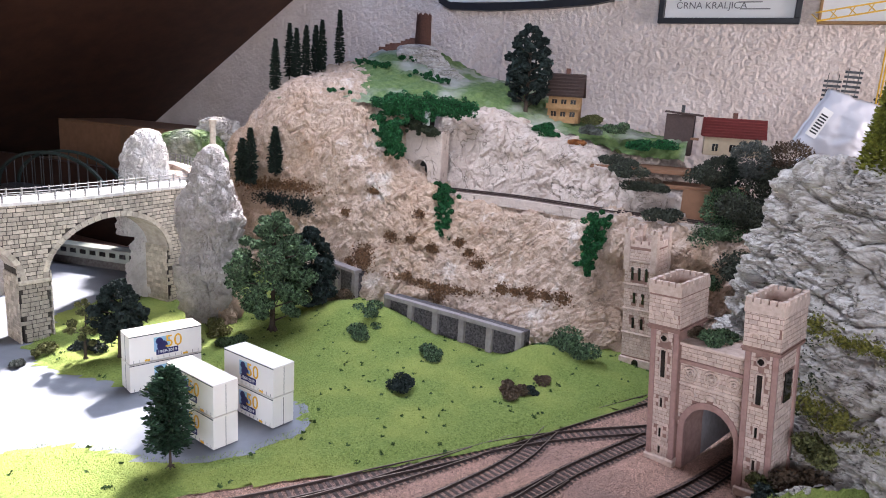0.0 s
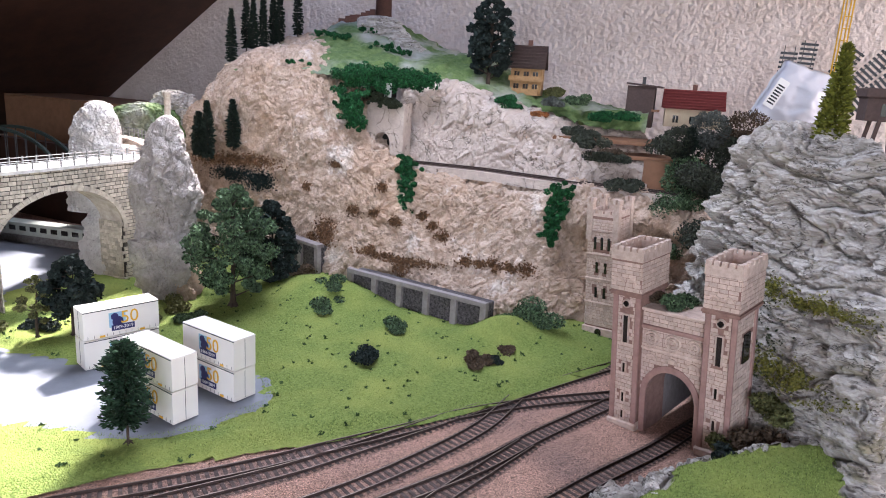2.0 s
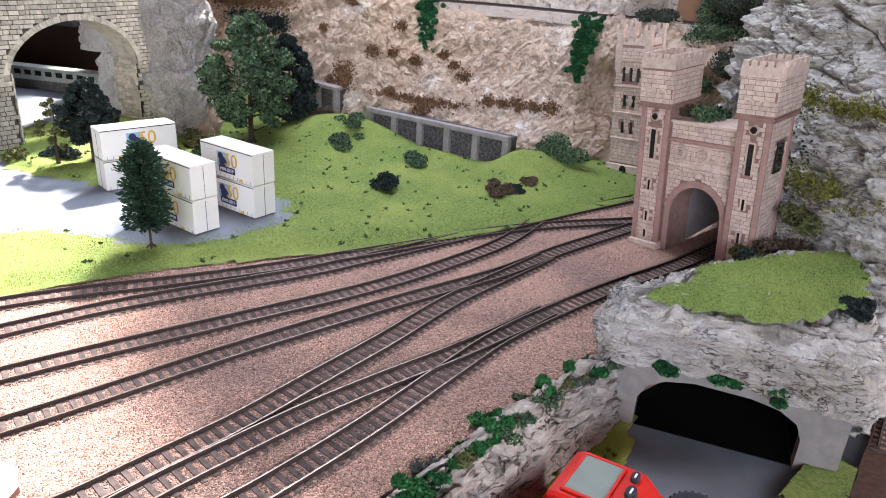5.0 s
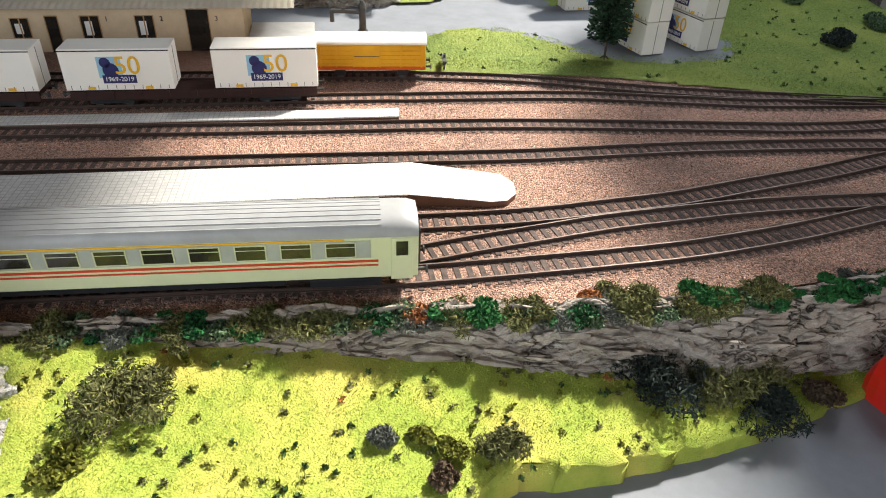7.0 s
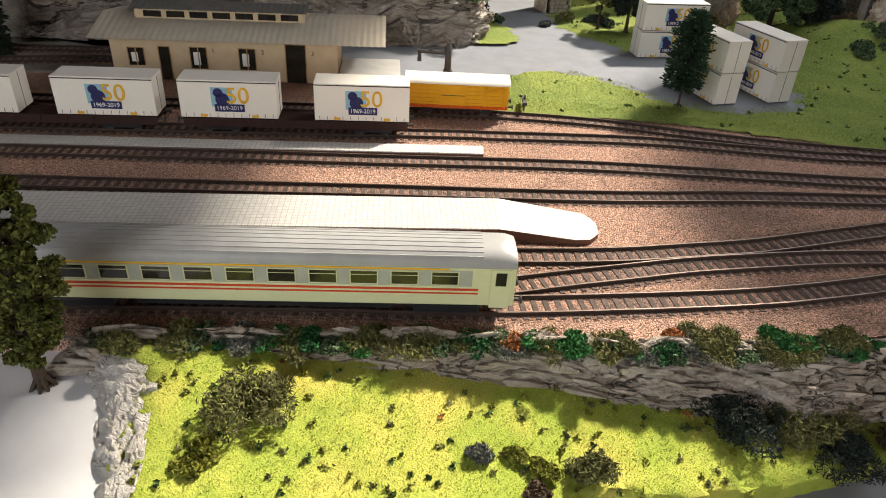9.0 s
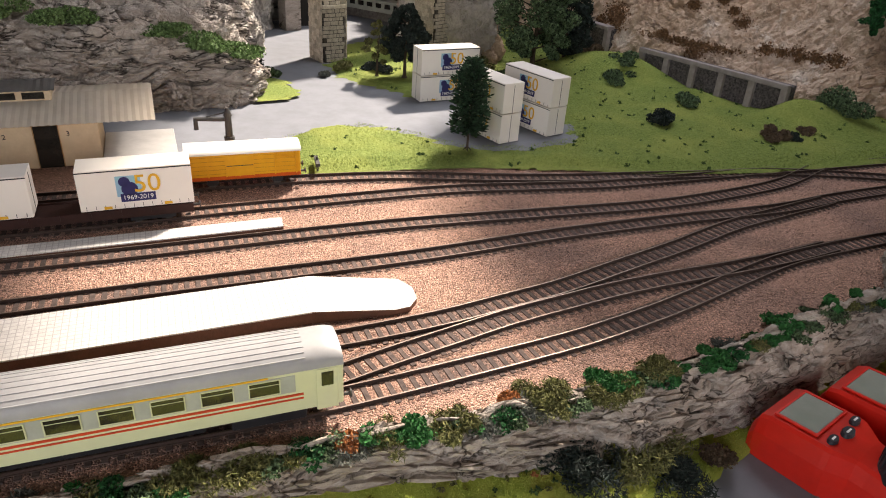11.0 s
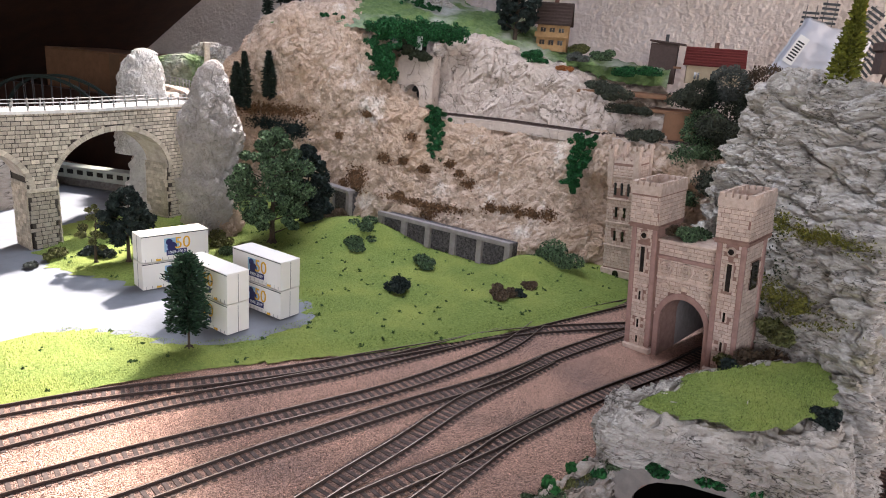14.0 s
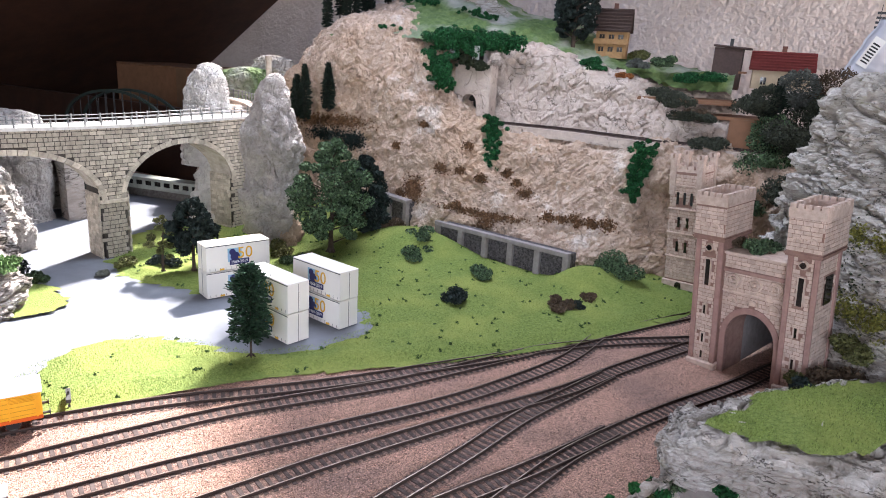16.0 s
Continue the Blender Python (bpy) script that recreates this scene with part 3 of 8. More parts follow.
rock("cliff", [
    [(-0.80, 1.42, 0.0), (-0.80, 1.44, 0.12), (-0.79, 1.46, 0.22), (-0.78, 1.52, 0.22)],
    [(-0.70, 1.38, 0.0), (-0.70, 1.40, 0.10), (-0.70, 1.42, 0.24), (-0.68, 1.50, 0.25)],
    [(-0.60, 1.32, 0.0), (-0.61, 1.34, 0.12), (-0.621, 1.37, 0.27), (-0.61, 1.46, 0.30)],
    [(-0.54, 1.30, 0.0), (-0.55, 1.32, 0.15), (-0.559, 1.35, 0.335), (-0.56, 1.52, 0.38)],
    [(-0.43, 1.26, 0.0), (-0.45, 1.29, 0.15), (-0.478, 1.34, 0.358), (-0.48, 1.56, 0.43)],
    [(-0.33, 1.19, 0.0), (-0.34, 1.24, 0.15), (-0.38, 1.32, 0.348), (-0.38, 1.60, 0.46)],
    [(-0.245, 1.13, 0.0), (-0.25, 1.19, 0.13), (-0.285, 1.275, 0.27), (-0.30, 1.40, 0.34)],
    [(-0.14, 1.06, 0.0), (-0.15, 1.15, 0.11), (-0.175, 1.24, 0.203), (-0.17, 1.45, 0.21)],
    [(-0.02, 1.02, 0.0), (-0.03, 1.13, 0.10), (-0.039, 1.20, 0.193), (-0.03, 1.45, 0.195)],
    [(0.135, 1.04, 0.0), (0.12, 1.07, 0.10), (0.11, 1.12, 0.199), (0.13, 1.45, 0.20)],
    [(0.22, 1.02, 0.0), (0.22, 1.04, 0.10), (0.20, 1.08, 0.199), (0.24, 1.45, 0.20)],
    [(0.34, 0.98, 0.0), (0.34, 1.00, 0.10), (0.36, 1.04, 0.199), (0.40, 1.40, 0.20)],
    [(0.60, 0.90, 0.0), (0.60, 0.95, 0.10), (0.60, 1.00, 0.199), (0.62, 1.35, 0.20)],
], "rock_tan", 560, 230, 0.011, "tan plaster cliff of the mountain", chips=((0.008, (12, 12, 9)), (0.005, (40, 40, 30)), (0.0045, (110, 110, 80))))
rock("pale_rock", [
    [(-0.22, 1.34, 0.19), (-0.215, 1.35, 0.26), (-0.21, 1.36, 0.33), (-0.20, 1.52, 0.36)],
    [(-0.183, 1.29, 0.20), (-0.19, 1.31, 0.27), (-0.196, 1.33, 0.338), (-0.19, 1.52, 0.36)],
    [(-0.11, 1.27, 0.195), (-0.11, 1.30, 0.28), (-0.111, 1.33, 0.350), (-0.11, 1.52, 0.355)],
    [(-0.042, 1.25, 0.193), (-0.04, 1.27, 0.26), (-0.034, 1.30, 0.320), (-0.03, 1.52, 0.34)],
    [(0.04, 1.21, 0.195), (0.035, 1.24, 0.25), (0.03, 1.28, 0.305), (0.04, 1.52, 0.335)],
    [(0.115, 1.17, 0.199), (0.10, 1.21, 0.25), (0.088, 1.25, 0.288), (0.10, 1.50, 0.33)],
    [(0.17, 1.15, 0.199), (0.165, 1.18, 0.23), (0.164, 1.21, 0.250), (0.19, 1.50, 0.31)],
    [(0.22, 1.12, 0.199), (0.225, 1.15, 0.22), (0.235, 1.18, 0.236), (0.27, 1.45, 0.28)],
], "rock_light", 260, 110, 0.005, "pale carved plaster rock above the ledge", crack=0.0025, category="rock", chips=((0.007, (24, 24, 22)), (0.0045, (58, 58, 50))))
PORTAL = pose(0.133, 0.735, -0.004) @ Matrix.Rotation(radians(-4.5), 4, "Y") @ pose(0, 0, 0, 0, 0, -38)
PORTAL_INV = PORTAL.inverted()


def in_portal(p):
    q = PORTAL_INV @ p
    return 0.028 < q.x < 0.102 and q.y < 0.26 and q.z < 0.10


rock("grey_rock", [
    [(0.30, 0.95, 0.0), (0.29, 0.93, 0.10), (0.28, 0.92, 0.17), (0.34, 0.98, 0.18)],
    [(0.235, 0.84, 0.0), (0.225, 0.84, 0.10), (0.232, 0.85, 0.175), (0.30, 0.93, 0.20)],
    [(0.265, 0.76, 0.0), (0.265, 0.79, 0.13), (0.255, 0.84, 0.285), (0.32, 0.92, 0.29)],
    [(0.275, 0.68, 0.02), (0.275, 0.73, 0.14), (0.29, 0.80, 0.312), (0.34, 0.92, 0.30)],
    [(0.285, 0.62, 0.0), (0.305, 0.67, 0.14), (0.335, 0.75, 0.322), (0.37, 0.90, 0.31)],
    [(0.285, 0.53, -0.058), (0.318, 0.60, 0.11), (0.352, 0.70, 0.29), (0.39, 0.86, 0.29)],
    [(0.325, 0.52, -0.058), (0.335, 0.60, 0.11), (0.365, 0.70, 0.25), (0.42, 0.86, 0.27)],
    [(0.37, 0.62, -0.058), (0.38, 0.67, 0.08), (0.40, 0.74, 0.20), (0.46, 0.88, 0.22)],
], "rock_grey", 290, 340, 0.009, "grey weathered layered plaster rock beside the portal", strata=0.0012, category="rock", tilt=0.16, chips=((0.012, (8, 8, 24)), (0.007, (26, 26, 80)), (0.003, (80, 80, 240))), cut=in_portal, bedding=((0.0095, 32), (0.0042, 84)))
rock("rock_shelf", [
    [(0.10, 0.56, -0.01), (0.092, 0.545, 0.015), (0.10, 0.545, 0.030), (0.16, 0.58, 0.034)],
    [(0.083, 0.482, 0.004), (0.078, 0.478, 0.028), (0.10, 0.49, 0.040), (0.18, 0.59, 0.038)],
    [(0.12, 0.468, 0.004), (0.125, 0.462, 0.030), (0.14, 0.475, 0.041), (0.22, 0.61, 0.040)],
    [(0.185, 0.452, 0.002), (0.188, 0.448, 0.028), (0.195, 0.468, 0.041), (0.27, 0.63, 0.044)],
    [(0.25, 0.437, -0.005), (0.255, 0.440, 0.025), (0.262, 0.47, 0.041), (0.31, 0.64, 0.046)],
    [(0.285, 0.50, -0.058), (0.285, 0.50, 0.02), (0.285, 0.52, 0.044), (0.33, 0.66, 0.046)],
], "rock_grey", 220, 110, 0.003, "grey layered rock shelf over the road tunnel", strata=0.0008, category="rock", tilt=0.1, chips=((0.004, (22, 22, 90)), (0.002, (80, 80, 240))), bedding=((0.0046, 85), (0.0020, 200)))
SHELF = [(0.115, 0.50), (0.14, 0.478), (0.195, 0.474), (0.254, 0.502), (0.30, 0.57), (0.31, 0.62), (0.25, 0.61), (0.174, 0.568)]
SHELF = [(x + 0.012 * fbm((x, y, 1), 30, 3), y + 0.012 * fbm((x, y, 7), 30, 3)) for x, y in smooth_line(SHELF + [SHELF[0]], 0.006)]
land("shelf_grass", SHELF, "grass", lambda x, y: 0.0495 + 0.003 * (x - 0.2) / 0.1 + 0.0015 * fbm((x, y, 5), 25, 2), 0.006, label="green flock on the rock shelf")
# slope between the tracks and the lower meadow
EMB = [
    [(-0.385, -0.075, -0.014), (-0.384, -0.068, -0.008), (-0.383, -0.05, 0.001), (-0.378, -0.036, 0.003)],
    [(-0.305, 0.022, -0.012), (-0.302, 0.030, -0.006), (-0.297, 0.044, 0.002), (-0.290, 0.055, 0.003)],
    [(-0.215, 0.109, -0.021), (-0.214, 0.114, -0.012), (-0.212, 0.128, 0.001), (-0.207, 0.139, 0.003)],
    [(-0.142, 0.172, -0.032), (-0.144, 0.176, -0.018), (-0.150, 0.187, 0.0), (-0.146, 0.197, 0.003)],
    [(-0.07, 0.238, -0.046), (-0.075, 0.243, -0.02), (-0.093, 0.247, 0.0), (-0.088, 0.256, 0.003)],
    [(-0.035, 0.285, -0.053), (-0.037, 0.290, -0.025), (-0.043, 0.308, 0.002), (-0.038, 0.315, 0.003)],
    [(0.012, 0.356, -0.058), (0.008, 0.362, -0.025), (0.004, 0.376, 0.004), (0.008, 0.384, 0.003)],
    [(0.060, 0.424, -0.058), (0.057, 0.430, -0.025), (0.053, 0.440, 0.006), (0.056, 0.450, 0.003)],
    [(0.100, 0.478, -0.058), (0.096, 0.482, -0.025), (0.092, 0.488, 0.008), (0.094, 0.498, 0.003)],
]
bank = thing("embankment", "carved grey-white layered rock embankment below the tracks", "embankment")
ob = rock("bank_face", EMB, "rock_bank", 460, 60, 0.003, "", chips=((0.003, (40, 40, 120)), (0.0015, (90, 90, 220))), bedding=((0.0030, 150),))
ob.parent = bank
slabs = []
rs = random.Random(5)
for k in range(8):
    bm = bmesh.new()
    for _ in range(16):
        v = Vector((rs.uniform(-1, 1), rs.uniform(-1, 1), rs.uniform(-1, 1)))
        bm.verts.new((v.x * 0.5, v.y * 0.5, (v.z * 0.5) * (1 - 0.35 * v.x * v.x)))
    hull = bmesh.ops.convex_hull(bm, input=bm.verts[:])
    bmesh.ops.delete(bm, geom=[q for q in hull["geom_interior"] if isinstance(q, bmesh.types.BMVert)], context="VERTS")
    slabs.append(mesh_of("rock_slab", bm, "rock_bank"))
eg = loft(EMB, 300, 30)
eu, ev = np.gradient(eg, axis=1), np.gradient(eg, axis=0)
for k in range(298):
    i, j = rs.randrange(4, 296), rs.randrange(1, 25)
    p = Vector(eg[j, i])
    u, v = Vector(eu[j, i]).normalized(), Vector(ev[j, i]).normalized()
    w = u.cross(v).normalized()
    steep = ease(-0.06, 0.02, p.x)
    size = (rs.uniform(0.014, 0.034), rs.uniform(0.008, 0.014), rs.uniform(0.0035, 0.0065) * (1 + 1.6 * steep))
    r3 = Matrix((u, w, u.cross(w))).transposed().to_4x4()
    link("rock_slab", rs.choice(slabs), bank, Matrix.Translation(p) @ r3 @ Matrix.Rotation(rs.gauss(0, 0.10), 4, "Y") @ Matrix.Diagonal((*size, 1)))
M["tunnel_concrete"] = mat("weathered_tunnel_concrete", (0.27, 0.245, 0.215), (0.19, 0.17, 0.15), 70, 0.9, 0.4, 260, dist=0.001, col3=(0.12, 0.11, 0.09), scale3=20, amt3=0.5)
tunnel = thing("road_tunnel", "pale grey concrete road tunnel mouth with a dark inside", "tunnel portal", pose(0.090, 0.483, -0.058, 0, 0, -14.4))
TW, THH = 0.166, 0.064
bm = bmesh.new()
arch = [(0.022, 0.0), (0.022, 0.028), (0.028, 0.040), (0.040, 0.047), (0.060, 0.051), (0.100, 0.050), (0.120, 0.046), (0.133, 0.038), (0.138, 0.026), (0.138, 0.0)]
outl = [(0, 0), (0, THH), (TW, THH - 0.012), (TW, 0)]
front = [bm.verts.new((x, 0, z)) for x, z in outl + arch[::-1]]
back = [bm.verts.new((x, 0.012, z)) for x, z in outl + arch[::-1]]
bm.faces.new(front)
bm.faces.new(back[::-1])
for i in range(len(front)):
    bm.faces.new((front[i - 1], back[i - 1], back[i], front[i]))
bmesh.ops.recalc_face_normals(bm, faces=bm.faces[:])
part("frame", bm, "tunnel_concrete", tunnel)
bm = bmesh.new()
a = [bm.verts.new((x, 0.012, z)) for x, z in arch]
b = [bm.verts.new((x, 0.16, z)) for x, z in arch]
for i in range(len(a) - 1):
    bm.faces.new((a[i], b[i], b[i + 1], a[i + 1]))
bm.faces.new(b)
# bore and floor sheet coloured black for the unlit inside
part("bore", bm, "tunnel_shade", tunnel)
part("tunnel_floor", box(0.0225, 0.003, 0.0006, 0.1375, 0.16, 0.0016), "tunnel_shade", tunnel)


# ---- tracks ----
def offset_line(line, d):
    t = np.gradient(line, axis=0)
    t /= np.linalg.norm(t, axis=1)[:, None]
    return line + d * np.stack([-t[:, 1], t[:, 0]], 1)


def rail_mesh(line):
    """A flat-bottomed rail along a plan line: foot, web and shiny head."""
    prof = [(-0.0011, 0.0012), (-0.0011, 0.0017), (-0.0004, 0.0019), (-0.0004, 0.0029), (-0.00055, 0.0031), (-0.00055, 0.0037), (0.00055, 0.0037), (0.00055, 0.0031), (0.0004, 0.0029), (0.0004, 0.0019), (0.0011, 0.0017), (0.0011, 0.0012)]
    t = np.gradient(line, axis=0)
    t /= np.linalg.norm(t, axis=1)[:, None]
    nn = np.stack([-t[:, 1], t[:, 0]], 1)
    bm = bmesh.new()
    rings = [[bm.verts.new((p[0] + a * n[0], p[1] + a * n[1], z)) for a, z in prof] for p, n in zip(line, nn)]
    for a, b in zip(rings, rings[1:]):
        for k in range(len(prof) - 1):
            f = bm.faces.new((a[k], b[k], b[k + 1], a[k + 1]))
            f.material_index = 1 if k == 5 else 0
    return bm


sl = mesh_of("sleeper", box(-0.0018, -0.0132, 0.0, 0.0018, 0.0132, 0.0013, 0.0002), "sleeper")


M["track_grit"] = mat("grey_brown_track_grit", (0.30, 0.19, 0.15), (0.09, 0.058, 0.048), 900, 0.85, 1.0, 900, dist=0.0012, col3=(0.40, 0.23, 0.165), scale3=10, amt3=0.7)
gravel(M["track_grit"], 950, 0.45, 1.7)


def track(key, label, z=0.0):
    line = smooth_line(TRACKS[key], 0.008)
    th = thing("railway_track", label, "track", pose(*line[0], z))
    inv = Matrix.Translation((-line[0][0], -line[0][1], 0))
    bm = bmesh.new()
    top = 0.00055 + 0.00004 * len(bpy.data.objects) % 0.0002
    rows = [[bm.verts.new((q[0], q[1], h)) for q, h in zip(r, (0.0001, top, top, 0.0001))] for r in zip(*[offset_line(line, d) for d in (-0.0150, -0.0126, 0.0126, 0.0150)])]
    for a, b in zip(rows, rows[1:]):
        for k in range(3):
            bm.faces.new((a[k], b[k], b[k + 1], a[k + 1]))
    bmesh.ops.recalc_face_normals(bm, faces=bm.faces[:])
    bmesh.ops.transform(bm, matrix=inv, verts=bm.verts[:])
    part("ballast_bed", bm, "track_grit", th)
    for s in (-1, 1):
        bm = rail_mesh(offset_line(line, s * 0.0087))
        bmesh.ops.transform(bm, matrix=inv, verts=bm.verts[:])
        part("rail", bm, ("rail_side", "steel"), th)
    pts = smooth_line(TRACKS[key], 0.0078)
    t = np.gradient(pts, axis=0)
    for p, d in zip(pts, t):
        link("sleeper", sl, th, inv @ pose(p[0], p[1], -0.0002, 0, 0, math.degrees(math.atan2(d[1], d[0]))))
    return th


for k in TRACKS:
    track(k, "model railway track with dark sleepers and worn steel rails")
TRACKS["rear"] = REAR1
TRACKS["rear_far"] = REAR2
TRACKS["side"] = SIDE
track("rear", "dull grey siding track behind the wagons", 0.0026)
track("rear_far", "dull grey siding track behind the wagons", 0.0026)
track("side", "dark brown track leading into the side tunnel", -0.0498)

# rough white plaster rim where the lower slope meets the bare board
rock("plaster_rim", [
    [(-0.392, -0.052, -0.016), (-0.385, -0.045, -0.006), (-0.378, -0.034, 0.000)],
    [(-0.345, -0.064, -0.016), (-0.338, -0.050, -0.003), (-0.331, -0.032, 0.000)],
    [(-0.318, -0.076, -0.016), (-0.311, -0.065, -0.004), (-0.302, -0.051, -0.004)],
    [(-0.270, -0.102, -0.016), (-0.266, -0.095, -0.009), (-0.260, -0.086, -0.008)],
    [(-0.150, -0.238, -0.030), (-0.147, -0.230, -0.022), (-0.142, -0.220, -0.020)],
], "rock_white", 160, 26, 0.003, "rough white plaster rim beside the bare board", category="rock", chips=((0.004, (70, 70, 70)), (0.002, (160, 160, 160))))

# ---- lettering ----
def text_mesh(s, size, material, depth=0.0002):
    """The built-in font as a flat mesh, centred, upright in the x-z plane, facing -y."""
    cu = bpy.data.curves.new("lettering", "FONT")
    cu.body, cu.size, cu.extrude, cu.align_x, cu.align_y = s, size, depth, "CENTER", "CENTER"
    ob = bpy.data.objects.new("lettering", cu)
    scene.collection.objects.link(ob)
    me = bpy.data.meshes.new_from_object(ob.evaluated_get(bpy.context.evaluated_depsgraph_get()))
    bpy.data.objects.remove(ob)
    me.transform(Matrix.Rotation(radians(90), 4, "X"))
    me.materials.clear()
    me.materials.append(M[material])
    return me


M["yellow"] = mat("printed_yellow", (0.75, 0.42, 0.03), (0.70, 0.38, 0.03), 200, 0.5, 0.0)
M["navy"] = mat("printed_navy", (0.025, 0.025, 0.10), (0.03, 0.03, 0.12), 200, 0.5, 0.0)
M["pale_blue"] = mat("printed_pale_blue", (0.25, 0.50, 0.55), (0.3, 0.42, 0.6), 100, 0.5, 0.0)
M["black"] = mat("black_plastic", (0.015, 0.015, 0.017), (0.022, 0.022, 0.024), 60, 0.4, 0.0)
M["brown_steel"] = mat("brown_wagon_paint", (0.036, 0.013, 0.010), (0.024, 0.009, 0.007), 150, 0.6, 0.1, 600)
M["orange"] = mat("yellow_wagon_paint", (0.72, 0.36, 0.015), (0.66, 0.32, 0.012), 120, 0.5, 0.1, 500, dist=0.0002)
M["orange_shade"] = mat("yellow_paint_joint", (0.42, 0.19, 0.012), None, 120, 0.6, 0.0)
M["orange_red"] = mat("orange_red_paint", (0.60, 0.10, 0.01), None, 120, 0.5, 0.0)
M["cream"] = mat("cream_render", (0.55, 0.43, 0.285), (0.48, 0.375, 0.25), 80, 0.85, 0.1, 400)
M["roof_cream"] = mat("cream_corrugated", (0.72, 0.66, 0.56), (0.66, 0.60, 0.51), 60, 0.7, 0.0)
M["roof_grey"] = mat("grey_corrugated", (0.24, 0.23, 0.22), (0.20, 0.19, 0.18), 60, 0.7, 0.0)
M["tile_white"] = mat("pale_platform_paving", (0.62, 0.60, 0.57), (0.52, 0.50, 0.48), 500, 0.8, 0.2, 700, dist=0.0004)
M["platform_side"] = mat("brown_platform_side", (0.16, 0.075, 0.05), (0.12, 0.06, 0.04), 150, 0.9, 0.2, 500)
M["glass_dark"] = mat("dark_window", (0.02, 0.018, 0.015), None, 50, 0.1, 0.0, spec=0.6)
M["red_plastic"] = mat("bright_red_plastic", (0.62, 0.022, 0.012), (0.56, 0.02, 0.011), 90, 0.32, 0.08, 900, dist=0.0001, spec=0.5)
M["lcd"] = mat("grey_green_display", (0.27, 0.30, 0.26), (0.22, 0.25, 0.21), 30, 0.25, 0.0, spec=0.6)
M["rubber"] = mat("dark_blue_black_rubber", (0.018, 0.02, 0.026), (0.026, 0.028, 0.034), 60, 0.5, 0.1, 700)
M["print_white"] = mat("white_print", (0.8, 0.8, 0.8), None, 50, 0.5, 0.0)
M["green_loco"] = mat("dark_green_loco_paint", (0.035, 0.075, 0.030), (0.028, 0.06, 0.025), 120, 0.45, 0.08, 600, dist=0.0002)
M["green_roof"] = mat("grey_green_roof_paint", (0.07, 0.09, 0.08), (0.05, 0.07, 0.06), 120, 0.5, 0.08, 600, dist=0.0002)
M["loco_yellow"] = mat("yellow_stripe", (0.55, 0.33, 0.03), None, 60, 0.5, 0.0)
# white paint with the grass's reflected yellow-green mixed into its base colour
M["coach_white"] = mat("grass_tinted_white_coach", (0.60, 0.62, 0.38), (0.56, 0.58, 0.35), 60, 0.45, 0.05, 500, dist=0.0002)
# grey of the near coach's window band; also shades the far coach's body
M["coach_grey"] = mat("grey_band_and_shade", (0.40, 0.42, 0.36), None, 60, 0.45, 0.0)
M["coach_roof"] = mat("silver_grey_roof", (0.34, 0.34, 0.34), (0.29, 0.29, 0.29), 60, 0.45, 0.0, spec=0.5)
M["stripe_red"] = mat("red_stripe", (0.60, 0.06, 0.02), None, 60, 0.5, 0.0)
M["roof_brown"] = mat("brown_shingles", (0.10, 0.065, 0.055), (0.075, 0.05, 0.042), 250, 0.85, 0.3, 500)
M["roof_red"] = mat("red_tile_roof", (0.24, 0.045, 0.04), (0.19, 0.04, 0.035), 250, 0.8, 0.3, 500)
M["timber"] = mat("brown_timber_wall", (0.36, 0.215, 0.095), (0.26, 0.15, 0.065), 120, 0.8, 0.2, 400)
M["brick_red"] = mat("dark_red_brick", (0.16, 0.075, 0.055), (0.11, 0.055, 0.04), 300, 0.9, 0.5, 600, dist=0.0008)
M["brown_board"] = mat("bare_brown_hardboard", (0.26, 0.13, 0.07), (0.21, 0.105, 0.055), 60, 0.7, 0.1, 300)
M["gabion"] = mat("dark_gabion_stone", (0.16, 0.14, 0.14), (0.03, 0.026, 0.028), 300, 0.9, 0.9, 420, dist=0.002, kind="VORONOI")
M["grey_beam"] = mat("grey_concrete_beam", (0.30, 0.265, 0.25), (0.22, 0.19, 0.18), 100, 0.9, 0.2, 400)
M["gold"] = mat("yellow_crane_paint", (0.60, 0.35, 0.02), None, 60, 0.45, 0.0)
M["paper"] = mat("framed_paper", (0.72, 0.71, 0.68), (0.66, 0.65, 0.62), 10, 0.6, 0.0)
M["bag"] = mat("milky_plastic_bag", (0.60, 0.59, 0.62), (0.54, 0.53, 0.56), 12, 0.35, 0.3, 25, dist=0.006)
M["iron"] = mat("dark_iron", (0.05, 0.05, 0.05), (0.07, 0.065, 0.06), 200, 0.6, 0.1, 600)
M["rail_grey"] = mat("grey_railing", (0.22, 0.22, 0.21), None, 100, 0.6, 0.0)

fifty = text_mesh("50", 0.0215, "yellow")
years = text_mesh("1969-2019", 0.0054, "print_white")


def container_shell(L, W, H):
    """The closed box of a container, its edges eased."""
    bm = bmesh.new()
    add_box(bm, -L / 2, -W / 2, 0.001, L / 2, W / 2, H - 0.0012, bevel=0.0003)
    return bm


lash_mesh = mesh_of("lashing_mark", box(-0.0002, -0.0002, 0, 0.0002, 0.0003, 0.0034), "iron")
lift_mesh = mesh_of("lifting_mark", box(-0.003, -0.0003, 0, 0.003, 0.0003, 0.0024), "yellow")


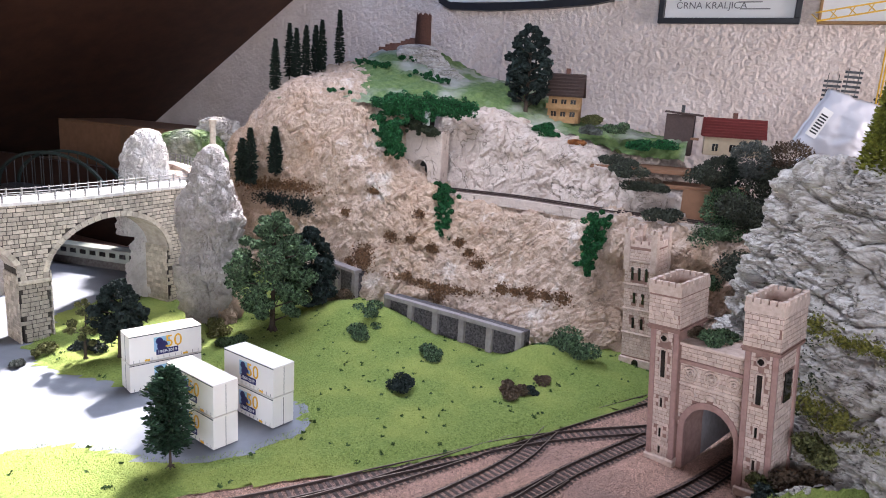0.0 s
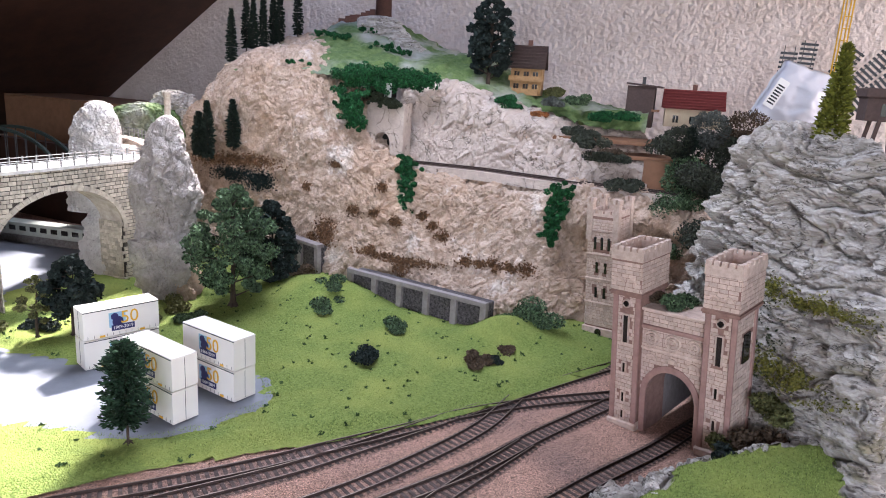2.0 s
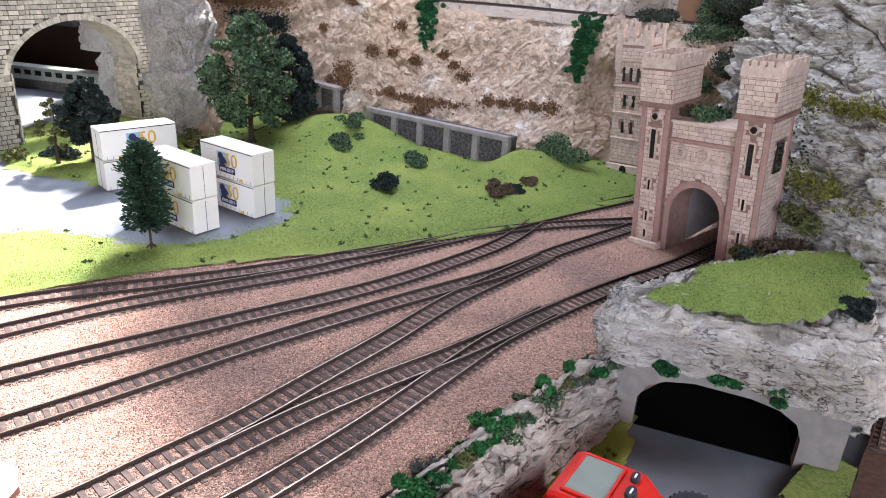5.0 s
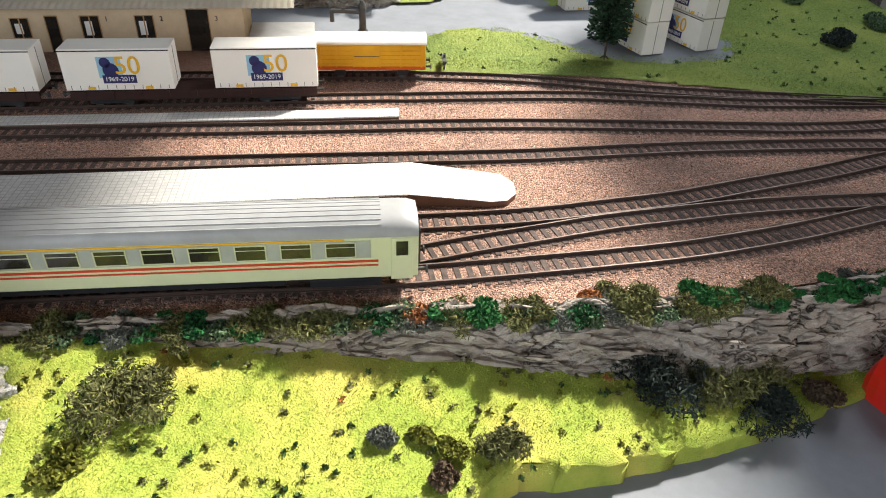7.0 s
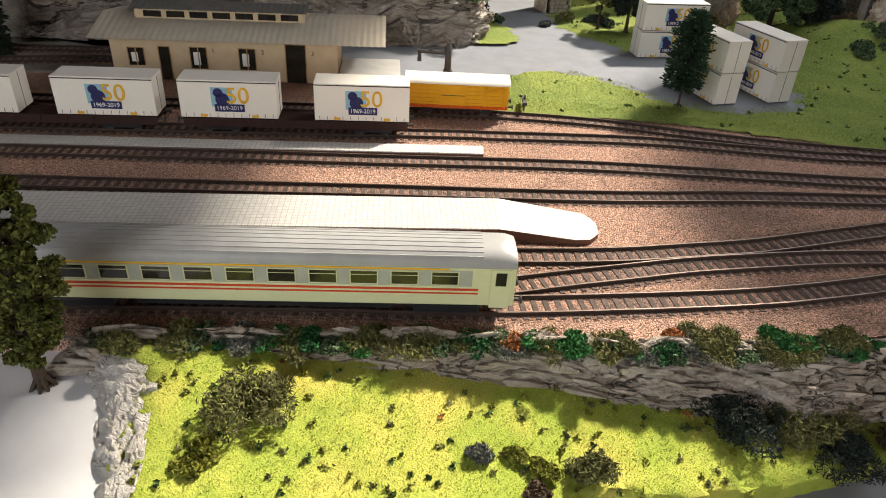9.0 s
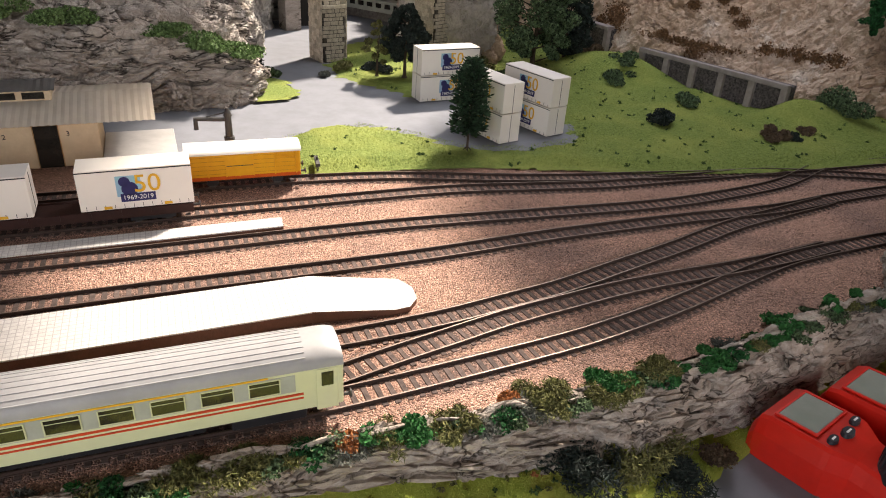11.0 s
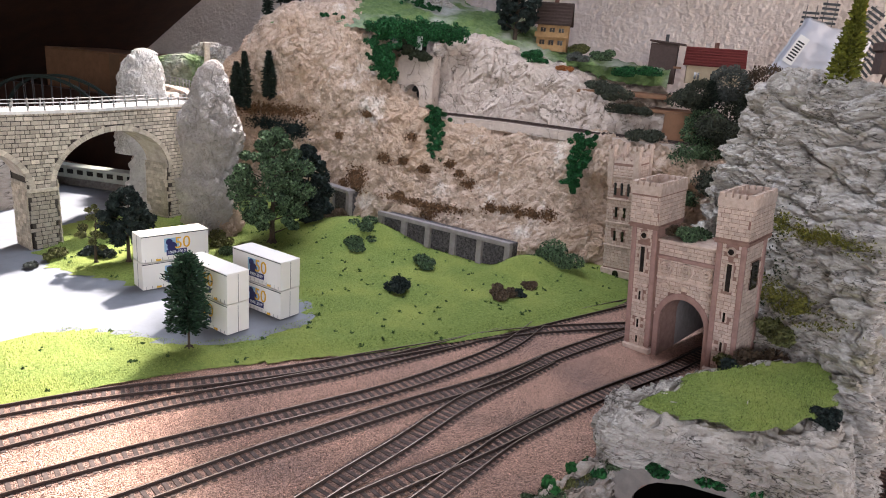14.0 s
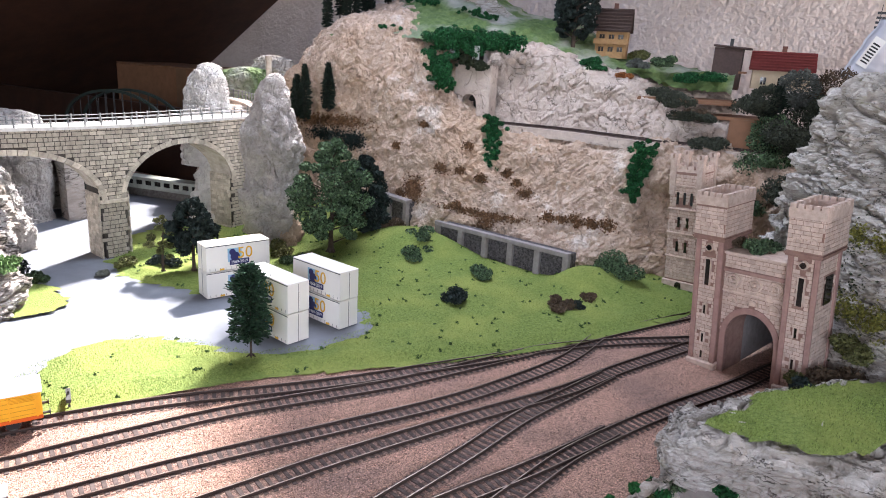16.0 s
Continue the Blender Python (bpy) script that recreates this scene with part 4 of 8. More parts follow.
def container(m, group, label):
    th = thing("container", label, "container", m, group)
    L, W, H = 0.0870, 0.0293, 0.0358
    part("body", container_shell(L, W, H), "white", th)
    part("roof", box(-L / 2, -W / 2, H - 0.0012, L / 2, W / 2, H, 0.0002), "white", th)
    bm = bmesh.new()
    for s in (-1, 1):
        add_box(bm, -L / 2, s * (W / 2 + 0.00005) - 0.0002, H - 0.0020, L / 2, s * (W / 2 + 0.00005) + 0.0002, H - 0.0011)
    part("roof_trim", bm, "black", th)
    for s in (-1, 1):
        bm = bmesh.new()
        add_box(bm, 0.0002, -0.0002, 0.001, 0.0006, 0.0002, H - 0.002)
        bmesh.ops.transform(bm, matrix=Matrix.Translation((s * (L / 2 + 0.0001) - 0.0004, 0, 0)), verts=bm.verts[:])
        part("door_seam", bm, "iron", th)
    for s in (-1, 1):
        side = Matrix.Rotation(0 if s < 0 else math.pi, 4, "Z")
        bm = bmesh.new()
        add_box(bm, -0.015, -W / 2 - 0.00025, 0.0115, 0.004, -W / 2 + 0.0005, 0.0295, side, bevel=0.0001)
        part("logo_field", bm, "pale_blue", th)
        bm = bmesh.new()
        add_box(bm, -0.0125, -W / 2 - 0.0005, 0.0070, 0.0140, -W / 2 + 0.0005, 0.0140, side)
        add_cyl(bm, 0, 0, -0.0004, 0.0004, 0.0064, 14, m=side @ Matrix.Translation((-0.005, -W / 2 - 0.0001, 0.0180)) @ Matrix.Rotation(radians(90), 4, "X"))
        add_cyl(bm, 0, 0, -0.0004, 0.0004, 0.0044, 12, m=side @ Matrix.Translation((-0.0085, -W / 2 - 0.0001, 0.0245)) @ Matrix.Rotation(radians(90), 4, "X"))
        part("logo_shape", bm, "navy", th)
        link("number", fifty, th, side @ Matrix.Translation((0.0085, -W / 2 - 0.0006, 0.0215)))
        link("lettering", years, th, side @ Matrix.Translation((0.0007, -W / 2 - 0.0007, 0.0105)))
        for k in range(12):
            x = -0.039 + 0.078 * k / 11
            link("lashing_mark", lash_mesh, th, side @ Matrix.Translation((x, -W / 2, 0.0018)))
        for x in (-0.023, 0.023):
            link("lifting_mark", lift_mesh, th, side @ Matrix.Translation((x, -W / 2, 0.0016)))
    return th


first = container(pose(0, 0, -5), "stacked containers", "white container with a yellow 50, stacked on the grey yard")
for (x0, y0), (x1, y1) in (((-0.4675, 0.722), (-0.413, 0.788)), ((-0.388, 0.666), (-0.3145, 0.623)), ((-0.350, 0.723), (-0.275, 0.682))):
    a = math.atan2(y1 - y0, x1 - x0)
    for k in range(2):
        cx, cy = (x0 + x1) / 2 - math.sin(a) * 0.0147, (y0 + y1) / 2 + math.cos(a) * 0.0147
        copy_thing(first, pose(cx + 0.0004 * k, cy, 0.0027 + k * 0.0359, 0, 0, math.degrees(a)))
for o in (*first.children_recursive, first):
    bpy.data.objects.remove(o)


# ---- masonry ----
unit_me = {}


def brick_mesh(material):
    if material not in unit_me:
        bm = box(0, 0, 0, 1, 1, 1)
        bmesh.ops.bevel(bm, geom=[e for e in bm.edges if all(v.co.y < 0.5 for v in e.verts)], offset=0.06, segments=1, affect="EDGES")
        unit_me[material] = mesh_of("stone", bm, material)
    return unit_me[material]


def courses(parent, m, w, h, bw, bh, material, seed, proud=0.0008, skip=None, name="stone", limit=400):
    """Single stones in courses on a face (x along, z up, y into the wall)."""
    r = random.Random(seed)
    z, n, row = 0.0, 0, 0
    while z < h - 0.4 * bh:
        hh = min(bh * r.uniform(0.9, 1.1), h - z)
        x = -bw * (0.5 if row % 2 else 0.0)
        while x < w:
            ww = bw * r.uniform(0.75, 1.25)
            a, b = max(0.0, x), min(w, x + ww)
            if b - a > bw * 0.25 and not (skip and skip((a + b) / 2, z + hh / 2)) and n < limit:
                p = proud * r.uniform(0.5, 1.3)
                link(name, brick_mesh(material), parent, m @ Matrix.Translation((a + 0.0002, -p, z + 0.0002)) @ Matrix.Diagonal((b - a - 0.0005, p + 0.001, hh - 0.0005, 1)))
                n += 1
            x += ww
        z += hh
        row += 1


def merlons(bm, x0, x1, y0, y1, z0, z1, t, n, low=0.45):
    """Battlements round a rectangle: a low ring wall with teeth."""
    zm = z0 + (z1 - z0) * low
    add_box(bm, x0, y0, z0, x1, y0 + t, zm)
    add_box(bm, x0, y1 - t, z0, x1, y1, zm)
    add_box(bm, x0, y0 + t, z0, x0 + t, y1 - t, zm)
    add_box(bm, x1 - t, y0 + t, z0, x1, y1 - t, zm)
    for k in range(n):
        f0, f1 = (k + 0.14) / n, (k + 0.86) / n
        for ya in (y0, y1 - t):
            add_box(bm, x0 + (x1 - x0) * f0, ya, zm, x0 + (x1 - x0) * f1, ya + t, z1)
        for xa in (x0, x1 - t):
            add_box(bm, xa, y0 + (y1 - y0) * f0, zm, xa + t, y0 + (y1 - y0) * f1, z1)


def arch_pts(cx, r, spring, n=12, rise=1.15):
    return [(cx - r, 0.0)] + [(cx - r * math.cos(math.pi * k / n), spring + r * rise * math.sin(math.pi * k / n)) for k in range(n + 1)] + [(cx + r, 0.0)]


def half_ring(cx, cz, r0, r1, y0, y1, n=12):
    """An upright half ring: the moulding of a small blind arch."""
    bm = bmesh.new()
    rings = []
    for k in range(n + 1):
        c, s = -math.cos(math.pi * k / n), math.sin(math.pi * k / n)
        rings.append([bm.verts.new((cx + r * c, y, cz + r * s)) for r, y in ((r0, y0), (r1, y0), (r1, y1), (r0, y1))])
    for a, b in zip(rings, rings[1:]):
        for k in range(4):
            bm.faces.new((a[k - 1], a[k], b[k], b[k - 1]))
    bm.faces.new(rings[0])
    bm.faces.new(rings[-1][::-1])
    return bm


def arch_wall(x0, x1, z1, pts, y0, y1):
    bm = bmesh.new()
    n = len(pts)
    low = [(x0, 0.0)] + pts + [(x1, 0.0)]
    top = [(x0, z1)] + [(x, z1) for x, z in pts] + [(x1, z1)]
    f, b, ft, bt = [[bm.verts.new((x, y, z)) for x, z in q] for q, y in ((low, y0), (low, y1), (top, y0), (top, y1))]
    for i in range(n + 1):
        if abs(low[i][0] - low[i + 1][0]) > 1e-6:
            bm.faces.new((f[i], f[i + 1], ft[i + 1], ft[i]))
            bm.faces.new((b[i + 1], b[i], bt[i], bt[i + 1]))
            bm.faces.new((ft[i], ft[i + 1], bt[i + 1], bt[i]))
        if 0 < i < n:
            bm.faces.new((f[i], b[i], b[i + 1], f[i + 1]))
    for q in (0, -1):
        bm.faces.new((f[q], ft[q], bt[q], b[q]))
    bmesh.ops.recalc_face_normals(bm, faces=bm.faces[:])
    return bm


portal = thing("castle_portal", "pale pinkish stone castle tunnel portal with two battlemented turrets", "tunnel portal", PORTAL)
PW, PD, PS = 0.031, 0.056, 0.099
BL = "brick_pink"
for k, x0 in enumerate((0.0, PS)):
    t = part("turret", box(x0 + 0.001, 0.001, 0, x0 + PW - 0.001, PD, 0.155, 0.0004), "castle_joint", portal)
    part("plinth", box(x0 - 0.002, -0.003, 0, x0 + PW + 0.001, PD, 0.010, 0.0015), BL, portal)
    for xa in (x0, x0 + PW - 0.0055):
        part("pilaster", box(xa, -0.0014, 0.010, xa + 0.0055, 0.002, 0.152, 0.0008), "sandstone_red", portal)
    part("pilaster", box(x0 + PW - 0.002, 0.044, 0.010, x0 + PW + 0.0012, 0.050, 0.152, 0.0008), "sandstone_red", portal)
    bm = box(x0 - 0.0018, -0.0028, 0.153, x0 + PW + 0.0018, PD + 0.002, 0.190, 0.0004)
    for w in (0.0, 0.001):
        add_box(bm, x0 - 0.0022 - w, -0.0032 - w, 0.1515 + w * 2, x0 + PW + 0.0022 + w, PD, 0.1535 + w * 2)
    top = part("turret_head", bm, "castle_joint", portal)
    bm = bmesh.new()
    merlons(bm, x0 - 0.0026, x0 + PW + 0.0026, -0.0036, PD + 0.0026, 0.190, 0.204, 0.004, 5, 0.70)
    part("battlement", bm, BL, portal)
    for zz, hh, ww in ((0.100, 0.030, 0.0055), (0.066, 0.011, 0.003), (0.032, 0.011, 0.003), (0.013, 0.009, 0.003)):
        xc = x0 + PW / 2
        part("window", box(xc - ww / 2, -0.0004, zz, xc + ww / 2, 0.003, zz + hh), "glass_dark", portal)
        bm = bmesh.new()
        add_box(bm, xc - ww / 2 - 0.0012, -0.0016, zz, xc - ww / 2, 0.001, zz + hh + 0.001)
        add_box(bm, xc + ww / 2, -0.0016, zz, xc + ww / 2 + 0.0012, 0.001, zz + hh + 0.001)
        add_box(bm, xc - ww / 2, -0.0016, zz + hh, xc + ww / 2, 0.001, zz + hh + 0.0014)
        part("window_surround", bm, BL, portal)
    part("window", box(x0 + PW - 0.003, 0.020, 0.100, x0 + PW + 0.0004, 0.036, 0.130), "glass_dark", portal)
    bm = bmesh.new()
    for dx, dz in ((0, 0.0016), (0, -0.0016), (0.0016, 0), (-0.0016, 0)):
        add_cyl(bm, 0, 0, -0.0006, 0.002, 0.0016, 10, m=Matrix.Translation((x0 + PW / 2 + dx, 0, 0.143 + dz)) @ Matrix.Rotation(radians(90), 4, "X"))
    part("quatrefoil", bm, "glass_dark", portal)
    bm = bmesh.new()
    bmesh.ops.create_cone(bm, cap_ends=False, segments=20, radius1=0.005, radius2=0.0042, depth=0.003)
    bmesh.ops.transform(bm, matrix=Matrix.Translation((x0 + PW / 2, -0.0005, 0.143)) @ Matrix.Rotation(radians(90), 4, "X"), verts=bm.verts[:])
    bmesh.ops.solidify(bm, geom=bm.faces[:], thickness=0.0008)
    part("roundel", bm, BL, portal)
    for q in range(2):
        part("blind_arch", half_ring(x0 + PW * (0.28 + 0.44 * q), 0.1665, 0.0036, 0.0054, -0.0050, -0.0025), BL, portal)
    face = Matrix.Translation((x0 - 0.0018, -0.0028, 0.157))
    courses(portal, face, PW + 0.0036, 0.033, 0.0085, 0.0045, BL, 10 + k, 0.0005)
    side = Matrix.Translation((x0 + PW + 0.0018, -0.0028, 0.157)) @ Matrix.Rotation(radians(90), 4, "Z")
    courses(portal, side, PD + 0.0045, 0.033, 0.0095, 0.0045, BL, 20 + k, 0.0005)
    courses(portal, Matrix.Translation((x0 + 0.0055, 0.001, 0.010)), PW - 0.011, 0.142, 0.0065, 0.0042, BL, 30 + k, 0.0006, skip=lambda x, z: abs(x - (PW / 2 - 0.0055)) < 0.0045 and (0.088 < z < 0.142 or 0.055 < z < 0.068 or 0.021 < z < 0.034))
courses(portal, Matrix.Translation((PS + PW - 0.001, 0.001, 0.010)) @ Matrix.Rotation(radians(90), 4, "Z"), PD - 0.002, 0.142, 0.0085, 0.0045, BL, 61, 0.0006, skip=lambda x, z: 0.016 < x < 0.038 and 0.088 < z < 0.122)
AX = (PW + PS) / 2
AR = (PS - PW) / 2 - 0.007
SPR = 0.045
pts = arch_pts(AX, AR, SPR)
part("wall", arch_wall(PW - 0.002, PS + 0.002, 0.138, pts, 0.008, 0.050), "castle_joint", portal)
inner, outer = arch_pts(AX, AR, SPR, 16), arch_pts(AX, AR + 0.006, SPR, 16)
for k in range(len(inner) - 1):
    bm = bmesh.new()
    q = [inner[k], inner[k + 1], outer[k + 1], outer[k]]
    f = [bm.verts.new((x, 0.0058, z)) for x, z in q]
    b = [bm.verts.new((x, 0.012, z)) for x, z in q]
    bm.faces.new(f)
    for i in range(4):
        bm.faces.new((f[i - 1], b[i - 1], b[i], f[i]))
    bmesh.ops.recalc_face_normals(bm, faces=bm.faces[:])
    part("voussoir", bm, "sandstone_red", portal)
part("cornice", box(PW, 0.004, 0.119, PS, 0.010, 0.123, 0.0008), "sandstone_red", portal)
part("cornice", box(PW, 0.005, 0.096, PS, 0.010, 0.099, 0.0008), BL, portal)
part("coping", box(PW - 0.001, 0.005, 0.138, PS + 0.001, 0.052, 0.141, 0.0006), BL, portal)
for k in range(3):
    xc = PW + (PS - PW) * (k + 0.5) / 3
    for r0, r1, y in ((0.0090, 0.0078, 0.0062), (0.0056, 0.0046, 0.0058), (0.0022, 0.0014, 0.0056)):
        bm = bmesh.new()
        bmesh.ops.create_cone(bm, cap_ends=False, segments=22, radius1=r0, radius2=r1, depth=0.0035)
        bmesh.ops.solidify(bm, geom=bm.faces[:], thickness=0.0009)
        bmesh.ops.transform(bm, matrix=Matrix.Translation((xc, y + 0.001, 0.1092)) @ Matrix.Rotation(radians(90), 4, "X"), verts=bm.verts[:])
        part("medallion", bm, BL, portal)
    part("relief", half_ring(xc, 0.0855, 0.0048, 0.0066, 0.0048, 0.009), BL, portal)
courses(portal, Matrix.Translation((PW, 0.008, 0.123)), PS - PW, 0.015, 0.0085, 0.0045, BL, 41, 0.0006)
courses(portal, Matrix.Translation((PW, 0.008, 0.0)), PS - PW, 0.119, 0.0075, 0.0045, BL, 42, 0.0006, skip=lambda x, z: abs(x - AX + PW) < AR + 0.005 and z < SPR or math.hypot(x - AX + PW, (z - SPR) / 1.15) < AR + 0.006)
bm = bmesh.new()
lin = arch_pts(AX, AR + 0.001, SPR)
a = [bm.verts.new((x, 0.05, z)) for x, z in lin]
b = [bm.verts.new((x, 0.25, z)) for x, z in lin]
for i in range(len(lin) - 1):
    bm.faces.new((a[i], b[i], b[i + 1], a[i + 1]))
bm.faces.new(b)
part("bore_lining", bm, "grey_beam", portal)

tower = thing("castle_tower", "slim pale stone tower with paired windows and battlements", "tower", pose(0.133, 1.004, -0.004) @ Matrix.Rotation(radians(-4), 4, "Y") @ pose(0, 0, 0, 0, 0, -33))
TWW, TD = 0.045, 0.045
part("shaft", box(0, 0, 0, TWW, TD, 0.184, 0.0005), "castle_joint", tower)
courses(tower, Matrix.Translation((TWW, 0, 0.022)) @ Matrix.Rotation(radians(90), 4, "Z"), TD, 0.16, 0.009, 0.0055, BL, 52, 0.0006)
part("plinth", box(-0.003, -0.003, 0, TWW + 0.003, TD + 0.003, 0.020, 0.001), BL, tower)
for xa, ya in ((-0.002, -0.002), (TWW - 0.007, -0.002), (-0.002, TD - 0.007), (TWW - 0.007, TD - 0.007)):
    bm = box(xa, ya, 0.15, xa + 0.009, ya + 0.009, 0.204, 0.0006)
    add_box(bm, xa - 0.001, ya - 0.001, 0.204, xa + 0.003, ya + 0.010, 0.210)
    add_box(bm, xa + 0.006, ya - 0.001, 0.204, xa + 0.010, ya + 0.010, 0.210)
    part("corner_turret", bm, BL, tower)
bm = bmesh.new()
merlons(bm, 0, TWW, 0, TD, 0.184, 0.193, 0.003, 4)
part("battlement", bm, BL, tower)
for zz in (0.056, 0.092, 0.128, 0.163):
    part("string_course", box(-0.0016, -0.0016, zz, TWW + 0.0016, TD, zz + 0.0022, 0.0004), BL, tower)
for zz, xs, hh in ((0.134, (0.012, 0.0225, 0.033), 0.022), (0.100, (0.016, 0.029), 0.019), (0.063, (0.016, 0.029), 0.019)):
    for xc in xs:
        bm = box(xc - 0.0019, -0.0007, zz + 0.002, xc + 0.0019, 0.002, zz + hh - 0.003)
        add_cyl(bm, 0, 0, -0.0006, 0.002, 0.0019, 10, m=Matrix.Translation((xc, 0, zz + hh - 0.003)) @ Matrix.Rotation(radians(90), 4, "X"))
        part("window", bm, "glass_dark", tower)
bm = box(0.018, -0.0036, 0.0, 0.028, 0.002, 0.014)
add_cyl(bm, 0, 0, 0.0, 0.0036, 0.005, 12, m=Matrix.Translation((0.023, 0.0, 0.014)) @ Matrix.Rotation(radians(90), 4, "X"))
part("door", bm, "glass_dark", tower)
courses(tower, Matrix.Translation((0, 0, 0.022)), TWW, 0.16, 0.006, 0.0048, BL, 51, 0.0006, skip=lambda x, z: any(abs(x - xc) < 0.0030 and zz - 0.022 < z < zz - 0.022 + 0.019 for zz, xs in ((0.134, (0.012, 0.0225, 0.033)), (0.100, (0.016, 0.029)), (0.063, (0.016, 0.029))) for xc in xs))

# ---- viaduct ----
VL = smooth_line([(-0.575, 1.13), (-0.598, 1.09), (-0.627, 1.0), (-0.655, 0.91), (-0.688, 0.838), (-0.757, 0.735), (-0.85, 0.64), (-0.97, 0.56), (-1.10, 0.52)], 0.004)
VS = np.r_[0, np.cumsum(np.linalg.norm(np.diff(VL, axis=0), axis=1))]
PIERS = [(0.0, 0.080), (0.290, 0.325), (0.555, 0.590)]
V_TOP, V_SPRING, V_CROWN = 0.196, 0.092, 0.165


def v_under(s):
    """Underside of the viaduct: nothing at a pier, an arch between two."""
    for (a0, a1), (b0, b1) in zip(PIERS, PIERS[1:]):
        if a1 < s < b0:
            c, r = (a1 + b0) / 2, (b0 - a1) / 2
            return V_SPRING + (V_CROWN - V_SPRING) * math.sqrt(max(0.0, 1 - ((s - c) / r) ** 2))
    return 0.0


M["tile_white_deck"] = mat("chalky_white_deck", (0.70, 0.67, 0.62), (0.52, 0.49, 0.45), 90, 0.9, 0.4, 300, dist=0.001)
viaduct = thing("viaduct", "curved cut-stone viaduct with two arches and a white deck", "viaduct")
VW = 0.048
far = offset_line(VL, -VW)
bm = bmesh.new()
cols = []
for p, q, s in zip(VL, far, VS):
    z = v_under(s)
    cols.append([bm.verts.new((*p, z)), bm.verts.new((*p, V_TOP)), bm.verts.new((*q, V_TOP)), bm.verts.new((*q, z))])
for a, b in zip(cols, cols[1:]):
    for k in range(4):
        bm.faces.new((a[k - 1], b[k - 1], b[k], a[k]))
bmesh.ops.recalc_face_normals(bm, faces=bm.faces[:])
for f in bm.faces:
    f.material_index = 1 if f.normal.z < -0.1 else 0
part("masonry", bm, ("stone_joint", "stone_soffit"), viaduct)
bm = bmesh.new()
n1, n2 = offset_line(VL, 0.003), offset_line(VL, -VW - 0.003)
cols = [[bm.verts.new((*p, V_TOP + 0.0005)), bm.verts.new((*p, V_TOP + 0.005)), bm.verts.new((*q, V_TOP + 0.005)), bm.verts.new((*q, V_TOP + 0.0005))] for p, q in zip(n1, n2)]
for a, b in zip(cols, cols[1:]):
    for k in range(4):
        bm.faces.new((a[k - 1], b[k - 1], b[k], a[k]))
bmesh.ops.recalc_face_normals(bm, faces=bm.faces[:])
part("deck", bm, "tile_white_deck", viaduct, "white deck edge")


def at_s(line, s):
    return np.array([np.interp(s, VS, line[:, k]) for k in range(2)])


stone_me = brick_mesh("stone")
rv = random.Random(5)
z, row, made = 0.004, 0, 0
rest = bmesh.new()
while z < V_TOP - 0.002:
    hh = 0.0062 * rv.uniform(0.85, 1.15)
    s = rv.uniform(0, 0.006)
    while s < 0.60:
        ww = 0.0095 * rv.uniform(0.55, 1.6)
        u = v_under(s + ww / 2)
        if z > u + (0.006 if u > 0 else -1) or u == 0.0:
            p, q = at_s(VL, s), at_s(VL, s + ww)
            a = math.degrees(math.atan2(p[1] - q[1], p[0] - q[0]))
            d = rv.uniform(0.0006, 0.0018)
            mm = pose(q[0], q[1], z, 0, 0, a)
            sc = Matrix.Translation((0.0003, -d, 0)) @ Matrix.Diagonal((float(np.linalg.norm(p - q)) - 0.0011, d + 0.001, hh - 0.0011, 1))
            if 0.06 < s < 0.34 and z > 0.09 and made < 300:
                link("stone", stone_me, viaduct, mm @ sc)
                made += 1
            else:
                add_box(rest, 0, 0, 0, 1, 1, 1, mm @ sc)
        s += ww
    z += hh
    row += 1
tagged(part("stonework", rest, "stone", viaduct), kind="stuff")
# dressed stones on the pier faces inside the arches
for s0, sg, hh in ((0.0842, 1, 0.100), (0.2858, -1, 0.100), (0.3292, 1, 0.100)):
    p, q = at_s(VL, s0), at_s(far, s0)
    a, b = (q, p) if sg > 0 else (p, q)
    ang = math.degrees(math.atan2(b[1] - a[1], b[0] - a[0]))
    courses(viaduct, pose(a[0], a[1], 0.002, 0, 0, ang), float(np.linalg.norm(p - q)), hh, 0.0095, 0.0066, "stone", 70 + int(s0 * 100), 0.0012)
# arch rings
for (a0, a1), (b0, b1) in zip(PIERS, PIERS[1:]):
    c, r = (a1 + b0) / 2, (b0 - a1) / 2
    for k in range(30):
        an0, an1 = math.pi * k / 30, math.pi * (k + 0.93) / 30
        bm = bmesh.new()
        ring = []
        for rr, an in ((1.0, an0), (1.0, an1), (1.0 + 0.007 / r, an1), (1.0 + 0.007 / r, an0)):
            p = at_s(offset_line(VL, 0.0022), c - r * rr * math.cos(an))
            ring.append((p, V_SPRING + (V_CROWN - V_SPRING) * rr * math.sin(an) * (1.04 if rr > 1 else 1)))
        f = [bm.verts.new((*p, zz)) for p, zz in ring]
        nrm = Vector((0.9, -0.43, 0)) * -0.006
        b = [bm.verts.new(v.co + nrm) for v in f]
        bm.faces.new(f)
        for i in range(4):
            bm.faces.new((f[i - 1], b[i - 1], b[i], f[i]))
        bmesh.ops.recalc_face_normals(bm, faces=bm.faces[:])
        part("arch_stone", bm, "stone", viaduct)
for a, b in PIERS[1:2]:
    p, q = at_s(VL, (a + b) / 2), at_s(far, (a + b) / 2)
    ang = math.degrees(math.atan2(p[1] - q[1], p[0] - q[0]))
    ln = float(np.linalg.norm(p - q))
    part("impost", box(-0.003, -0.021, 0.086, ln + 0.003, 0.021, 0.092, 0.001, pose(q[0], q[1], 0, 0, 0, ang)), "stone", viaduct)
railing = thing("railing", "grey iron railing along the viaduct's edge", "railing")
